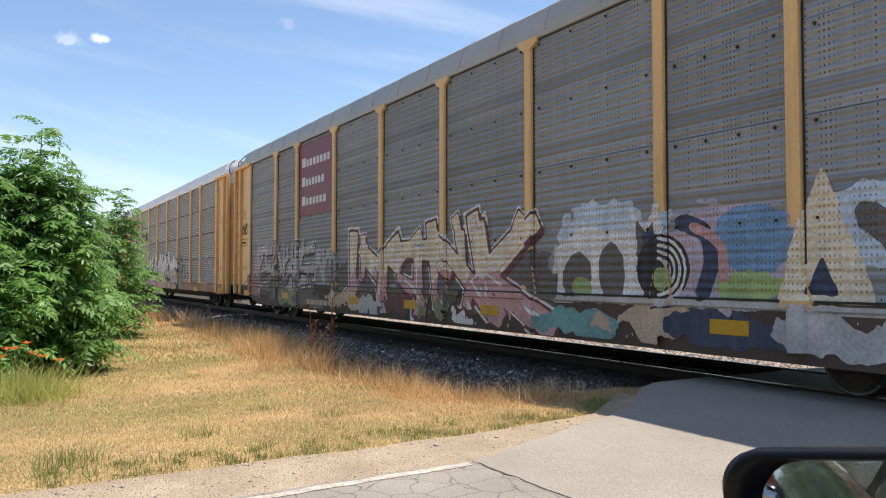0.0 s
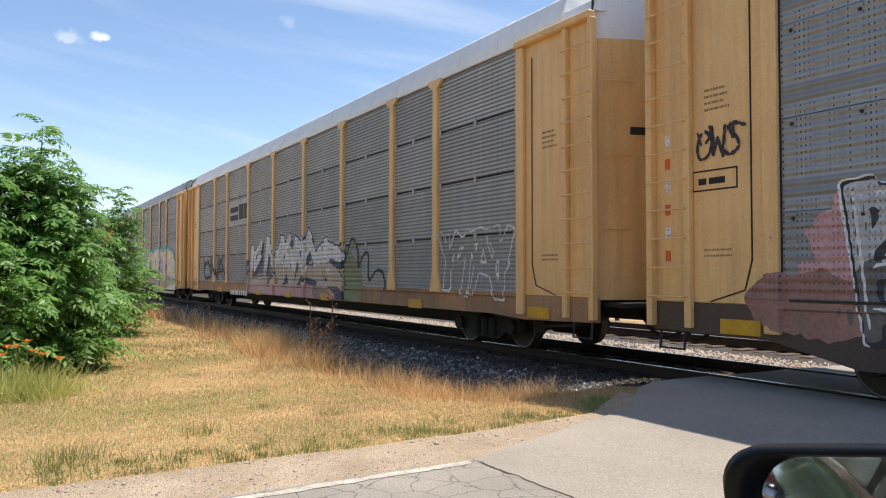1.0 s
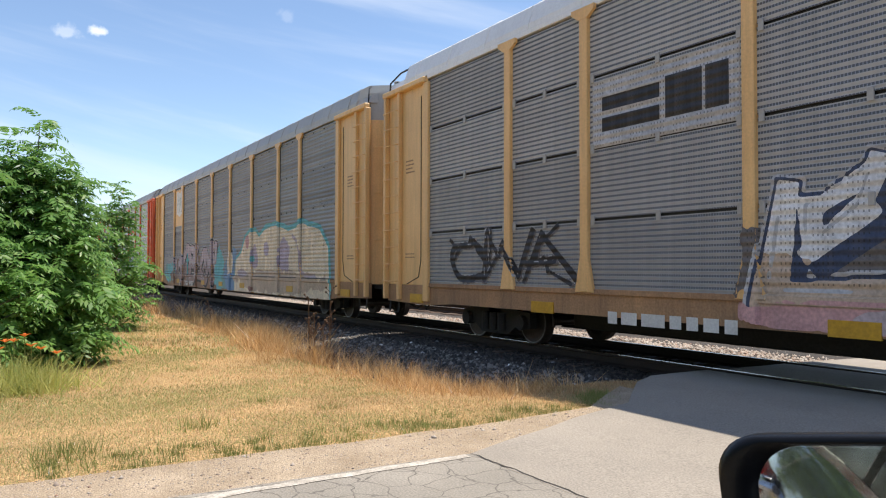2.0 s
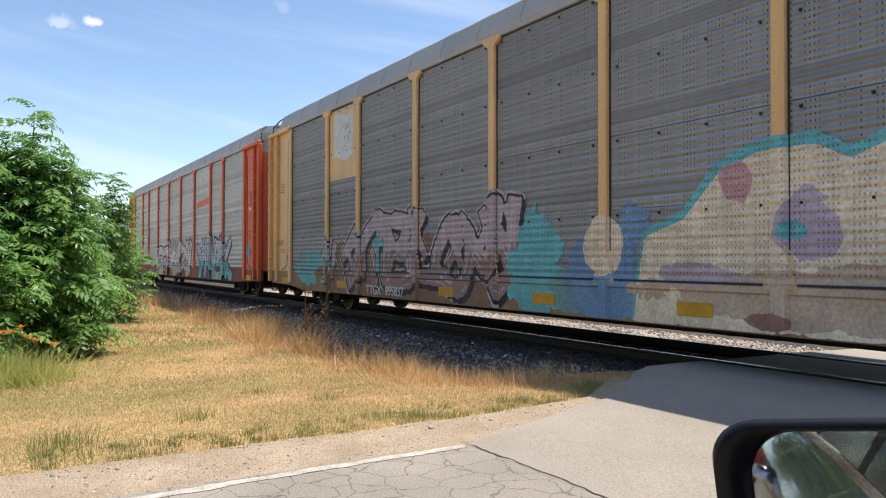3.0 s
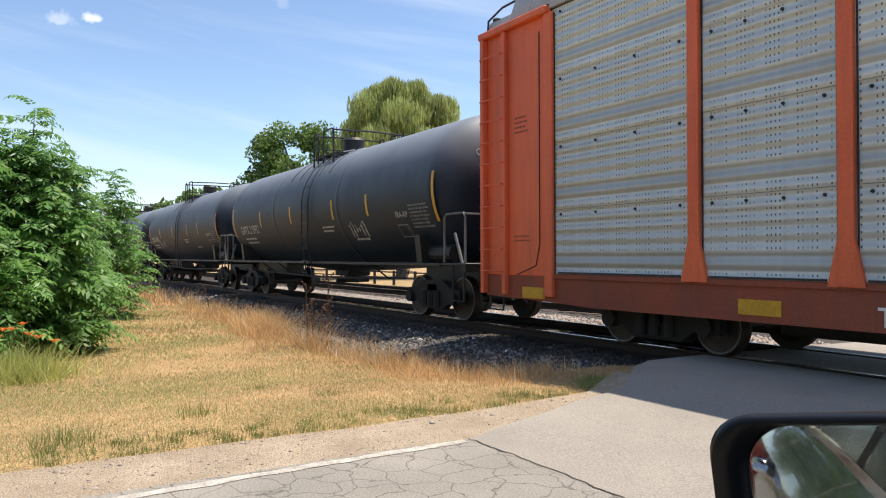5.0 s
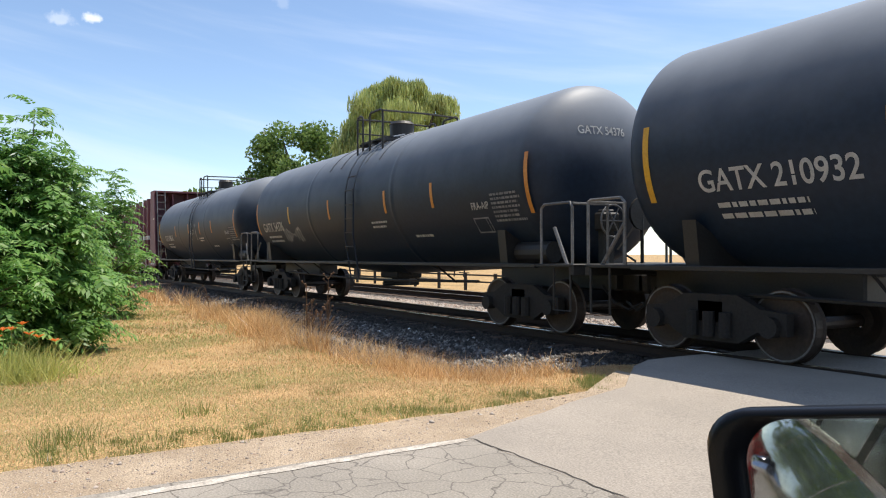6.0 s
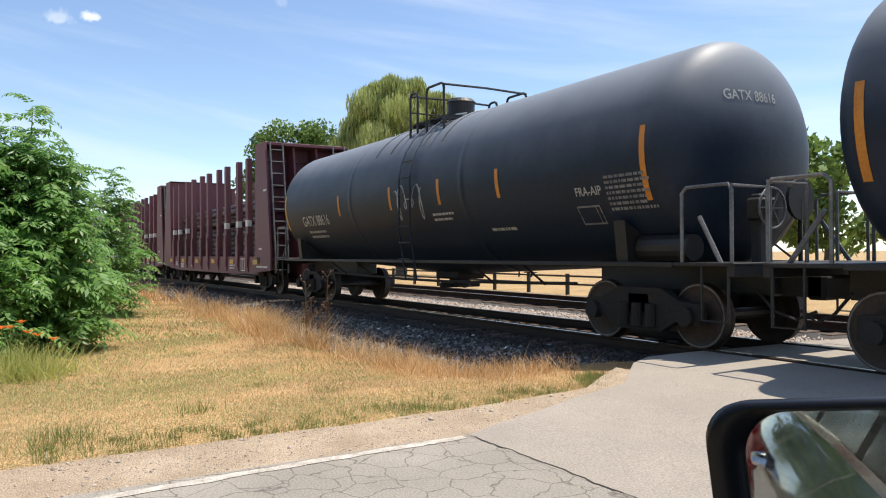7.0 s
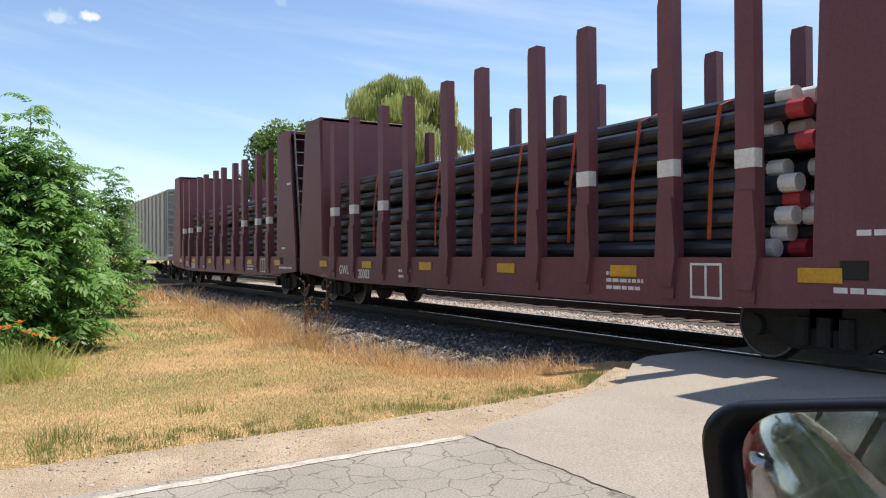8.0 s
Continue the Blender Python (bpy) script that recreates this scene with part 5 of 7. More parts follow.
def build_grass():
    rng = np.random.default_rng(11)
    dry, green = [], []
    for x0, x1, dens, hgt, wid in ((-10.0, -5.55, 3600, 0.026, 0.005), (-16, -10, 1500, 0.032, 0.009), (-28, -16, 420, 0.05, 0.02), (-60, -28, 130, 0.065, 0.035)):
        n = int((x1 - x0) * 8.4 * dens)
        x, y = rng.uniform(x0, x1, n), rng.uniform(-1.2, 7.2, n)
        patch = drift(x, y, 0.45, 2.0) + 0.6 * drift(x, y, 1.6, 7.0)
        edge = 0.06 * drift(x * 0, y, 2.0, 1.0)
        keep = (x < -5.72 + edge - 0.8 * np.clip((y - 5.2) / 1.2, 0, 1)) & (rng.random(n) < np.clip(0.75 + patch * 0.7, 0.25, 1))
        x, y, patch = x[keep], y[keep], patch[keep]
        z = heights(x, y)
        h = hgt * rng.uniform(0.5, 1.5, len(x))
        v = blades(x, y, z, h, wid * rng.uniform(0.7, 1.4, len(x)), 1.6, rng)
        g = rng.random(len(x)) < np.clip(0.88 - 0.17 * (y - 1.2) + patch * 0.8 + 0.35 * np.clip((x + 7.2) / 1.4, 0, 1), 0.02, 0.8)
        dry.append(v[~g])
        green.append(v[g])
    tagged(mesh_part("lawn", quads_mesh("lawn", np.concatenate(dry), "lawn_dry", 3)), "short sunburnt straw-coloured lawn grass", "grass", kind="stuff")
    tagged(mesh_part("green_lawn", quads_mesh("green_lawn", np.concatenate(green), "lawn_green", 3)), "faded green blades among the dry lawn", "grass", kind="stuff")
    # fallen stems, bleached or brown, lying on the turf
    n = 15000
    x, y = -5.8 - 9.0 * rng.random(n) ** 1.5, 5.4 - 5.6 * rng.random(n) ** 1.6
    keep = x < -5.75 - 0.8 * np.clip((y - 5.0) / 1.2, 0, 1)
    x, y = x[keep], y[keep]
    z, a, ln = heights(x, y) + rng.uniform(0.012, 0.035, len(x)), rng.uniform(0, 6.283, len(x)), rng.uniform(0.04, 0.12, len(x))
    ux, uy, w = np.cos(a) * ln, np.sin(a) * ln, rng.uniform(0.0025, 0.005, len(x))
    v = np.stack((np.stack((x, y, z), 1), np.stack((x - np.sin(a) * w, y + np.cos(a) * w, z), 1), np.stack((x + ux, y + uy, z + rng.uniform(-0.008, 0.02, len(x))), 1)), 1)
    tagged(mesh_part("straw_litter", quads_mesh("straw_litter", v, "straw", 3)), "fallen bleached stems strewn over the dry lawn", "straw", kind="stuff")
    # tall dry grass along the foot of the ballast
    tall = []
    for x0, x1, dens, hgt, wid in ((-9.2, -6.9, 1500, 0.13, 0.008), (-15.5, -9.2, 420, 0.20, 0.010), (-26, -15.5, 900, 0.33, 0.015), (-60, -26, 170, 0.42, 0.035)):
        n = int((x1 - x0) * 2.6 * dens)
        x, y = rng.uniform(x0, x1, n), rng.uniform(3.4, 6.6, n)
        mid = 4.6 + 0.9 * np.clip((-13.5 - x) / 4, 0, 1) + 0.5 * np.clip((x + 11) / 3, 0, 1) + 0.35 * drift(x, x * 0, 0.5, 4.0)
        clump = drift(x, y, 0.9, 5.0)
        keep = rng.random(n) < np.clip(1.0 - np.abs(y - mid) / 0.95, 0, 1) * np.clip(0.5 + 1.9 * clump, 0.03, 1)
        x, y, clump = x[keep], y[keep], clump[keep]
        h = hgt * rng.uniform(0.3, 1.6, len(x)) * np.clip(0.75 + 1.3 * clump, 0.3, 1.7)
        tall.append(blades(x, y, heights(x, y), h, wid * rng.uniform(0.5, 1.1, len(x)), 1.4, rng))
    # sprawling tussocks at the edge of the stones
    for cx, cy, sx, sy, h, k in ((-13.3, 5.05, 0.38, 0.16, 0.62, 420), (-9.5, 4.95, 0.42, 0.13, 0.34, 420), (-9.0, 5.1, 0.25, 0.12, 0.28, 150), (-8.2, 5.6, 0.5, 0.4, 0.24, 800), (-12.4, 5.5, 0.6, 0.25, 0.5, 420), (-11.3, 5.6, 0.7, 0.3, 0.46, 520), (-10.1, 5.6, 0.6, 0.3, 0.42, 520), (-9.0, 5.7, 0.5, 0.3, 0.38, 520), (-7.7, 5.9, 0.35, 0.25, 0.2, 400), (-16.6, 5.35, 0.5, 0.25, 0.5, 520), (-18.6, 5.6, 0.6, 0.3, 0.55, 520), (-15.2, 4.85, 0.35, 0.15, 0.3, 200), (-11.4, 5.0, 0.3, 0.12, 0.22, 160)):
        x, y = rng.normal(cx, sx, k), rng.normal(cy, sy, k)
        tall.append(blades(x, y, heights(x, y), h * rng.uniform(0.35, 1.25, k), rng.uniform(0.006, 0.013, k), 1.3, rng))
    tagged(mesh_part("tall_grass", quads_mesh("tall_grass", np.concatenate(tall), "straw", 3)), "tall bleached dry grass beside the ballast", "grass", kind="stuff")
    # green tufts along the edge of the road, and a few weeds on the lawn
    tuft = []
    spots = [(-5.98 + rng.uniform(-0.4, 0.1), rng.uniform(0.3, 5.8), rng.uniform(0.03, 0.075), 45) for _ in range(95)]
    spots += [(-6.35 + rng.uniform(-0.4, 0.3), rng.uniform(5.3, 6.1), 0.07, 70) for _ in range(9)]
    spots += [(-7.05, 1.57, 0.12, 90), (-6.55, 0.48, 0.13, 130), (-7.4, 3.0, 0.07, 60), (-8.6, 2.6, 0.08, 60)]
    for cx, cy, h, k in spots:
        x, y = cx + rng.normal(0, h * 0.9, k), cy + rng.normal(0, h * 0.9, k)
        tuft.append(blades(x, y, heights(x, y), h * rng.uniform(0.4, 1.4, k), np.full(k, 0.008), 0.8, rng))
    tagged(mesh_part("weed_tufts", quads_mesh("weed_tufts", np.concatenate(tuft), "weed_green", 3)), "small green weeds along the edge of the lawn", "weeds", kind="stuff")
    # long green leaves under the lilies
    x, y = rng.normal(-12.3, 0.45, 1500), rng.normal(0.15, 0.38, 1500)
    v = blades(x, y, heights(x, y), rng.uniform(0.15, 0.55, 1500), np.full(1500, 0.02), 1.5, rng)
    tagged(mesh_part("lily_leaves", quads_mesh("lily_leaves", v, "leaf_lily", 3)), "clump of strap-like yellow-green lily leaves", "plant", kind="stuff")


def build_lily(x, y, h, rng):
    lily = new("day_lily")
    tagged(lily, "orange day lily in bloom on a thin stem", "flower", group="lilies by the bush")
    z = ground_z(x, y)
    lily.matrix_basis = pose(x, y, z)
    bm = bmesh.new()
    rod(bm, [(0, 0, 0), (0.02, 0.01, h * 0.6), (0.05, 0.0, h)], 0.006, 5)
    part("stem", bm, "weed_green", lily)
    for k in range(6):
        bm = bmesh.new()
        a = k * math.pi / 3 + rng.random()
        d = Vector((math.cos(a), math.sin(a), 0.7)).normalized()
        s = Vector((-math.sin(a), math.cos(a), 0))
        o = Vector((0.05, 0, h))
        v = [bm.verts.new(o), bm.verts.new(o + d * 0.06 + s * 0.022), bm.verts.new(o + d * 0.115 - Vector((0, 0, 0.02))), bm.verts.new(o + d * 0.06 - s * 0.022)]
        bm.faces.new(v)
        part("petal", bm, "petal", lily)


def build_stones():
    rng = np.random.default_rng(5)

    def stones(n, xr, yr, size, zf):
        u = rng.random(n)
        x = xr[0] + (xr[1] - xr[0]) * u ** 1.0
        y = rng.uniform(yr[0], yr[1], n)
        z = zf(x, y)
        s = size * rng.uniform(0.55, 1.3, n)
        base = np.array([(1, 0, 0), (-1, 0, 0), (0, 1, 0), (0, -1, 0), (0, 0, 1), (0, 0, -1)], float)
        p = base[None] * rng.uniform(0.6, 1.15, (n, 6, 1)) + rng.normal(0, 0.16, (n, 6, 3))
        a = rng.uniform(0, 6.28, n)
        c, k = np.cos(a), np.sin(a)
        q = p.copy()
        q[..., 0] = p[..., 0] * c[:, None] - p[..., 1] * k[:, None]
        q[..., 1] = p[..., 0] * k[:, None] + p[..., 1] * c[:, None]
        q[..., 2] *= 0.75
        q = q * s[:, None, None] + np.stack((x, y, z), 1)[:, None]
        return q

    def mesh(name, q, material):
        n = len(q)
        f = np.array([(0, 2, 4), (2, 1, 4), (1, 3, 4), (3, 0, 4), (2, 0, 5), (1, 2, 5), (3, 1, 5), (0, 3, 5)], np.int32)
        idx = (f[None] + (np.arange(n, dtype=np.int32) * 6)[:, None, None]).reshape(-1)
        me = bpy.data.meshes.new(name)
        me.vertices.add(n * 6)
        me.vertices.foreach_set("co", q.reshape(-1).astype(np.float32))
        me.loops.add(len(idx))
        me.loops.foreach_set("vertex_index", idx)
        me.polygons.add(n * 8)
        me.polygons.foreach_set("loop_start", np.arange(n * 8, dtype=np.int32) * 3)
        me.update(calc_edges=True)
        me.materials.append(M[material])
        return mesh_part(name, me)

    def bed(cy):
        return lambda x, y: np.where(y > cy - 1.65, np.where(y < cy + 1.65, -0.2, -0.2 - 0.333 * (y - cy - 1.65)), -0.2 - 0.132 * (cy - 1.65 - y)) + rng.uniform(-0.02, 0.015, len(x))

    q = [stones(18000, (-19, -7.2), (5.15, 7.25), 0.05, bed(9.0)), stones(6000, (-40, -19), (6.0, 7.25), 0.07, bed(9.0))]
    tagged(mesh("ballast_stones", np.concatenate(q), "stone"), "loose grey crushed stones on the track bed, darkened for shade", "stones", kind="stuff")
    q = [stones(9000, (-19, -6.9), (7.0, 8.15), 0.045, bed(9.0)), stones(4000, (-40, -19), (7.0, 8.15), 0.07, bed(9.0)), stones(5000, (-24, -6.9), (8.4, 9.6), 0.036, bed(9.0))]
    tagged(mesh("oily_shaded_stones", np.concatenate(q), "stone_oily_shaded"), "dark greasy stones close to the rails, wagon shade painted in", "stones", kind="stuff")
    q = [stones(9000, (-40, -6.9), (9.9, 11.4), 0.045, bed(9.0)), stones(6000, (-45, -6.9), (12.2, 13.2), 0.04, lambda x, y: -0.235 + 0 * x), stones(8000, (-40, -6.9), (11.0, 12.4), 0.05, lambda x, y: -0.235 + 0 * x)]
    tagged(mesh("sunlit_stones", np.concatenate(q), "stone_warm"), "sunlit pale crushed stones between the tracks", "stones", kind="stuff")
    def edge(x, y):
        return np.array([road_z(b) for b in y]) - 0.02
    q = [stones(3200, (-5.85, -4.95), (0.0, 6.0), 0.007, edge), stones(260, (-5.85, -4.95), (0.0, 6.0), 0.014, edge), stones(26, (-5.8, -5.0), (0.2, 5.8), 0.03, edge)]
    tagged(mesh("shoulder_pebbles", np.concatenate(q), "stone_warm"), "small pebbles scattered on the gravel shoulder", "stones", kind="stuff")


def compound_leaves(base, way, length, pairs, wide, rng):
    """Feather leaves: pairs of leaflets along a drooping midrib. Returns (faces, 4, 3)."""
    n = len(base)
    up = np.array([0, 0, 1.0])
    side = np.cross(way, up)
    side /= np.linalg.norm(side, axis=1)[:, None] + 1e-6
    out = []
    for k in range(pairs + 1):
        f = (k + 1.2) / (pairs + 1.2)
        p = base + way * (length * f)[:, None] - up * (length * 0.62 * f * f)[:, None]
        tang = way - up * (1.24 * f)
        tang /= np.linalg.norm(tang, axis=1)[:, None]
        l2 = length * wide * (0.75 + 0.5 * np.sin(np.pi * f)) * rng.uniform(0.85, 1.15, n)
        for s in ((-1, 1) if k < pairs else (0,)):
            d = side * s * 0.86 + tang * (0.42 if s else 1.0) - up * 0.32 + rng.normal(0, 0.15, (n, 3))
            d /= np.linalg.norm(d, axis=1)[:, None]
            w = np.cross(d, np.cross(side, tang) + rng.normal(0, 0.25, (n, 3)))
            w /= np.linalg.norm(w, axis=1)[:, None] + 1e-6
            hw = (l2 * 0.17)[:, None]
            q = np.stack((p, p + d * (l2 * 0.4)[:, None] + w * hw, p + d * l2[:, None], p + d * (l2 * 0.4)[:, None] - w * hw), 1)
            out.append(q)
    return np.concatenate(out)


def build_sumac(x, y, height, spread, leaves, seed, label):
    """A young tree: branches in loose tiers, each ending in a whorl of arching feather leaves."""
    rng = np.random.default_rng(seed)
    tree = new("small_tree")
    tagged(tree, label, "tree", group="thicket beside the lawn")
    tree.matrix_basis = pose(x, y, ground_z(x, y) - 0.03)
    bend = rng.normal(0, 0.05, (6, 2))
    trunk = [Vector((bend[i][0] * i * 0.5, bend[i][1] * i * 0.5, height * 0.93 * i / 5)) for i in range(6)]
    bm = bmesh.new()
    for i, (p, q) in enumerate(zip(trunk[:-1], trunk[1:])):
        tube(bm, p, q, 0.045 * (1 - i / 5.6), 8, 0.045 * (1 - (i + 1) / 5.6))
    part("trunk", bm, "bark", tree)

    def on_trunk(f):
        j = min(4, int(f * 5))
        return trunk[j].lerp(trunk[j + 1], f * 5 - j)

    shoots = []
    for f in (0.80, 0.88, 0.95, 1.0):
        shoots.append(tuple(on_trunk(f)))
    count = leaves // 40
    for k in range(count):
        f = 0.10 + 0.76 * (k + rng.random()) / count
        a = k * 2.4 + rng.uniform(-0.4, 0.4)
        # full below, tapering to the leader above
        r = spread * min(1.0, 1.22 * (1.0 - f) ** 0.62) * rng.uniform(0.45, 1.12)
        if f < 0.22:
            r *= 0.82
        p = on_trunk(max(0.02, f - 0.16))
        tip = Vector((r * math.cos(a), r * math.sin(a), height * 0.93 * f + rng.uniform(-0.3, 0.35)))
        mid = p.lerp(tip, 0.5) + Vector((0, 0, -0.05 + 0.03 * r))
        bm = bmesh.new()
        tube(bm, p, mid, 0.016, 5, 0.012)
        tube(bm, mid, tip, 0.012, 5, 0.005)
        part("branch", bm, "bark", tree)
        shoots.append(tuple(tip))
        for g in (0.35, 0.6, 0.82):
            if r * g > 0.16:
                q = p.lerp(mid, g * 2) if g < 0.5 else mid.lerp(tip, g * 2 - 1)
                shoots.append(tuple(q + Vector(rng.normal(0, 0.12, 3))))
    shoots = np.array(shoots)
    per = 6
    base = np.repeat(shoots, per, axis=0)
    n = len(base)
    ang = np.tile(np.arange(per) * 2 * np.pi / per, len(shoots)) + np.repeat(rng.uniform(0, 6.28, len(shoots)), per) + rng.normal(0, 0.35, n)
    outward = base.copy()
    outward[:, 2] = 0
    outward /= np.linalg.norm(outward, axis=1)[:, None] + 0.25
    way = np.stack((np.cos(ang), np.sin(ang), rng.uniform(0.1, 1.5, n)), 1) + outward * 0.55
    way /= np.linalg.norm(way, axis=1)[:, None]
    base = base + rng.normal(0, 0.07, (n, 3))
    v = compound_leaves(base, way, rng.uniform(0.42, 0.78, n), 7, 0.24, rng)
    ob = mesh_part("crown", quads_mesh("crown", v, "leaf_fresh"), tree)
    ob["kind"] = "stuff"
    return tree


def build_tree(name, x, y, height, spread, seed, label, leaf, willow=False, count=5200, size=0.34):
    rng = np.random.default_rng(seed)
    tree = new(name)
    tagged(tree, label, "tree", group="trees beyond the railway" if y > 0 else "trees behind the car")
    tree.matrix_basis = pose(x, y, ground_z(x, y) - 0.05)
    bm = bmesh.new()
    pts = [Vector((0, 0, 0)), Vector((0.1, 0.05, height * 0.2)), Vector((0.0, 0.15, height * 0.42)), Vector((0.2, 0.1, height * 0.75))]
    for i, (p, q) in enumerate(zip(pts[:-1], pts[1:])):
        tube(bm, p, q, height * 0.03 * (1 - i / 3.4), 9, height * 0.03 * (1 - (i + 1) / 3.4))
    part("trunk", bm, "bark", tree)
    clumps = []
    for k in range(110 if willow else 34):
        a, f = rng.uniform(0, 6.283), rng.random()
        z = height * (0.30 + 0.62 * f)
        r = spread * math.sin(math.pi * (0.22 + 0.62 * f)) * math.sqrt(rng.uniform(0.05, 1)) * 0.85
        if willow:
            z = height * (0.30 + 0.60 * f)
            r = spread * math.sqrt(1 - (0.93 * f) ** 2.6) * math.sqrt(rng.uniform(0.1, 1)) * 0.9
        clumps.append((r * math.cos(a), r * math.sin(a), z, spread * (rng.uniform(0.11, 0.23) if willow else rng.uniform(0.16, 0.34))))
        if k < 9:
            bm = bmesh.new()
            tube(bm, (0.0, 0.1, height * (0.25 + 0.3 * rng.random())), clumps[-1][:3], height * 0.011, 6, height * 0.004)
            part("limb", bm, "bark", tree)
    c = np.array(clumps)
    i = rng.integers(0, len(c), count)
    d = rng.normal(0, 1, (count, 3))
    d /= np.linalg.norm(d, axis=1)[:, None]
    p = c[i, :3] + d * (c[i, 3] * rng.random(count) ** 0.4)[:, None] * np.array([1, 1, 0.8])
    if willow:
        down = rng.uniform(0.25, 0.9, count)
        w = size * 0.4 * rng.uniform(0.6, 1.3, count)
        a = rng.uniform(0, 6.283, count)
        s = np.stack((np.cos(a) * w / 2, np.sin(a) * w / 2, np.zeros(count)), 1)
        e = np.stack((rng.normal(0, 0.08, count), rng.normal(0, 0.08, count), -down), 1)
        v = np.stack((p - s * 0.4, p + e * 0.5 - s, p + e, p + e * 0.5 + s), 1)
    else:
        u = rng.normal(0, 1, (count, 3))
        u /= np.linalg.norm(u, axis=1)[:, None]
        w = np.cross(u, rng.normal(0, 1, (count, 3)))
        w /= np.linalg.norm(w, axis=1)[:, None]
        s = (size * rng.uniform(0.5, 1.3, count))[:, None]
        v = np.stack((p - u * s / 2, p + w * s * 0.32, p + u * s / 2, p - w * s * 0.32), 1)
    ob = mesh_part("crown", quads_mesh("crown", v, leaf), tree)
    ob["kind"] = "stuff"
    return tree


def build_fence():
    fence = new("fence")
    tagged(fence, "low black two-rail fence beyond the tracks", "fence")
    y, z = 18.5, -0.3
    x = -70.0
    k = 0
    bm = bmesh.new()
    box(bm, -0.06, 0.06, -0.06, 0.06, 0, 0.83, 0.01)
    post = bpy.data.meshes.new("post")
    bm.to_mesh(post)
    bm.free()
    post.materials.append(M["fence_black"])
    bm = bmesh.new()
    box(bm, 0, 2.4, -0.025, 0.025, -0.035, 0.035, 0.006)
    rail = bpy.data.meshes.new("rail")
    bm.to_mesh(rail)
    bm.free()
    rail.materials.append(M["fence_black"])
    while x < -8.5:
        mesh_part("post", post, fence, "", pose(x, y, z - 0.02))
        if x + 2.4 < -8.5:
            for q in (0.42, 0.72):
                mesh_part("rail", rail, fence, "", pose(x, y, z + q))
        x += 2.4


def build_weed(x, y, h, seed):
    rng = np.random.default_rng(seed)
    weed = new("dry_weed")
    tagged(weed, "tall brown dried weed stalk beside the ballast", "weed", group="dry weeds by the track")
    weed.matrix_basis = pose(x, y, ground_z(x, y) - 0.03)
    bm = bmesh.new()
    lean = rng.uniform(-0.12, 0.12, 2)
    rod(bm, [(0, 0, 0), (lean[0] * 0.4, lean[1] * 0.4, h * 0.5), (lean[0], lean[1], h)], 0.009, 5)
    part("stalk", bm, "stalk", weed)
    for k in range(9):
        f = rng.uniform(0.45, 1.0)
        a = rng.uniform(0, 6.28)
        p = Vector((lean[0] * f, lean[1] * f, h * f))
        q = p + Vector((math.cos(a) * 0.09, math.sin(a) * 0.09, 0.1))
        bm = bmesh.new()
        tube(bm, p, q, 0.005, 4)
        bmesh.ops.create_icosphere(bm, subdivisions=1, radius=0.022, matrix=Matrix.Translation(q))
        part("seed_head", bm, "stalk", weed)


build_grass()
build_stones()
build_fence()
_r = np.random.default_rng(8)
for _x, _y, _h in ((-12.2, 0.42, 0.62), (-12.5, 0.55, 0.55), (-12.1, 0.2, 0.7), (-12.6, 0.1, 0.66), (-12.3, 0.75, 0.5), (-12.0, 0.02, 0.6), (-12.8, 0.35, 0.72), (-12.4, -0.1, 0.74)):
    build_lily(_x, _y, _h, _r)
for _i, (_x, _y, _h) in enumerate(((-13.6, 5.2, 1.0), (-13.2, 5.3, 1.45), (-13.9, 5.25, 0.85), (-13.4, 5.4, 1.1), (-13.0, 5.15, 0.8), (-22.0, 5.3, 0.8), (-14.2, 5.4, 0.7), (-13.5, 5.05, 1.25))):
    build_weed(_x, _y, _h, 20 + _i)
build_sumac(-15.6, 0.55, 4.75, 1.4, 2600, 1, "leafy young tree with feather leaves and a tall leader")
build_sumac(-15.2, 0.7, 3.2, 1.0, 1700, 2, "bushy low tree with drooping feather leaves")
build_sumac(-23.0, 2.85, 4.3, 1.0, 950, 3, "slender young tree farther along the lawn")
build_sumac(-18.4, 1.1, 3.3, 1.1, 1200, 4, "dense green shrub with feather leaves")
build_sumac(-14.4, -0.8, 4.1, 1.7, 1900, 5, "full green shrub beside the flower bed")
build_tree("willow_tree", -49.3, 25.7, 15.6, 6.0, 6, "broad pale green willow with hanging twigs", "leaf_willow", True, 56000, 0.24)
build_tree("broadleaf_tree", -57.0, 20.5, 12.4, 5.6, 7, "round green broadleaf tree beyond the railway", "leaf_dark", count=22000, size=0.32)
build_tree("broadleaf_tree", -53.5, 24.0, 9.6, 4.0, 17, "leafy green tree beside the willow", "leaf_dark", count=14000, size=0.32)
build_tree("broadleaf_tree", -21.0, 33.0, 7.2, 3.4, 9, "green tree beyond the fence", "leaf_dark", count=5000, size=0.4)
for _i, (_x, _y, _h, _s) in enumerate(((-92, 22, 9.5, 5.5), (-104, 24, 8.8, 5.5), (-118, 22, 9.5, 6.5), (-80, 30, 8.0, 5.0), (-135, 26, 10, 8), (-160, 20, 11, 9), (-150, -8, 9, 8), (-120, -14, 9, 8))):
    build_tree("broadleaf_tree", _x, _y, _h, _s, 30 + _i, "distant leafy green tree", "leaf_dark", count=3000, size=0.8)
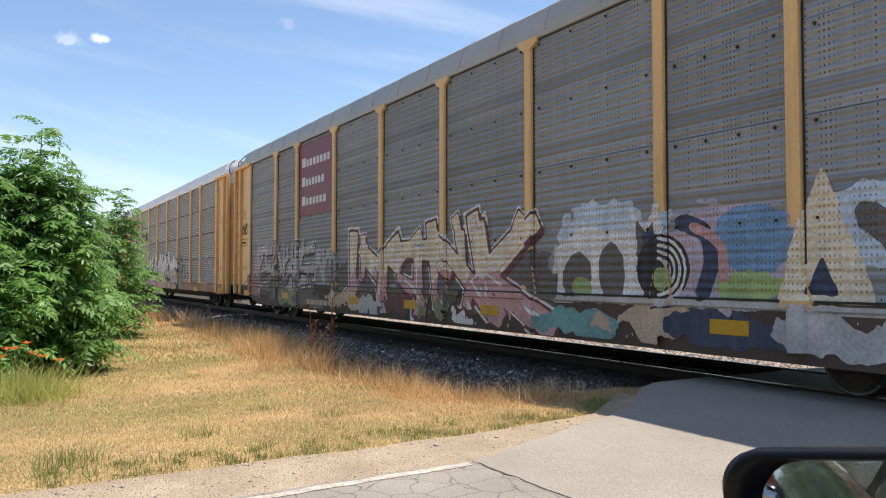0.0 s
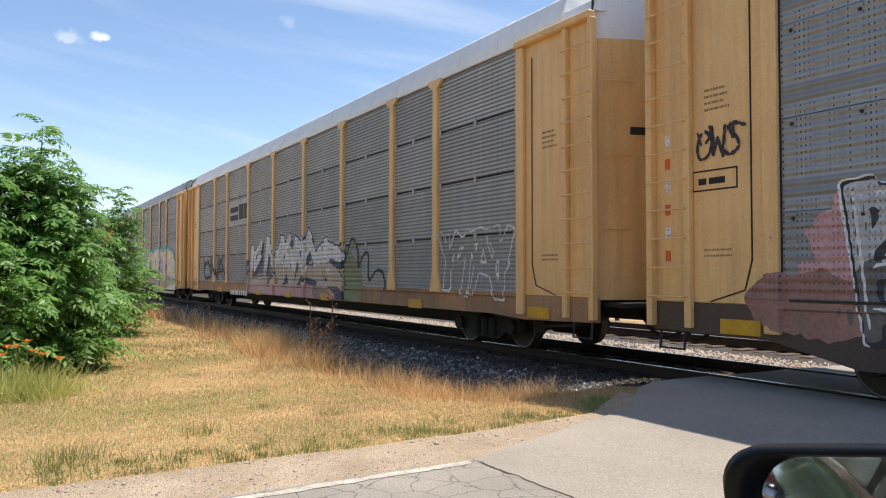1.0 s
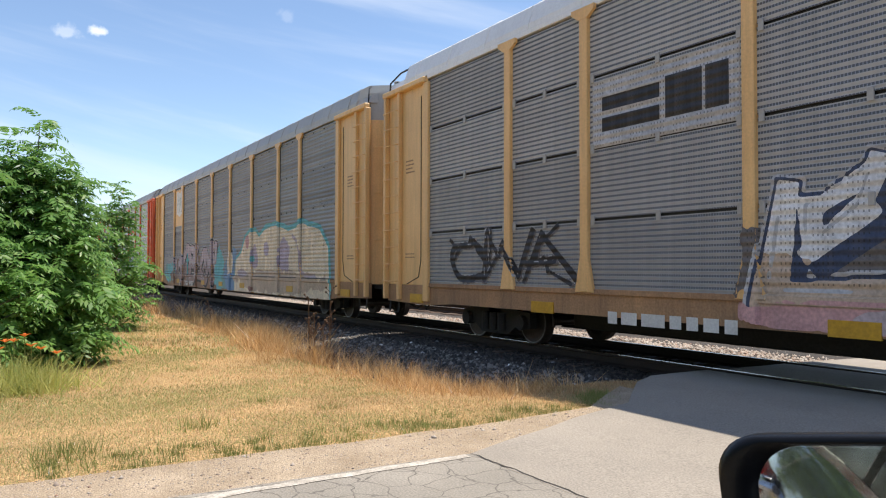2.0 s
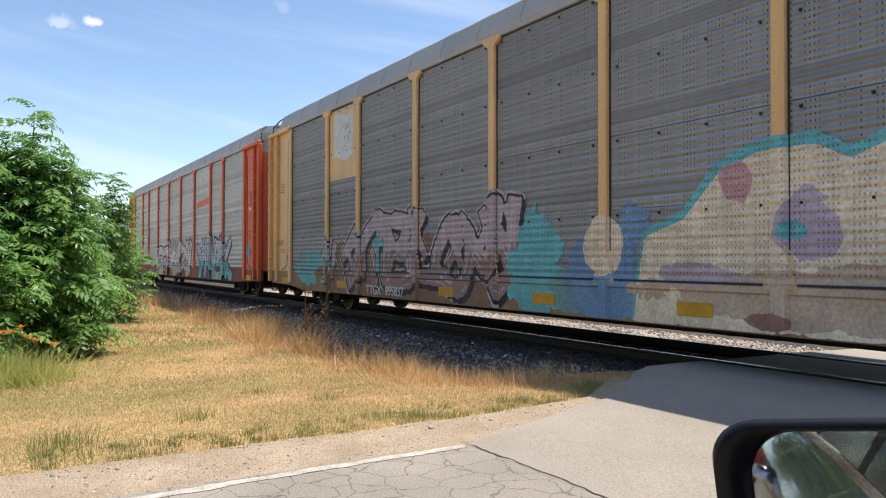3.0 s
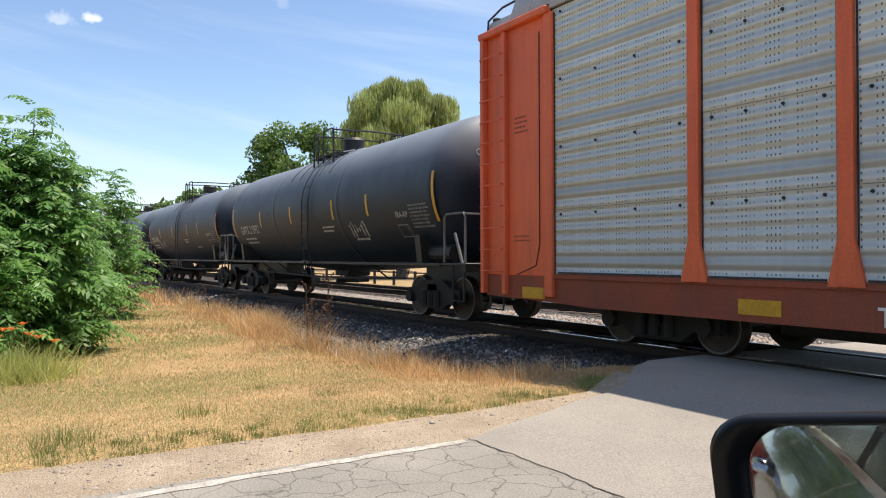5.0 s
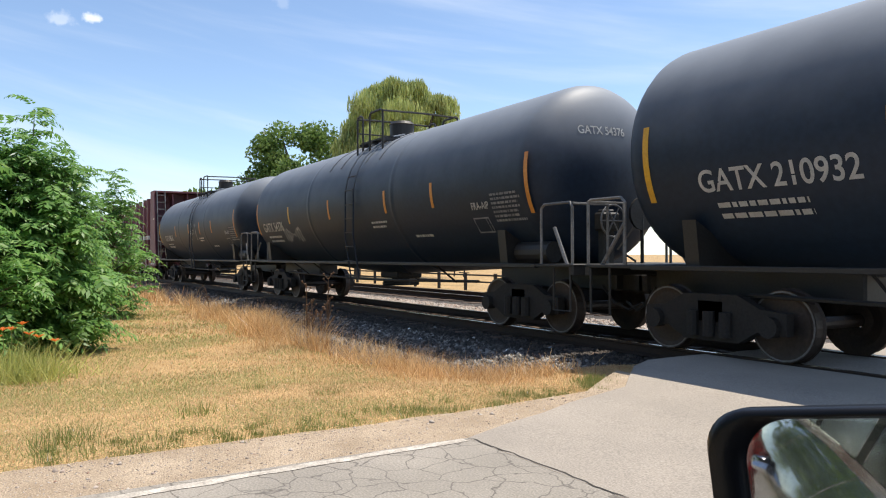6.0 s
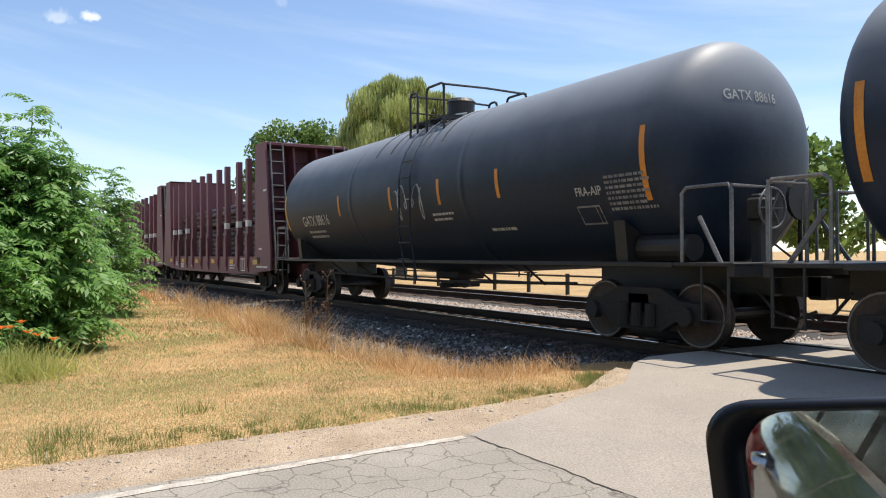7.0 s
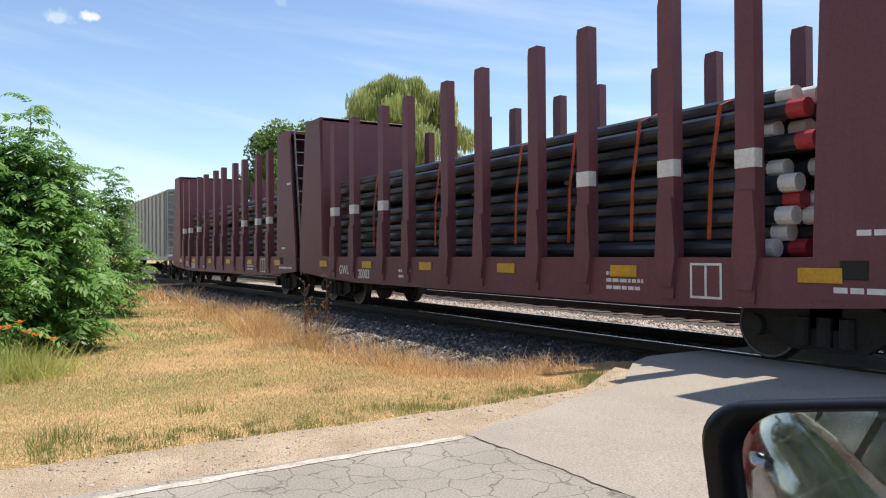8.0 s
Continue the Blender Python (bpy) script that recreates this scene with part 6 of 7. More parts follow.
for _i, (_x, _y, _h, _s) in enumerate(((-7, -24, 9, 5), (2.0, -27, 11, 6), (9, -22, 9, 5), (-14, -17, 9, 5), (-21, -11, 8, 5), (-12, -30, 12, 7), (-28, -20, 11, 7), (-10.5, -21, 10, 5.5), (-6.5, -34, 12, 6))):
    build_tree("broadleaf_tree", _x, _y, _h, _s, 50 + _i, "dark green tree beside the road behind", "leaf_dark", count=4000, size=0.6)


# ---- painted lettering, panels and signs on the autoracks ----
def paint(name, c, d=None):
    """Spray paint on punched sheet: chalky, patchy, the columns of holes still open."""
    m = M[name] = mat(name, c, d or tuple(v * 0.74 for v in c), 0.65, big=2.2, fine=24, speck=0.2, bump=0.0, streak=0.22, dirt=(0.22, 0.2, 0.19))
    n, l = m.node_tree.nodes, m.node_tree.links
    p = n["Principled BSDF"]
    tc = n.new("ShaderNodeTexCoord")
    sep = n.new("ShaderNodeSeparateXYZ")
    l.new(tc.outputs["Object"], sep.inputs[0])

    def mn(op, a, b=0.0):
        k = n.new("ShaderNodeMath")
        k.operation = op
        for i, v in enumerate((a, b)):
            if isinstance(v, (int, float)):
                k.inputs[i].default_value = v
            else:
                l.new(v, k.inputs[i])
        return k.outputs[0]

    x, z = sep.outputs["X"], sep.outputs["Z"]
    cx = mn("ABSOLUTE", mn("SUBTRACT", mn("FRACT", mn("DIVIDE", x, 0.055)), 0.5))
    cz = mn("ABSOLUTE", mn("SUBTRACT", mn("FRACT", mn("DIVIDE", z, 0.075)), 0.5))
    dots = mn("MULTIPLY", mn("LESS_THAN", cx, 0.16), mn("LESS_THAN", cz, 0.17))
    group = mn("LESS_THAN", mn("FRACT", mn("DIVIDE", x, 0.385)), 0.72)
    sheet = mn("MULTIPLY", group, mn("GREATER_THAN", z, 1.12))
    hole = mn("MULTIPLY", mn("MULTIPLY", dots, sheet), 0.6)
    mx = n.new("ShaderNodeMix")
    mx.data_type = "RGBA"
    l.new(hole, mx.inputs["Factor"])
    l.new(p.inputs["Base Color"].links[0].from_socket, mx.inputs["A"])
    mx.inputs["B"].default_value = (0.015, 0.015, 0.015, 1)
    l.new(mx.outputs["Result"], p.inputs["Base Color"])
    wave = mn("SINE", mn("MULTIPLY", z, 2 * math.pi / 0.115))
    b = n.new("ShaderNodeBump")
    b.inputs["Strength"].default_value = 0.55
    b.inputs["Distance"].default_value = 0.024
    l.new(mn("MULTIPLY", wave, mn("GREATER_THAN", z, 1.04)), b.inputs["Height"])
    l.new(b.outputs["Normal"], p.inputs["Normal"])


for _n, _c in (("spray_white", (0.86, 0.85, 0.84)), ("spray_black", (0.03, 0.03, 0.035)), ("spray_silver", (0.56, 0.56, 0.57)), ("spray_pink", (0.66, 0.38, 0.38)), ("spray_mauve", (0.58, 0.48, 0.52)), ("spray_brown", (0.30, 0.17, 0.11)),
               ("spray_teal", (0.17, 0.55, 0.60)), ("spray_blue", (0.20, 0.36, 0.58)), ("spray_cream", (0.93, 0.80, 0.60)), ("spray_navy", (0.05, 0.07, 0.13)), ("spray_olive", (0.28, 0.30, 0.16)), ("spray_rust", (0.38, 0.20, 0.16)), ("spray_tan", (0.62, 0.48, 0.36)), ("spray_sea", (0.20, 0.42, 0.42)), ("spray_green", (0.42, 0.55, 0.22)), ("spray_smoke", (0.17, 0.15, 0.14)), ("spray_umber", (0.36, 0.25, 0.23)), ("spray_sky", (0.62, 0.72, 0.82)), ("spray_maroon", (0.16, 0.06, 0.07)), ("spray_lilac", (0.58, 0.48, 0.58))):
    paint(_n, _c)

def side_y(x, z):
    """Where the painted skin of an autorack's near side lies."""
    for p in POSTS:
        if abs(x - p) < 0.09:
            return -HALF - 0.072
        if z < 1.5 and abs(x - p) < 0.09 + 0.11 * (1 - (z - 0.98) / 0.5) and z > 0.98:
            return -HALF - 0.062
    if EDGE - 0.11 < abs(x) < EDGE + 0.11:
        return -HALF - 0.072
    if 0.94 < z < 1.04 and abs(x) < EDGE:
        return -HALF - 0.037
    return -HALF - 0.003


COATS = [0]
SILL_LOW = {rack_a.name: 0.36, rack_b.name: 0.64, rack_c.name: 0.48, rack_d.name: 0.54}


# bare letter-like skeletons in a unit box; True marks a rounded stroke
SHAPES = {
    "stem": [(False, [(0.45, 0), (0.55, 1)])],
    "hook": [(False, [(0.05, 0.62), (0.3, 0.98), (0.5, 0.75), (0.45, 0.3), (0.3, 0.0)])],
    "arch": [(True, [(0.1, 0), (0.06, 0.6), (0.3, 0.97), (0.7, 0.97), (0.94, 0.6), (0.9, 0)])],
    "ring": [(True, [(0.5, 1), (0.1, 0.8), (0.06, 0.3), (0.45, 0.02), (0.9, 0.25), (0.92, 0.75), (0.5, 1)])],
    "double": [(False, [(0.12, 0), (0.12, 1)]), (True, [(0.12, 0.96), (0.7, 0.98), (0.82, 0.74), (0.6, 0.54), (0.2, 0.52)]), (True, [(0.5, 0.52), (0.92, 0.42), (0.88, 0.1), (0.12, 0.03)])],
    "fork": [(False, [(0.15, 0), (0.18, 1)]), (False, [(0.88, 1.02), (0.26, 0.5), (0.95, -0.05)])],
    "bend": [(True, [(0.95, 0.84), (0.5, 1.0), (0.1, 0.78), (0.5, 0.52), (0.92, 0.25), (0.5, 0.0), (0.04, 0.14)])],
    "crook": [(False, [(0.0, 1.02), (0.5, 0.52), (0.98, 1.02)]), (False, [(0.5, 0.52), (0.42, 0.0)])],
    "bar": [(False, [(-0.02, 0.95), (1.02, 0.95)]), (False, [(0.52, 0.95), (0.45, 0.0)])],
    "slash": [(False, [(0.12, 0), (0.14, 1), (0.86, 0.02), (0.9, 1.02)])],
    "foot": [(False, [(0.15, 1), (0.15, 0.06), (0.95, 0.08)])],
    "peak": [(False, [(0.0, 0), (0.5, 1.06), (1.0, 0)]), (False, [(0.25, 0.36), (0.75, 0.36)])],
    "comb": [(False, [(0.12, 0), (0.12, 1)]), (False, [(0.12, 0.94), (0.95, 0.98)]), (False, [(0.12, 0.5), (0.8, 0.52)]), (False, [(0.12, 0.06), (0.98, 0.02)])],
    "waves": [(False, [(0.0, 1.0), (0.2, 0.05), (0.48, 0.7), (0.75, 0.05), (1.0, 1.02)])],
    "horn": [(True, [(0.0, 0.55), (0.35, 0.3), (0.6, 0.85), (0.72, 1.12)]), (False, [(0.72, 1.12), (0.86, 0.4), (0.98, 1.08), (0.9, 0.2), (0.55, -0.05)])],
}


def lay_paint(car, xs, zs, idx, mats, lift):
    """Turns a grid of paint numbers into a skin over the wagon's side, borders smoothed."""
    nx, nz = len(xs), len(zs)
    big = np.full((nz + 1, nx + 1), -1)
    big[1:-1, 1:-1] = idx
    flat = big[:-1, 1:-1] != big[1:, 1:-1]
    up = big[1:-1, :-1] != big[1:-1, 1:]
    pos = np.stack(np.meshgrid(xs, zs), -1)
    for _ in range(4):
        acc, cnt = np.zeros_like(pos), np.zeros((nz, nx, 1))
        f, g = flat[..., None], up[..., None]
        acc[:, :-1] += pos[:, 1:] * f
        cnt[:, :-1] += f
        acc[:, 1:] += pos[:, :-1] * f
        cnt[:, 1:] += f
        acc[:-1] += pos[1:] * g
        cnt[:-1] += g
        acc[1:] += pos[:-1] * g
        cnt[1:] += g
        pos = np.where(cnt > 0, 0.4 * pos + 0.6 * acc / np.maximum(cnt, 1), pos)
    jj, ii = np.nonzero(idx >= 0)
    ids, verts, faces, slots = {}, [], [], []

    def corner(i, j):
        if (i, j) not in ids:
            ids[(i, j)] = len(verts)
            x, z = pos[j, i]
            verts.append((x, side_y(xs[i], zs[j]) - lift, z))
        return ids[(i, j)]

    for j, i in zip(jj, ii):
        faces.append((corner(i, j), corner(i + 1, j), corner(i + 1, j + 1), corner(i, j + 1)))
        slots.append(int(idx[j, i]))
    me = bpy.data.meshes.new("graffiti")
    me.from_pydata(verts, [], faces)
    for m in mats:
        me.materials.append(M[m])
    me.polygons.foreach_set("material_index", slots)
    me.update()
    return mesh_part("graffiti", me, car, "weathered spray-painted wild lettering")


def noise_grid(gx, gz, seed):
    return np.array([[noise.noise(Vector((a * 1.7, b * 2.3, seed))) + 0.5 * noise.noise(Vector((a * 6, b * 6, seed + 3))) + 0.3 * noise.noise(Vector((a * 17, b * 17, seed + 5))) for a in gx[0]] for b in gz[:, 0]])


def rounded_way(q):
    q = [q[0]] + q + [q[-1]]
    way = []
    for p0, p1, p2, p3 in zip(q[:-3], q[1:-2], q[2:-1], q[3:]):
        for k in range(5):
            t = k / 5
            way.append(0.5 * (2 * p1 + (p2 - p0) * t + (2 * p0 - 5 * p1 + 4 * p2 - p3) * t * t + (3 * p1 - p0 - 3 * p2 + p3) * t ** 3))
    return way + [q[-1]]


def segment_distance(gx, gz, segs, ox=0.0, oz=0.0):
    d = np.full(gx.shape, 9.0)
    for (ax, az), (bx, bz), wide, hard in segs:
        px, pz = gx - ax - ox, gz - az - oz
        vx, vz = bx - ax, bz - az
        ln = math.hypot(vx, vz) + 1e-6
        s = (px * vx + pz * vz) / ln
        across = np.abs(px * vz - pz * vx) / ln
        past = np.maximum(np.maximum(-s, s - ln), 0)
        # square ends on straight strokes, which widen along their way
        e = np.maximum(across, past) if hard else np.hypot(across, past)
        d = np.minimum(d, e / (wide * (0.8 + 0.4 * np.clip(s / ln, 0, 1))))
    return d


def graffiti(car, x0, x1, z0, z1, word, fill, fill2, line, glow, seed, thick=0.13, cloud=None, cell=0.022, inner="", thrown=0.45, outline=False):
    """Spray-painted wild lettering: fill in two tones, outline, a thrown shadow and a halo."""
    rnd = random.Random(seed)
    COATS[0] += 1
    lift = 0.003 + 0.0015 * (COATS[0] % 6)
    segs = []
    w, h = (x1 - x0) / len(word), z1 - z0
    for i, key in enumerate(word):
        left = x0 + w * (i - 0.04)
        wide, tall = w * rnd.uniform(1.05, 1.3), h * rnd.uniform(0.85, 1.1)
        low, lean = z0 + h * rnd.uniform(-0.06, 0.08), rnd.uniform(-0.1, 0.16) * w
        for bent, pts in SHAPES[key]:
            q = [Vector((left + (a + rnd.uniform(-0.13, 0.13)) * wide + lean * b, low + (b + rnd.uniform(-0.09, 0.09)) * tall)) for a, b in pts]
            if bent:
                q = rounded_way(q)
            fat = rnd.uniform(0.9, 1.15)
            segs.extend(((a.x, a.y), (b.x, b.y), fat, not bent) for a, b in zip(q[:-1], q[1:]))
        # spikes and tails that tie the shapes into one wild tangle
        for top in (True, rnd.random() < 0.5):
            a, b = left + rnd.uniform(0.1, 0.9) * wide, low + rnd.uniform(0.35, 0.65) * tall
            c, f = a + rnd.uniform(-0.45, 0.55) * wide, low + (rnd.uniform(0.95, 1.16) if top else rnd.uniform(-0.08, 0.1)) * tall
            m = ((a + c) / 2 + rnd.uniform(-0.2, 0.2) * wide, (b + f) / 2)
            segs.append(((a, b), m, 0.75, True))
            segs.append((m, (c, f), 0.6, True))
    pad = thick * 2.2
    xs = np.arange(x0 - pad - 0.1, x1 + pad + 0.3, cell)
    zs = np.arange(max(SILL_LOW[car.name] + 0.015, z0 - pad), z1 + h * 0.12 + pad, cell)
    gx, gz = np.meshgrid((xs[:-1] + xs[1:]) / 2, (zs[:-1] + zs[1:]) / 2)
    rough = noise_grid(gx, gz, seed)
    d = segment_distance(gx, gz, segs) + 0.008 * rough
    sh = segment_distance(gx, gz, segs, thick * thrown, -thick * thrown)
    mats = [fill, fill2, line, glow] + ([cloud] if cloud else [])
    idx = np.full(gx.shape, -1)
    if cloud:
        mid = (gz - z0 - 0.34 * h) / (h * 0.5)
        ends = np.minimum(gx - xs[0], xs[-1] - gx)
        idx[(rough * 0.9 - mid ** 2 + 0.55 > 0) & (ends > 0.12 + 0.3 * rough)] = 4
    if outline:
        idx[(d < thick) & (d > thick * 0.72)] = 0
    else:
        idx[d < thick * 1.34 + 0.015 * rough] = 3
        idx[sh < thick] = 2
        idx[d < thick * 1.12] = 2
        idx[d < thick * 0.9] = 0
        idx[(d < thick * 0.9) & (gz < z0 + h * 0.45 + 0.25 * rough)] = 1
        if inner:
            # inner lines that follow the letters' edges
            mats.append(inner)
            idx[(d < thick * 0.52) & (d > thick * 0.40) & (rough > -0.25)] = len(mats) - 1
        lit = segment_distance(gx, gz, segs, -thick * 0.3, thick * 0.3)
        idx[(d < thick * 0.8) & (lit < thick * 0.13) & (rough > -0.1)] = 3
    return lay_paint(car, xs, zs, idx, mats, lift)


def mural(car, x0, x1, z0, z1, layers, seed, cell=0.024):
    """Abstract painted fields, later ones over earlier ones: blobs, polygons, strokes and rings, with sprayed edges."""
    COATS[0] += 1
    lift = 0.003 + 0.0015 * (COATS[0] % 6)
    xs, zs = np.arange(x0, x1, cell), np.arange(max(SILL_LOW[car.name] + 0.015, z0), z1, cell)
    gx, gz = np.meshgrid((xs[:-1] + xs[1:]) / 2, (zs[:-1] + zs[1:]) / 2)
    rough = noise_grid(gx, gz, seed)
    idx = np.full(gx.shape, -1)
    mats = []
    for kind, material, args in layers:
        if material not in mats:
            mats.append(material)
        k = mats.index(material)
        if kind == "blob":
            cx, cz, rx, rz, fuzz = args
            idx[((gx - cx) / rx) ** 2 + ((gz - cz) / rz) ** 2 + 1.9 * fuzz * rough < 1] = k
        elif kind == "poly":
            wx, wz = gx + 0.03 * rough, gz + 0.03 * rough
            inside = np.zeros(gx.shape, bool)
            for (ax, az), (bx, bz) in zip(args, args[1:] + args[:1]):
                if az != bz:
                    inside ^= ((az > wz) != (bz > wz)) & (wx < (bx - ax) * (wz - az) / (bz - az) + ax)
            idx[inside] = k
        elif kind == "ring":
            cx, cz, r, t, a0, a1 = args
            ang = np.degrees(np.arctan2(gz - cz, gx - cx))
            idx[(np.abs(np.hypot(gx - cx, gz - cz) - r) < t) & (ang > a0) & (ang < a1)] = k
        else:
            q = rounded_way([Vector(p) for p in args[1:]])
            segs = [((a.x, a.y), (b.x, b.y), 1.0, False) for a, b in zip(q[:-1], q[1:])]
            idx[segment_distance(gx, gz, segs) < args[0] + 0.02 * rough] = k
    return lay_paint(car, xs, zs, idx, mats, lift)


def panel_gaps(car):
    """The dark open joints beside the posts and under the screens of the near side."""
    bm = bmesh.new()
    edges = [-EDGE, *POSTS, EDGE]
    for a, b in zip(edges[:-1], edges[1:]):
        for x in (a + 0.1, b - 0.115):
            box(bm, x, x + 0.016, -HALF - 0.016, -HALF, 1.0, 5.1)
        box(bm, a + 0.22, b - 0.22, -HALF - 0.048, -HALF - 0.03, 1.035, 1.06)
    part("panel_joint", bm, "black_steel", car)["kind"] = "stuff"


def flat_panel(car, name, x0, x1, z0, z1, material, lift=0.006, label=""):
    bm = bmesh.new()
    box(bm, x0, x1, -HALF - lift, -HALF + 0.001, z0, z1, 0.002)
    return part(name, bm, material, car, label)


def word_bars(car, x0, x1, z, h, widths, material, y):
    """A line of lettering as plain bars."""
    bm = bmesh.new()
    x = x0
    total = sum(widths) + 0.25 * (len(widths) - 1)
    k = (x1 - x0) / total
    for w in widths:
        box(bm, x, x + w * k, y - 0.003, y, z, z + h * (1.3 if w == widths[0] else 1.0))
        x += (w + 0.25) * k
    part("word_bar", bm, material, car)["kind"] = "stuff"


def build_paint():
    # first wagon: maroon sign with three lines, four tags
    flat_panel(rack_a, "sign_panel", -6.92, -4.32, 3.02, 5.1, "sign_maroon", label="maroon painted sign panel with pale lines")
    for i, (n, end) in enumerate(((8, -4.6), (7, -5.0), (7, -4.85))):
        word_bars(rack_a, -6.7, end, 4.42 - i * 0.55, 0.2, [0.9] + [0.62 if k % 3 else 0.45 for k in range(n - 1)], "white_paint", -HALF - 0.006)
    mural(rack_a, -12.3, -5.2, 0.45, 2.5, [("blob", "spray_pink", (-11.0, 1.5, 0.7, 0.6, 0.6)), ("blob", "spray_rust", (-11.4, 1.0, 0.7, 0.4, 0.4)), ("blob", "spray_smoke", (-8.6, 1.15, 2.4, 0.6, 0.4)), ("blob", "spray_mauve", (-7.4, 1.3, 1.2, 0.5, 0.5))], 77)
    for x0, x1, z0, z1 in ((-13.0, -12.32, 2.6, 2.62), (-13.0, -12.32, 2.36, 2.38), (-13.0, -12.98, 2.38, 2.6), (-12.34, -12.32, 2.38, 2.6)):
        bm = bmesh.new()
        box(bm, x0, x1, -HALF - 0.004, -HALF + 0.001, z0, z1)
        part("stencil_frame", bm, "under_steel", rack_a)
    bars(rack_a, -12.9, -12.4, -HALF - 0.001, 2.44, 1, 0.1, 0.08, "under_steel", 63)
    graffiti(rack_a, -10.9, -5.7, 0.85, 2.1, ("comb", "peak", "waves", "comb"), "spray_silver", "spray_smoke", "spray_black", "spray_white", 3, 0.12, inner="spray_smoke")
    graffiti(rack_a, -5.6, -4.3, 1.2, 2.05, ("slash", "arch"), "spray_silver", "spray_silver", "spray_smoke", "spray_silver", 4, 0.08)
    graffiti(rack_a, -4.0, 4.2, 0.78, 2.05, ("stem", "crook", "bar", "slash", "fork"), "spray_cream", "spray_pink", "spray_maroon", "spray_white", 5, 0.2, "spray_smoke", inner="spray_mauve")
    mural(rack_a, -11.2, 11.4, 0.42, 0.98, [("blob", m, (x, z, rx, 0.22, 0.9)) for m, x, z, rx in (
        ("spray_olive", -7.6, 0.66, 1.4), ("spray_smoke", -5.9, 0.62, 1.1), ("spray_tan", -3.4, 0.7, 1.3), ("spray_silver", -1.9, 0.6, 0.8), ("spray_maroon", -0.4, 0.7, 0.9), ("spray_olive", 0.9, 0.66, 0.8), ("spray_white", 2.2, 0.62, 0.7),
        ("spray_pink", 3.3, 0.7, 0.8), ("spray_sea", 5.6, 0.6, 1.0), ("spray_tan", 6.9, 0.7, 0.9), ("spray_navy", 8.1, 0.66, 1.0), ("spray_silver", 9.6, 0.7, 0.9))], 71)
    # rounded pale arches, a striped eye, a blue field and a tall cream wedge
    mural(rack_a, 4.3, 11.7, 0.45, 2.6, [
        ("blob", "spray_sky", (6.1, 1.75, 1.25, 0.72, 0.35)), ("blob", "spray_lilac", (8.0, 1.55, 1.2, 0.62, 0.4)), ("blob", "spray_blue", (8.45, 1.7, 0.55, 0.42, 0.35)), ("blob", "spray_green", (8.4, 1.2, 0.45, 0.22, 0.5)),
        ("poly", "spray_white", [(4.7, 1.05), (4.85, 1.75), (5.5, 2.05), (6.5, 1.9), (6.8, 1.05)]), ("blob", "spray_smoke", (5.35, 1.3, 0.33, 0.36, 0.2)), ("blob", "spray_green", (5.45, 1.15, 0.24, 0.16, 0.3)), ("blob", "spray_smoke", (6.1, 1.38, 0.26, 0.42, 0.2)),
        ("poly", "spray_white", [(6.45, 2.3), (6.75, 2.0), (7.05, 2.36), (7.12, 1.7), (6.6, 1.6)]), ("poly", "spray_smoke", [(6.58, 2.12), (6.76, 1.92), (6.98, 2.14), (7.0, 1.6), (6.6, 1.6)]),
        ("poly", "spray_navy", [(6.7, 1.9), (7.0, 1.95), (7.05, 1.05), (6.72, 1.0)]), ("blob", "spray_black", (7.05, 1.42, 0.46, 0.44, 0.0)),
        *[("ring", "spray_white", (7.02, 1.4, 0.16 + 0.085 * k, 0.022, -90, 90)) for k in range(4)], ("blob", "spray_green", (7.08, 1.28, 0.12, 0.16, 0.2)),
        ("stroke", "spray_navy", (0.1, (7.35, 2.02), (7.75, 1.85), (7.85, 1.5), (7.72, 1.15))), ("stroke", "spray_pink", (0.06, (7.55, 1.95), (7.98, 1.7), (8.02, 1.3))),
        ("poly", "spray_silver", [(4.4, 1.02), (11.4, 1.02), (11.4, 0.92), (4.4, 0.92)]), ("poly", "spray_navy", [(7.0, 0.92), (7.9, 0.92), (8.5, 0.5), (7.8, 0.5)]),
        ("blob", "spray_sky", (10.1, 1.85, 0.9, 0.45, 0.35)), ("blob", "spray_lilac", (10.9, 1.5, 0.6, 0.5, 0.3)),
        ("poly", "spray_cream", [(8.75, 1.05), (9.05, 1.9), (9.28, 2.5), (9.55, 1.9), (9.9, 1.05)]), ("poly", "spray_navy", [(9.1, 1.12), (9.28, 1.55), (9.5, 1.12)]),
        ("stroke", "spray_smoke", (0.13, (9.75, 1.98), (10.05, 1.7), (10.2, 1.3), (10.3, 1.0))), ("stroke", "spray_black", (0.1, (10.7, 2.1), (11.1, 1.7), (10.9, 1.2)))], 72)
    bars(rack_a, -6.3, -3.6, -HALF - 0.013, 0.52, 1, 0.2, 0.13, "spray_tan", 61)
    # second wagon: ribbed screens with pale letters
    flat_panel(rack_b, "logo_panel", -6.9, -4.35, 3.08, 4.05, "spray_silver", 0.008, "pale panel with dark plain shapes")
    for k, (a, b) in enumerate(((-6.7, -5.6), (-5.5, -4.9), (-4.85, -4.5))):
        for r in range(2 if k == 0 else 1):
            flat_panel(rack_b, "logo_shape", a, b, 3.3 + 0.3 * r, (3.5 if k == 0 else 3.85) + 0.3 * r, "spray_black", 0.012)
    graffiti(rack_b, -4.0, 4.0, 0.98, 2.15, ("foot", "slash", "waves", "peak", "bend"), "spray_white", "spray_tan", "spray_navy", "spray_silver", 13, 0.19, "spray_smoke", thrown=0.8)
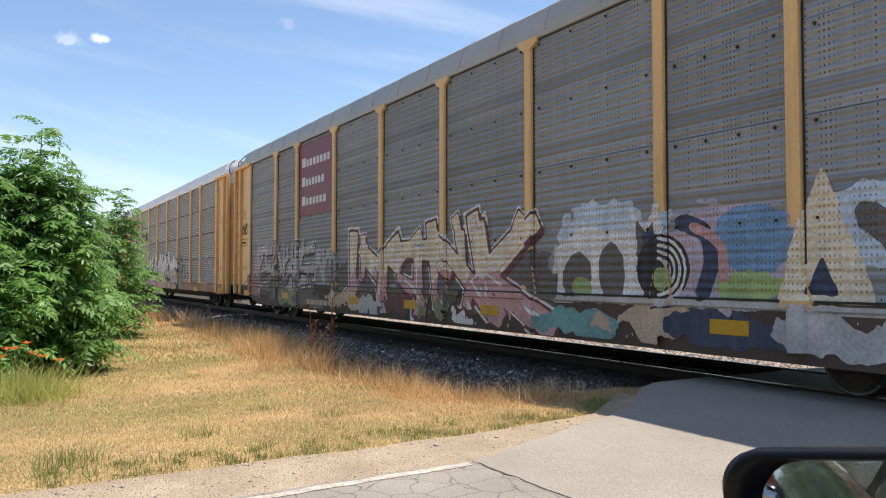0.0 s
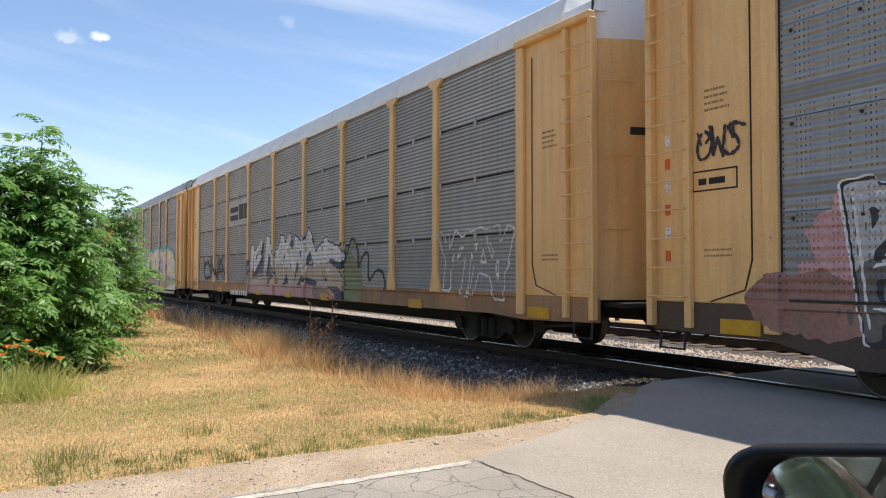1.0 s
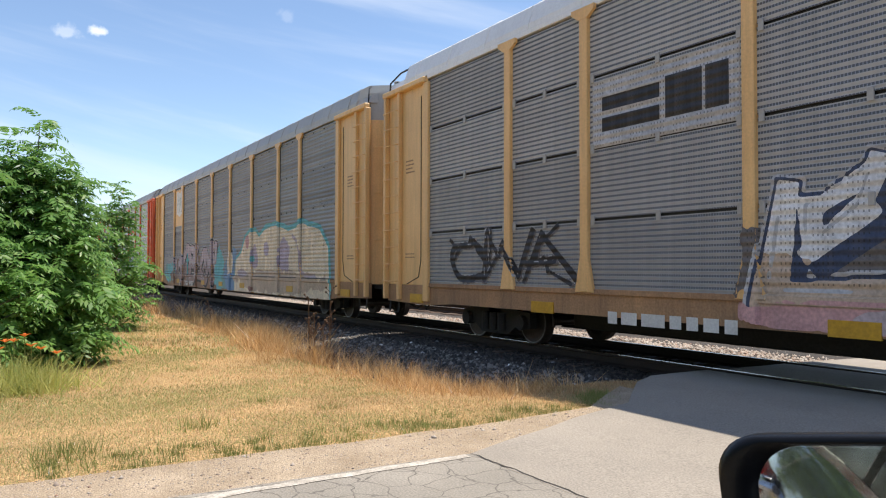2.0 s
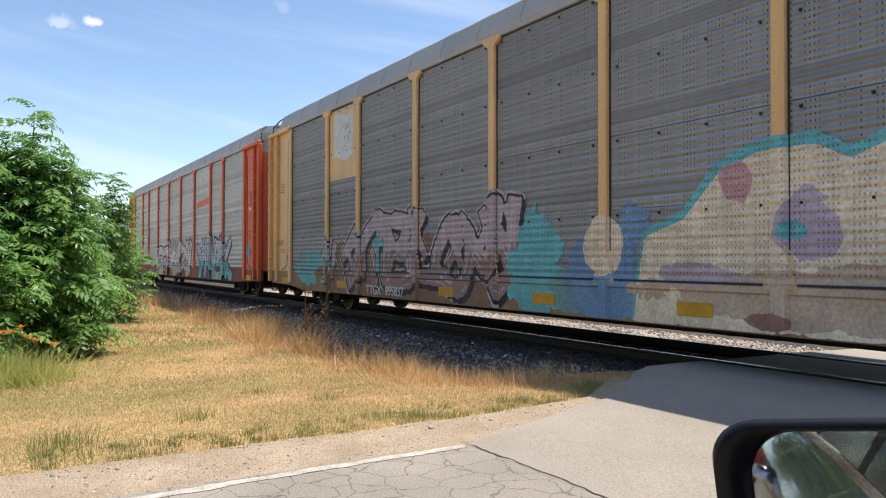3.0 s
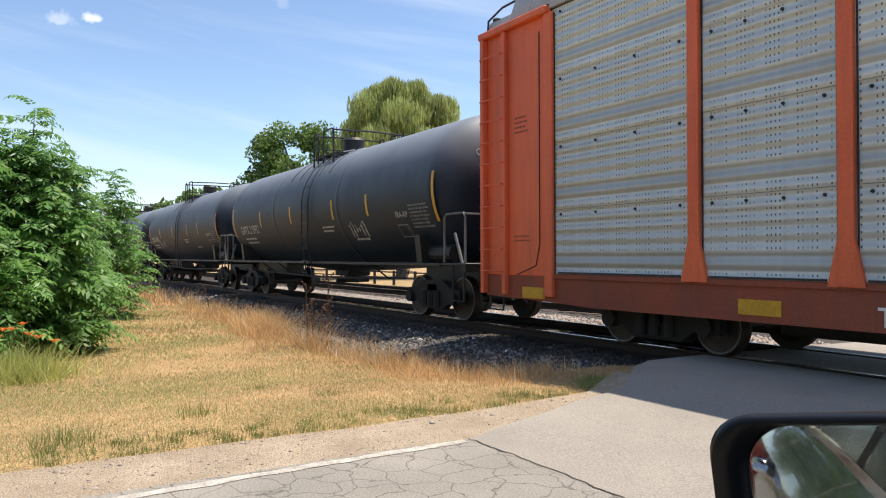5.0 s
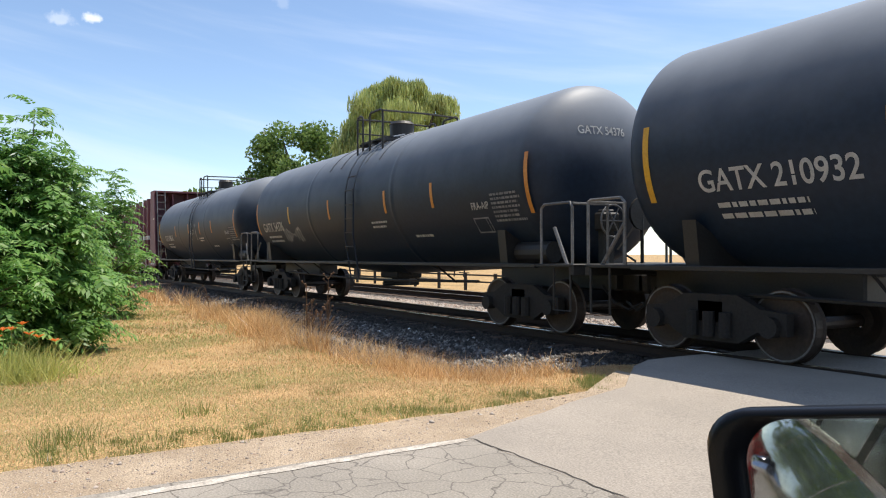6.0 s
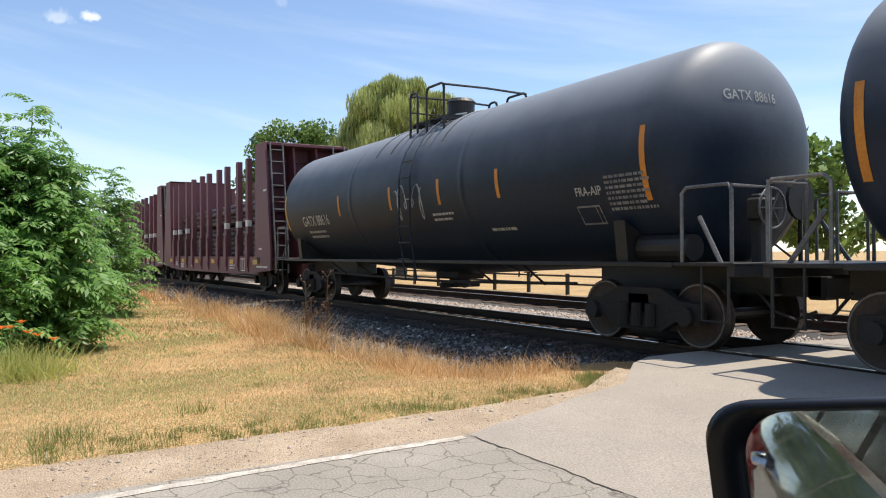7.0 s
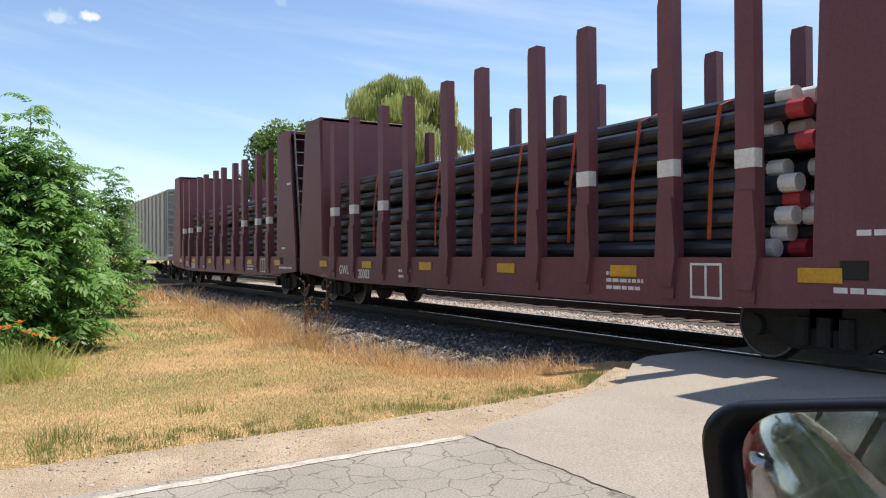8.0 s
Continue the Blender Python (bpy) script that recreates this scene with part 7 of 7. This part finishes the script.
    mural(rack_b, -4.4, 4.9, 0.66, 1.02, [("blob", "spray_pink", (0.0, 0.84, 4.4, 0.3, 0.25)), ("blob", "spray_umber", (2.6, 0.8, 0.6, 0.2, 0.3)), ("poly", "spray_navy", [(3.1, 1.02), (4.0, 1.02), (4.7, 0.67), (4.0, 0.67)]), ("blob", "spray_mauve", (-2.6, 0.8, 0.4, 0.12, 0.3))], 73)
    mural(rack_b, 4.1, 7.2, 0.66, 2.5, [("blob", "spray_olive", (4.9, 1.1, 0.55, 0.9, 0.5)), ("stroke", "spray_black", (0.035, (4.0, 1.95), (4.3, 2.1), (4.45, 1.8), (4.8, 2.2), (5.15, 1.9), (5.2, 1.5), (5.45, 1.75), (5.75, 1.8), (5.8, 1.2), (6.2, 1.4), (6.55, 1.35), (6.7, 0.95))), ("stroke", "spray_rust", (0.05, (6.3, 0.98), (6.9, 0.72))), ("stroke", "spray_rust", (0.05, (6.85, 0.98), (6.4, 0.72)))], 74)
    graffiti(rack_b, -11.0, -7.5, 1.1, 1.9, ("ring", "waves", "peak"), "spray_black", "spray_black", "spray_smoke", "spray_silver", 15, 0.05)
    graffiti(rack_b, 9.2, 11.6, 1.1, 2.05, ("crook", "bar", "peak", "crook"), "spray_white", "spray_white", "spray_silver", "spray_silver", 16, 0.12, outline=True)
    bars(rack_b, -6.6, -4.4, -HALF - 0.001, 0.55, 1, 0.2, 0.17, "white_paint", 31)
    # third wagon: flag, mauve letters over brown, cream and teal letters
    flat_panel(rack_c, "flag_panel", -8.9, -7.16, 3.35, 5.12, "rack_yellow", 0.008, "yellow panel with a weathered white flag")
    bm = bmesh.new()
    o = []
    for i in range(13):
        o.append((-8.62 + 1.2 * i / 12, 4.98 + 0.06 * math.sin(i * 0.6)))
    for i in range(12, -1, -1):
        o.append((-8.62 + 1.2 * i / 12, 3.86 + 0.06 * math.sin(i * 0.6 + 0.4)))
    prism(bm, o, -HALF - 0.013, -HALF - 0.004)
    flag = part("flag", bm, "white_paint", rack_c, "white painted flag with peeling cracks")
    bm = bmesh.new()
    rnd = random.Random(2)
    for _ in range(9):
        x, z = rnd.uniform(-8.5, -7.6), rnd.uniform(4.05, 4.7)
        for _ in range(3):
            x2, z2 = min(-7.46, max(-8.58, x + rnd.uniform(-0.3, 0.3))), min(4.9, max(3.95, z + rnd.uniform(-0.18, 0.18)))
            tube(bm, (x, -HALF - 0.0135, z), (x2, -HALF - 0.0135, z2), 0.005, 4)
            x, z = x2, z2
    part("crack", bm, "spray_sea", flag)
    flat_panel(rack_c, "warning_plate", -13.0, -12.55, 1.75, 1.92, "yellow_paint", 0.006)
    mural(rack_c, -11.6, -0.4, 0.45, 1.8, [("blob", "spray_teal", (-10.4, 1.05, 1.0, 0.42, 0.6)), ("blob", "spray_sea", (-10.9, 1.3, 0.3, 0.25, 0.5)), ("blob", "spray_teal", (-9.1, 1.1, 0.7, 0.55, 0.5)), ("blob", "spray_brown", (-5.2, 0.85, 4.6, 0.5, 0.35))], 75)
    graffiti(rack_c, -9.3, -8.1, 0.9, 1.7, ("hook", "slash"), "spray_mauve", "spray_umber", "spray_black", "spray_silver", 21, 0.11)
    graffiti(rack_c, -8.0, -0.9, 0.85, 2.15, ("hook", "arch", "double", "foot", "ring", "horn"), "spray_mauve", "spray_umber", "spray_black", "spray_silver", 22, 0.185, "spray_brown", inner="spray_lilac")
    mural(rack_c, -1.0, 11.7, 0.45, 2.85, [
        ("blob", "spray_teal", (-0.2, 1.15, 0.75, 0.85, 0.5)), ("blob", "spray_sea", (0.9, 0.9, 0.8, 0.4, 0.5)), ("blob", "spray_blue", (1.3, 1.1, 0.75, 0.75, 0.4)), ("blob", "spray_blue", (1.95, 1.85, 0.28, 0.28, 0.5)), ("blob", "spray_cream", (1.35, 1.55, 0.42, 0.45, 0.2)),
        ("poly", "spray_teal", [(1.9, 0.5), (2.1, 1.7), (2.8, 1.95), (3.3, 2.5), (3.9, 2.7), (4.6, 2.72), (5.0, 2.5), (5.7, 2.75), (6.8, 2.82), (8.0, 2.6), (9.2, 2.75), (10.6, 2.5), (11.3, 1.9), (11.4, 0.5)]),
        ("poly", "spray_cream", [(1.95, 0.5), (2.15, 1.62), (2.85, 1.85), (3.38, 2.38), (3.9, 2.56), (4.6, 2.58), (5.0, 2.36), (5.7, 2.6), (6.8, 2.68), (8.0, 2.45), (9.2, 2.6), (10.5, 2.38), (11.15, 1.85), (11.25, 0.5)]),
        ("blob", "spray_lilac", (4.5, 1.7, 0.35, 0.42, 0.4)), ("blob", "spray_teal", (4.35, 1.65, 0.16, 0.1, 0.4)), ("blob", "spray_pink", (3.6, 2.2, 0.25, 0.3, 0.6)), ("blob", "spray_lilac", (5.75, 1.95, 0.3, 0.25, 0.4)), ("blob", "spray_tan", (6.5, 0.9, 4.4, 0.36, 0.3)), ("blob", "spray_mauve", (3.1, 1.15, 0.7, 0.14, 0.6)), ("blob", "spray_lilac", (7.6, 1.7, 0.5, 0.5, 0.4)), ("blob", "spray_rust", (4.0, 0.62, 0.3, 0.1, 0.5)), ("stroke", "spray_mauve", (0.05, (8.3, 2.3), (9.0, 1.9), (9.2, 1.2), (10.2, 1.1)))], 76)
    bm = bmesh.new()
    box(bm, -6.06, -5.94, -HALF - 0.028, -HALF - 0.004, 1.06, 2.0)
    box(bm, -6.28, -5.72, -HALF - 0.024, -HALF - 0.004, 1.62, 1.76)
    part("painted_cross", bm, "spray_teal", rack_c, "turquoise painted cross")
    lettering("TTGX", 0.21, "white_paint", rack_c, Matrix.Translation((-6.6, -HALF - 0.024, 0.54)), 1.0, "reporting_mark")
    lettering("995837", 0.21, "white_paint", rack_c, Matrix.Translation((-5.62, -HALF - 0.024, 0.54)), 1.0, "wagon_mark")
    # fourth wagon: red bar, silver and turquoise letters
    bm = bmesh.new()
    prism(bm, [(4.45, 3.5), (6.7, 3.62), (6.95, 3.9), (4.7, 3.78)], -HALF - 0.008, -HALF + 0.002)
    part("logo_shape", bm, "rack_red", rack_d, "slanted red painted bar")
    graffiti(rack_d, -4.4, 3.1, 0.7, 1.88, ("double", "arch", "peak", "bend", "ring", "horn"), "spray_white", "spray_silver", "spray_black", "spray_smoke", 41, 0.185, cell=0.02, inner="spray_smoke")
    graffiti(rack_d, -0.6, 0.6, 1.8, 2.25, ("waves", "hook", "slash"), "spray_silver", "spray_silver", "spray_smoke", "spray_smoke", 44, 0.05, cell=0.02)
    graffiti(rack_d, 3.2, 4.0, 1.15, 1.65, ("waves", "slash", "ring"), "spray_smoke", "spray_smoke", "spray_silver", "spray_silver", 43, 0.03, outline=True)
    graffiti(rack_d, 4.7, 10.0, 0.7, 1.95, ("crook", "peak", "double", "fork"), "spray_sky", "spray_teal", "spray_black", "spray_navy", 42, 0.18, cell=0.02, inner="spray_sea")
    lettering("TTOX", 0.2, "white_paint", rack_d, Matrix.Translation((-6.75, -HALF - 0.02, 0.6)), 0.95, "reporting_mark")
    lettering("953", 0.2, "white_paint", rack_d, Matrix.Translation((-5.72, -HALF - 0.02, 0.6)), 0.95, "wagon_mark")
    # boxed stencil, sticker and scrawls on the red end
    for name, box_at, m in (("stencil_frame", (12.08, 12.62, 3.59, 3.615), "sill_red"), ("stencil_frame", (12.08, 12.62, 3.19, 3.215), "sill_red"), ("stencil_frame", (12.08, 12.105, 3.215, 3.59), "sill_red"), ("stencil_frame", (12.595, 12.62, 3.215, 3.59), "sill_red"), ("sticker", (12.31, 12.54, 3.0, 3.13), "spray_white")):
        bm = bmesh.new()
        box(bm, box_at[0], box_at[1], -HALF - 0.005, -HALF + 0.001, box_at[2], box_at[3])
        part(name, bm, m, rack_d)
    for z, rows, wide in ((2.68, 3, 0.2), (2.02, 4, 0.3)):
        bars(rack_d, 12.3, 12.3 + wide, -HALF - 0.001, z, rows, 0.085, 0.035, "sill_red", 62)
    bm = bmesh.new()
    prism(bm, [(12.02, 1.86), (12.16, 1.9), (12.3, 1.8), (12.42, 1.62), (12.38, 1.45), (12.26, 1.28), (12.16, 1.36), (12.06, 1.55)], -HALF - 0.005, -HALF + 0.001)
    part("paint_patch", bm, "spray_teal", rack_d, "turquoise spray-painted patch")
    # scrawls on the yellow end of the first wagon, and red and white marker tape
    graffiti(rack_a, -12.95, -12.3, 2.75, 3.1, ("ring", "waves", "bend"), "spray_black", "spray_black", "rack_yellow", "rack_yellow", 51, 0.018, cell=0.016)
    for rack in (rack_a, rack_c, rack_d):
        panel_gaps(rack)
    for k in range(6):
        flat_panel(rack_a, "marker_tape", -13.45, -13.36, 1.5 + k * 0.3, 1.64 + k * 0.3, "spray_white" if k % 2 else "strap_orange", 0.006)


build_paint()


# ---- the car that carries the camera ----
M["car_paint"] = mat("car_paint", (0.09, 0.094, 0.10), (0.08, 0.084, 0.09), 0.2, metal=0.7, big=0.3, fine=200, bump=0.0, speck=0.05)
M["car_paint"].node_tree.nodes["Principled BSDF"].inputs["Coat Weight"].default_value = 1.0
M["car_paint"].node_tree.nodes["Principled BSDF"].inputs["Coat Roughness"].default_value = 0.03
M["car_black"] = mat("car_black", (0.006, 0.006, 0.007), (0.004, 0.004, 0.005), 0.35, big=2, fine=300, bump=0.06, speck=0.1)
M["chrome"] = mat("chrome", (0.85, 0.85, 0.86), (0.8, 0.8, 0.82), 0.12, metal=1.0, big=3, bump=0.0, speck=0.02)
M["mirror_glass"] = mat("mirror_glass", (0.80, 0.82, 0.83), (0.79, 0.81, 0.82), 0.14, metal=1.0, big=1, bump=0.0, speck=0.0)
_p = M["mirror_glass"].node_tree.nodes["Principled BSDF"]
_p.inputs["Roughness"].links and M["mirror_glass"].node_tree.links.remove(_p.inputs["Roughness"].links[0])
_p.inputs["Roughness"].default_value = 0.02
M["tail_red"] = mat("tail_red", (0.65, 0.02, 0.035), (0.5, 0.015, 0.03), 0.2, big=3, bump=0.0)
M["tinted_glass"] = mat("tinted_glass", (0.012, 0.015, 0.014), (0.01, 0.012, 0.012), 0.13, big=1, bump=0.0, speck=0.0)
M["tyre"] = mat("tyre", (0.025, 0.025, 0.025), (0.018, 0.018, 0.018), 0.85, big=4)

M["car_black"].node_tree.nodes["Principled BSDF"].inputs["Specular IOR Level"].default_value = 0.25
MIRROR_N = Vector((0.316, -0.947, 0.059)).normalized()
MIRROR_AT = Vector((-0.594, 0.712, 1.134))


def rounded(w, h, r, x, y, seg=7):
    pts = []
    for cx, cy, a0 in ((x + w - r, y + h - r, 0), (x + r, y + h - r, 90), (x + r, y + r, 180), (x + w - r, y + r, 270)):
        for i in range(seg + 1):
            a = radians(a0 + 90 * i / seg)
            pts.append((cx + r * math.cos(a), cy + r * math.sin(a)))
    return pts


def build_car():
    car = new("car")
    tagged(car, "grey car waiting on the road, black door mirror", "car")
    base = road_z(-1.0)

    def flank(y):
        """How far out the left side stands, along the car."""
        t = max(0.0, -2.6 - y)
        return -0.45 - 0.035 * smooth(-0.9, -2.3, y) + 1.3 * t * t + 0.26 * smooth(0.0, 0.62, y)

    # left side below the belt: a curved skin with thickness
    prof = [(0.10, 0.24), (0.03, 0.34), (0.0, 0.55), (-0.025, 0.72), (-0.02, 0.82), (0.03, 0.91), (0.12, 0.975), (0.19, 1.01)]
    def skin(name, y0, y1, n, material):
        bm = bmesh.new()
        rows = []
        for i in range(n + 1):
            y = y0 + (y1 - y0) * i / n
            rows.append([bm.verts.new((flank(y) + dx, y, base + z)) for dx, z in prof] + [bm.verts.new((flank(y) + 0.24, y, base + 1.01)), bm.verts.new((flank(y) + 0.24, y, base + 0.24))])
        for a, b in zip(rows[:-1], rows[1:]):
            for k in range(len(a) - 1):
                bm.faces.new((a[k], a[k + 1], b[k + 1], b[k]))
        return part(name, bm, material, car, smooth=True)
    skin("front_door", 0.66, -0.545, 8, "car_paint")
    skin("rear_door", -0.553, -1.60, 8, "car_paint")
    skin("rear_wing", -1.608, -2.95, 14, "car_paint")
    skin("front_wing", 2.1, 0.668, 8, "car_paint")
    # belt trim, glass, pillars
    bm = bmesh.new()
    pts = [(y, flank(y) + 0.18) for y in np.linspace(0.5, -2.4, 20)]
    for (ya, xa), (yb, xb) in zip(pts[:-1], pts[1:]):
        v = [bm.verts.new(c) for c in ((xa, ya, base + 1.0), (xb, yb, base + 1.0), (xb + 0.006, yb, base + 1.035), (xa + 0.006, ya, base + 1.035))]
        bm.faces.new(v)
    bmesh.ops.solidify(bm, geom=bm.faces[:], thickness=0.012)
    part("belt_trim", bm, "chrome", car, "chrome belt trim")
    def pane(name, y0, y1, material, lo=1.035, hi=1.55):
        bm = bmesh.new()
        n = 6
        rows = []
        for i in range(n + 1):
            y = y0 + (y1 - y0) * i / n
            rows.append((bm.verts.new((flank(y) + 0.19, y, base + lo)), bm.verts.new((flank(y) + 0.19 + 0.26 * (hi - lo) / 0.545, y, base + hi))))
        for a, b in zip(rows[:-1], rows[1:]):
            bm.faces.new((a[0], a[1], b[1], b[0]))
        bmesh.ops.solidify(bm, geom=bm.faces[:], thickness=0.006)
        return part(name, bm, material, car)
    pane("front_window", -0.08, -0.552, "tinted_glass")
    pane("rear_window", -0.68, -1.5, "tinted_glass")
    pane("quarter_window", -1.62, -2.2, "tinted_glass")
    pane("centre_pillar", -0.56, -0.675, "car_black")
    pane("rear_pillar", -1.505, -1.615, "car_black")
    pane("tail_pillar", -2.205, -2.6, "car_paint")
    # handles
    for y in (-0.40, -1.42):
        bm = bmesh.new()
        x = flank(y) - 0.006
        rod(bm, [(x + 0.02, y + 0.1, base + 0.89), (x - 0.02, y + 0.07, base + 0.895), (x - 0.02, y - 0.07, base + 0.895), (x + 0.02, y - 0.1, base + 0.89)], 0.016, 8)
        part("door_handle", bm, "chrome", car, "chrome door handle")
        bm = bmesh.new()
        bmesh.ops.create_uvsphere(bm, u_segments=12, v_segments=8, radius=1, matrix=Matrix.Translation((x + 0.022, y, base + 0.89)) @ Matrix.Diagonal((0.012, 0.08, 0.03, 1)))
        part("handle_cup", bm, "car_black", car)
    # tail lamp wrapping the rear corner
    bm = bmesh.new()
    rows = []
    for i in range(8):
        y = -1.75 - 1.05 * i / 7
        rows.append([bm.verts.new((flank(y) - 0.045, y, base + 0.58)), bm.verts.new((flank(y) - 0.05, y, base + 0.76)), bm.verts.new((flank(y) - 0.012, y, base + 0.93))])
    for a, b in zip(rows[:-1], rows[1:]):
        bm.faces.new((a[0], a[1], b[1], b[0]))
        bm.faces.new((a[1], a[2], b[2], b[1]))
    bmesh.ops.solidify(bm, geom=bm.faces[:], thickness=0.02)
    part("tail_lamp", bm, "tail_red", car, "red tail lamp lens")
    # far side, floor, roof, bonnet, rear
    bm = bmesh.new()
    box(bm, 1.42, 1.55, -2.9, 2.1, base + 0.3, base + 0.95, 0.05)
    part("right_side", bm, "car_paint", car)
    bm = bmesh.new()
    box(bm, -0.1, 1.42, -2.9, 2.1, base + 0.25, base + 0.33)
    part("floor_pan", bm, "car_black", car)
    bm = bmesh.new()
    box(bm, 0.0, 1.34, -2.35, 0.02, base + 1.60, base + 1.66, 0.025)
    part("roof_panel", bm, "car_paint", car)
    def glass(name, corners, material="tinted_glass"):
        bm = bmesh.new()
        bm.faces.new([bm.verts.new(c) for c in corners])
        bmesh.ops.solidify(bm, geom=bm.faces[:], thickness=0.008)
        part(name, bm, material, car)
    glass("windscreen", ((0.02, 0.86, base + 0.95), (1.36, 0.86, base + 0.95), (1.28, 0.03, base + 1.61), (0.06, 0.03, base + 1.61)))
    glass("rear_screen", ((0.0, -2.9, base + 1.0), (1.36, -2.9, base + 1.0), (1.28, -2.36, base + 1.61), (0.06, -2.36, base + 1.61)))
    glass("right_window", ((1.46, 0.6, base + 0.96), (1.46, -2.5, base + 0.96), (1.33, -2.3, base + 1.60), (1.33, 0.0, base + 1.60)))
    for a, b in (((-0.02, 0.84, base + 0.95), (0.03, 0.02, base + 1.61)), ((1.40, 0.84, base + 0.95), (1.31, 0.02, base + 1.61))):
        bm = bmesh.new()
        tube(bm, a, b, 0.035, 8)
        part("front_pillar", bm, "car_paint", car)
    bm = bmesh.new()
    box(bm, -0.10, 1.42, 0.84, 2.2, base + 0.86, base + 0.95, 0.04)
    part("bonnet", bm, "car_paint", car)
    bm = bmesh.new()
    box(bm, 0.1, 1.42, -2.98, -2.86, base + 0.3, base + 0.98, 0.04)
    part("tailgate", bm, "car_paint", car)
    for y in (-2.05, 1.28):
        for x, s in ((-0.27, 1), (1.38, -1)):
            bm = bmesh.new()
            m = Matrix.Translation((x, y, base + 0.33)) @ Matrix.Rotation(radians(90), 4, "Y")
            bmesh.ops.create_cone(bm, cap_ends=True, segments=30, radius1=0.33, radius2=0.33, depth=0.2, matrix=m)
            wheel = part("wheel", bm, "tyre", car)
            bm = bmesh.new()
            bmesh.ops.create_cone(bm, cap_ends=True, segments=24, radius1=0.21, radius2=0.19, depth=0.215, matrix=m)
            part("rim", bm, "chrome", wheel)
    # door mirror: a rounded shell open towards the driver, with a recessed glass
    n = MIRROR_N
    r = Vector((-n.y, n.x, 0)).normalized()
    u = n.cross(r).normalized()
    if u.z < 0:
        u = -u
    c8, s8 = math.cos(radians(8.5)), math.sin(radians(8.5))
    r, u = r * c8 + u * s8, u * c8 - r * s8

    def at(a, b, c):
        return MIRROR_AT + r * a + u * b + n * c
    W, H = 0.255, 0.175
    loops = [(0.024, 0.062, -0.010), (0.020, 0.058, 0.006), (0.006, 0.050, 0.012), (0.0, 0.045, 0.0), (0.0, 0.045, -0.03), (0.012, 0.045, -0.065), (0.04, 0.045, -0.095), (0.075, 0.04, -0.11)]
    bm = bmesh.new()
    rings = []
    for inset, rad, c in loops:
        more = 0.018 if inset in (0.024, 0.020) else 0.0
        o = rounded(W - 2 * inset - more, H - 2 * inset + more * 0.62, max(0.012, rad - inset * 0.4), inset + more, -H + inset)
        rings.append([bm.verts.new(at(a, b, c)) for a, b in o])
    for a, b in zip(rings[:-1], rings[1:]):
        for i in range(len(a)):
            j = (i + 1) % len(a)
            bm.faces.new((a[i], a[j], b[j], b[i]))
    bm.faces.new(rings[-1])
    housing = part("mirror_housing", bm, "car_black", car, "glossy black mirror housing", smooth=True)
    bm = bmesh.new()
    inset = 0.022
    o = rounded(W - 2 * inset - 0.016, H - 2 * inset + 0.011, 0.05, inset + 0.016, -H + inset)
    bm.faces.new([bm.verts.new(at(a, b, -0.004 - 0.009 * a)) for a, b in o])
    bmesh.ops.solidify(bm, geom=bm.faces[:], thickness=0.004)
    part("mirror_glass", bm, "mirror_glass", housing, "silvered mirror glass")
    bm = bmesh.new()
    tube(bm, at(W - 0.03, -H + 0.03, -0.05), Vector((flank(0.62) + 0.06, 0.66, base + 0.95)), 0.03, 10)
    part("mirror_arm", bm, "car_black", car)


build_car()


# ---- what moves ----
def motions():
    for ob, x in MOVING:
        walk(ob, [(t, pose(x + d, TRACK_Y, 0)) for t, d in RUN])


motions()
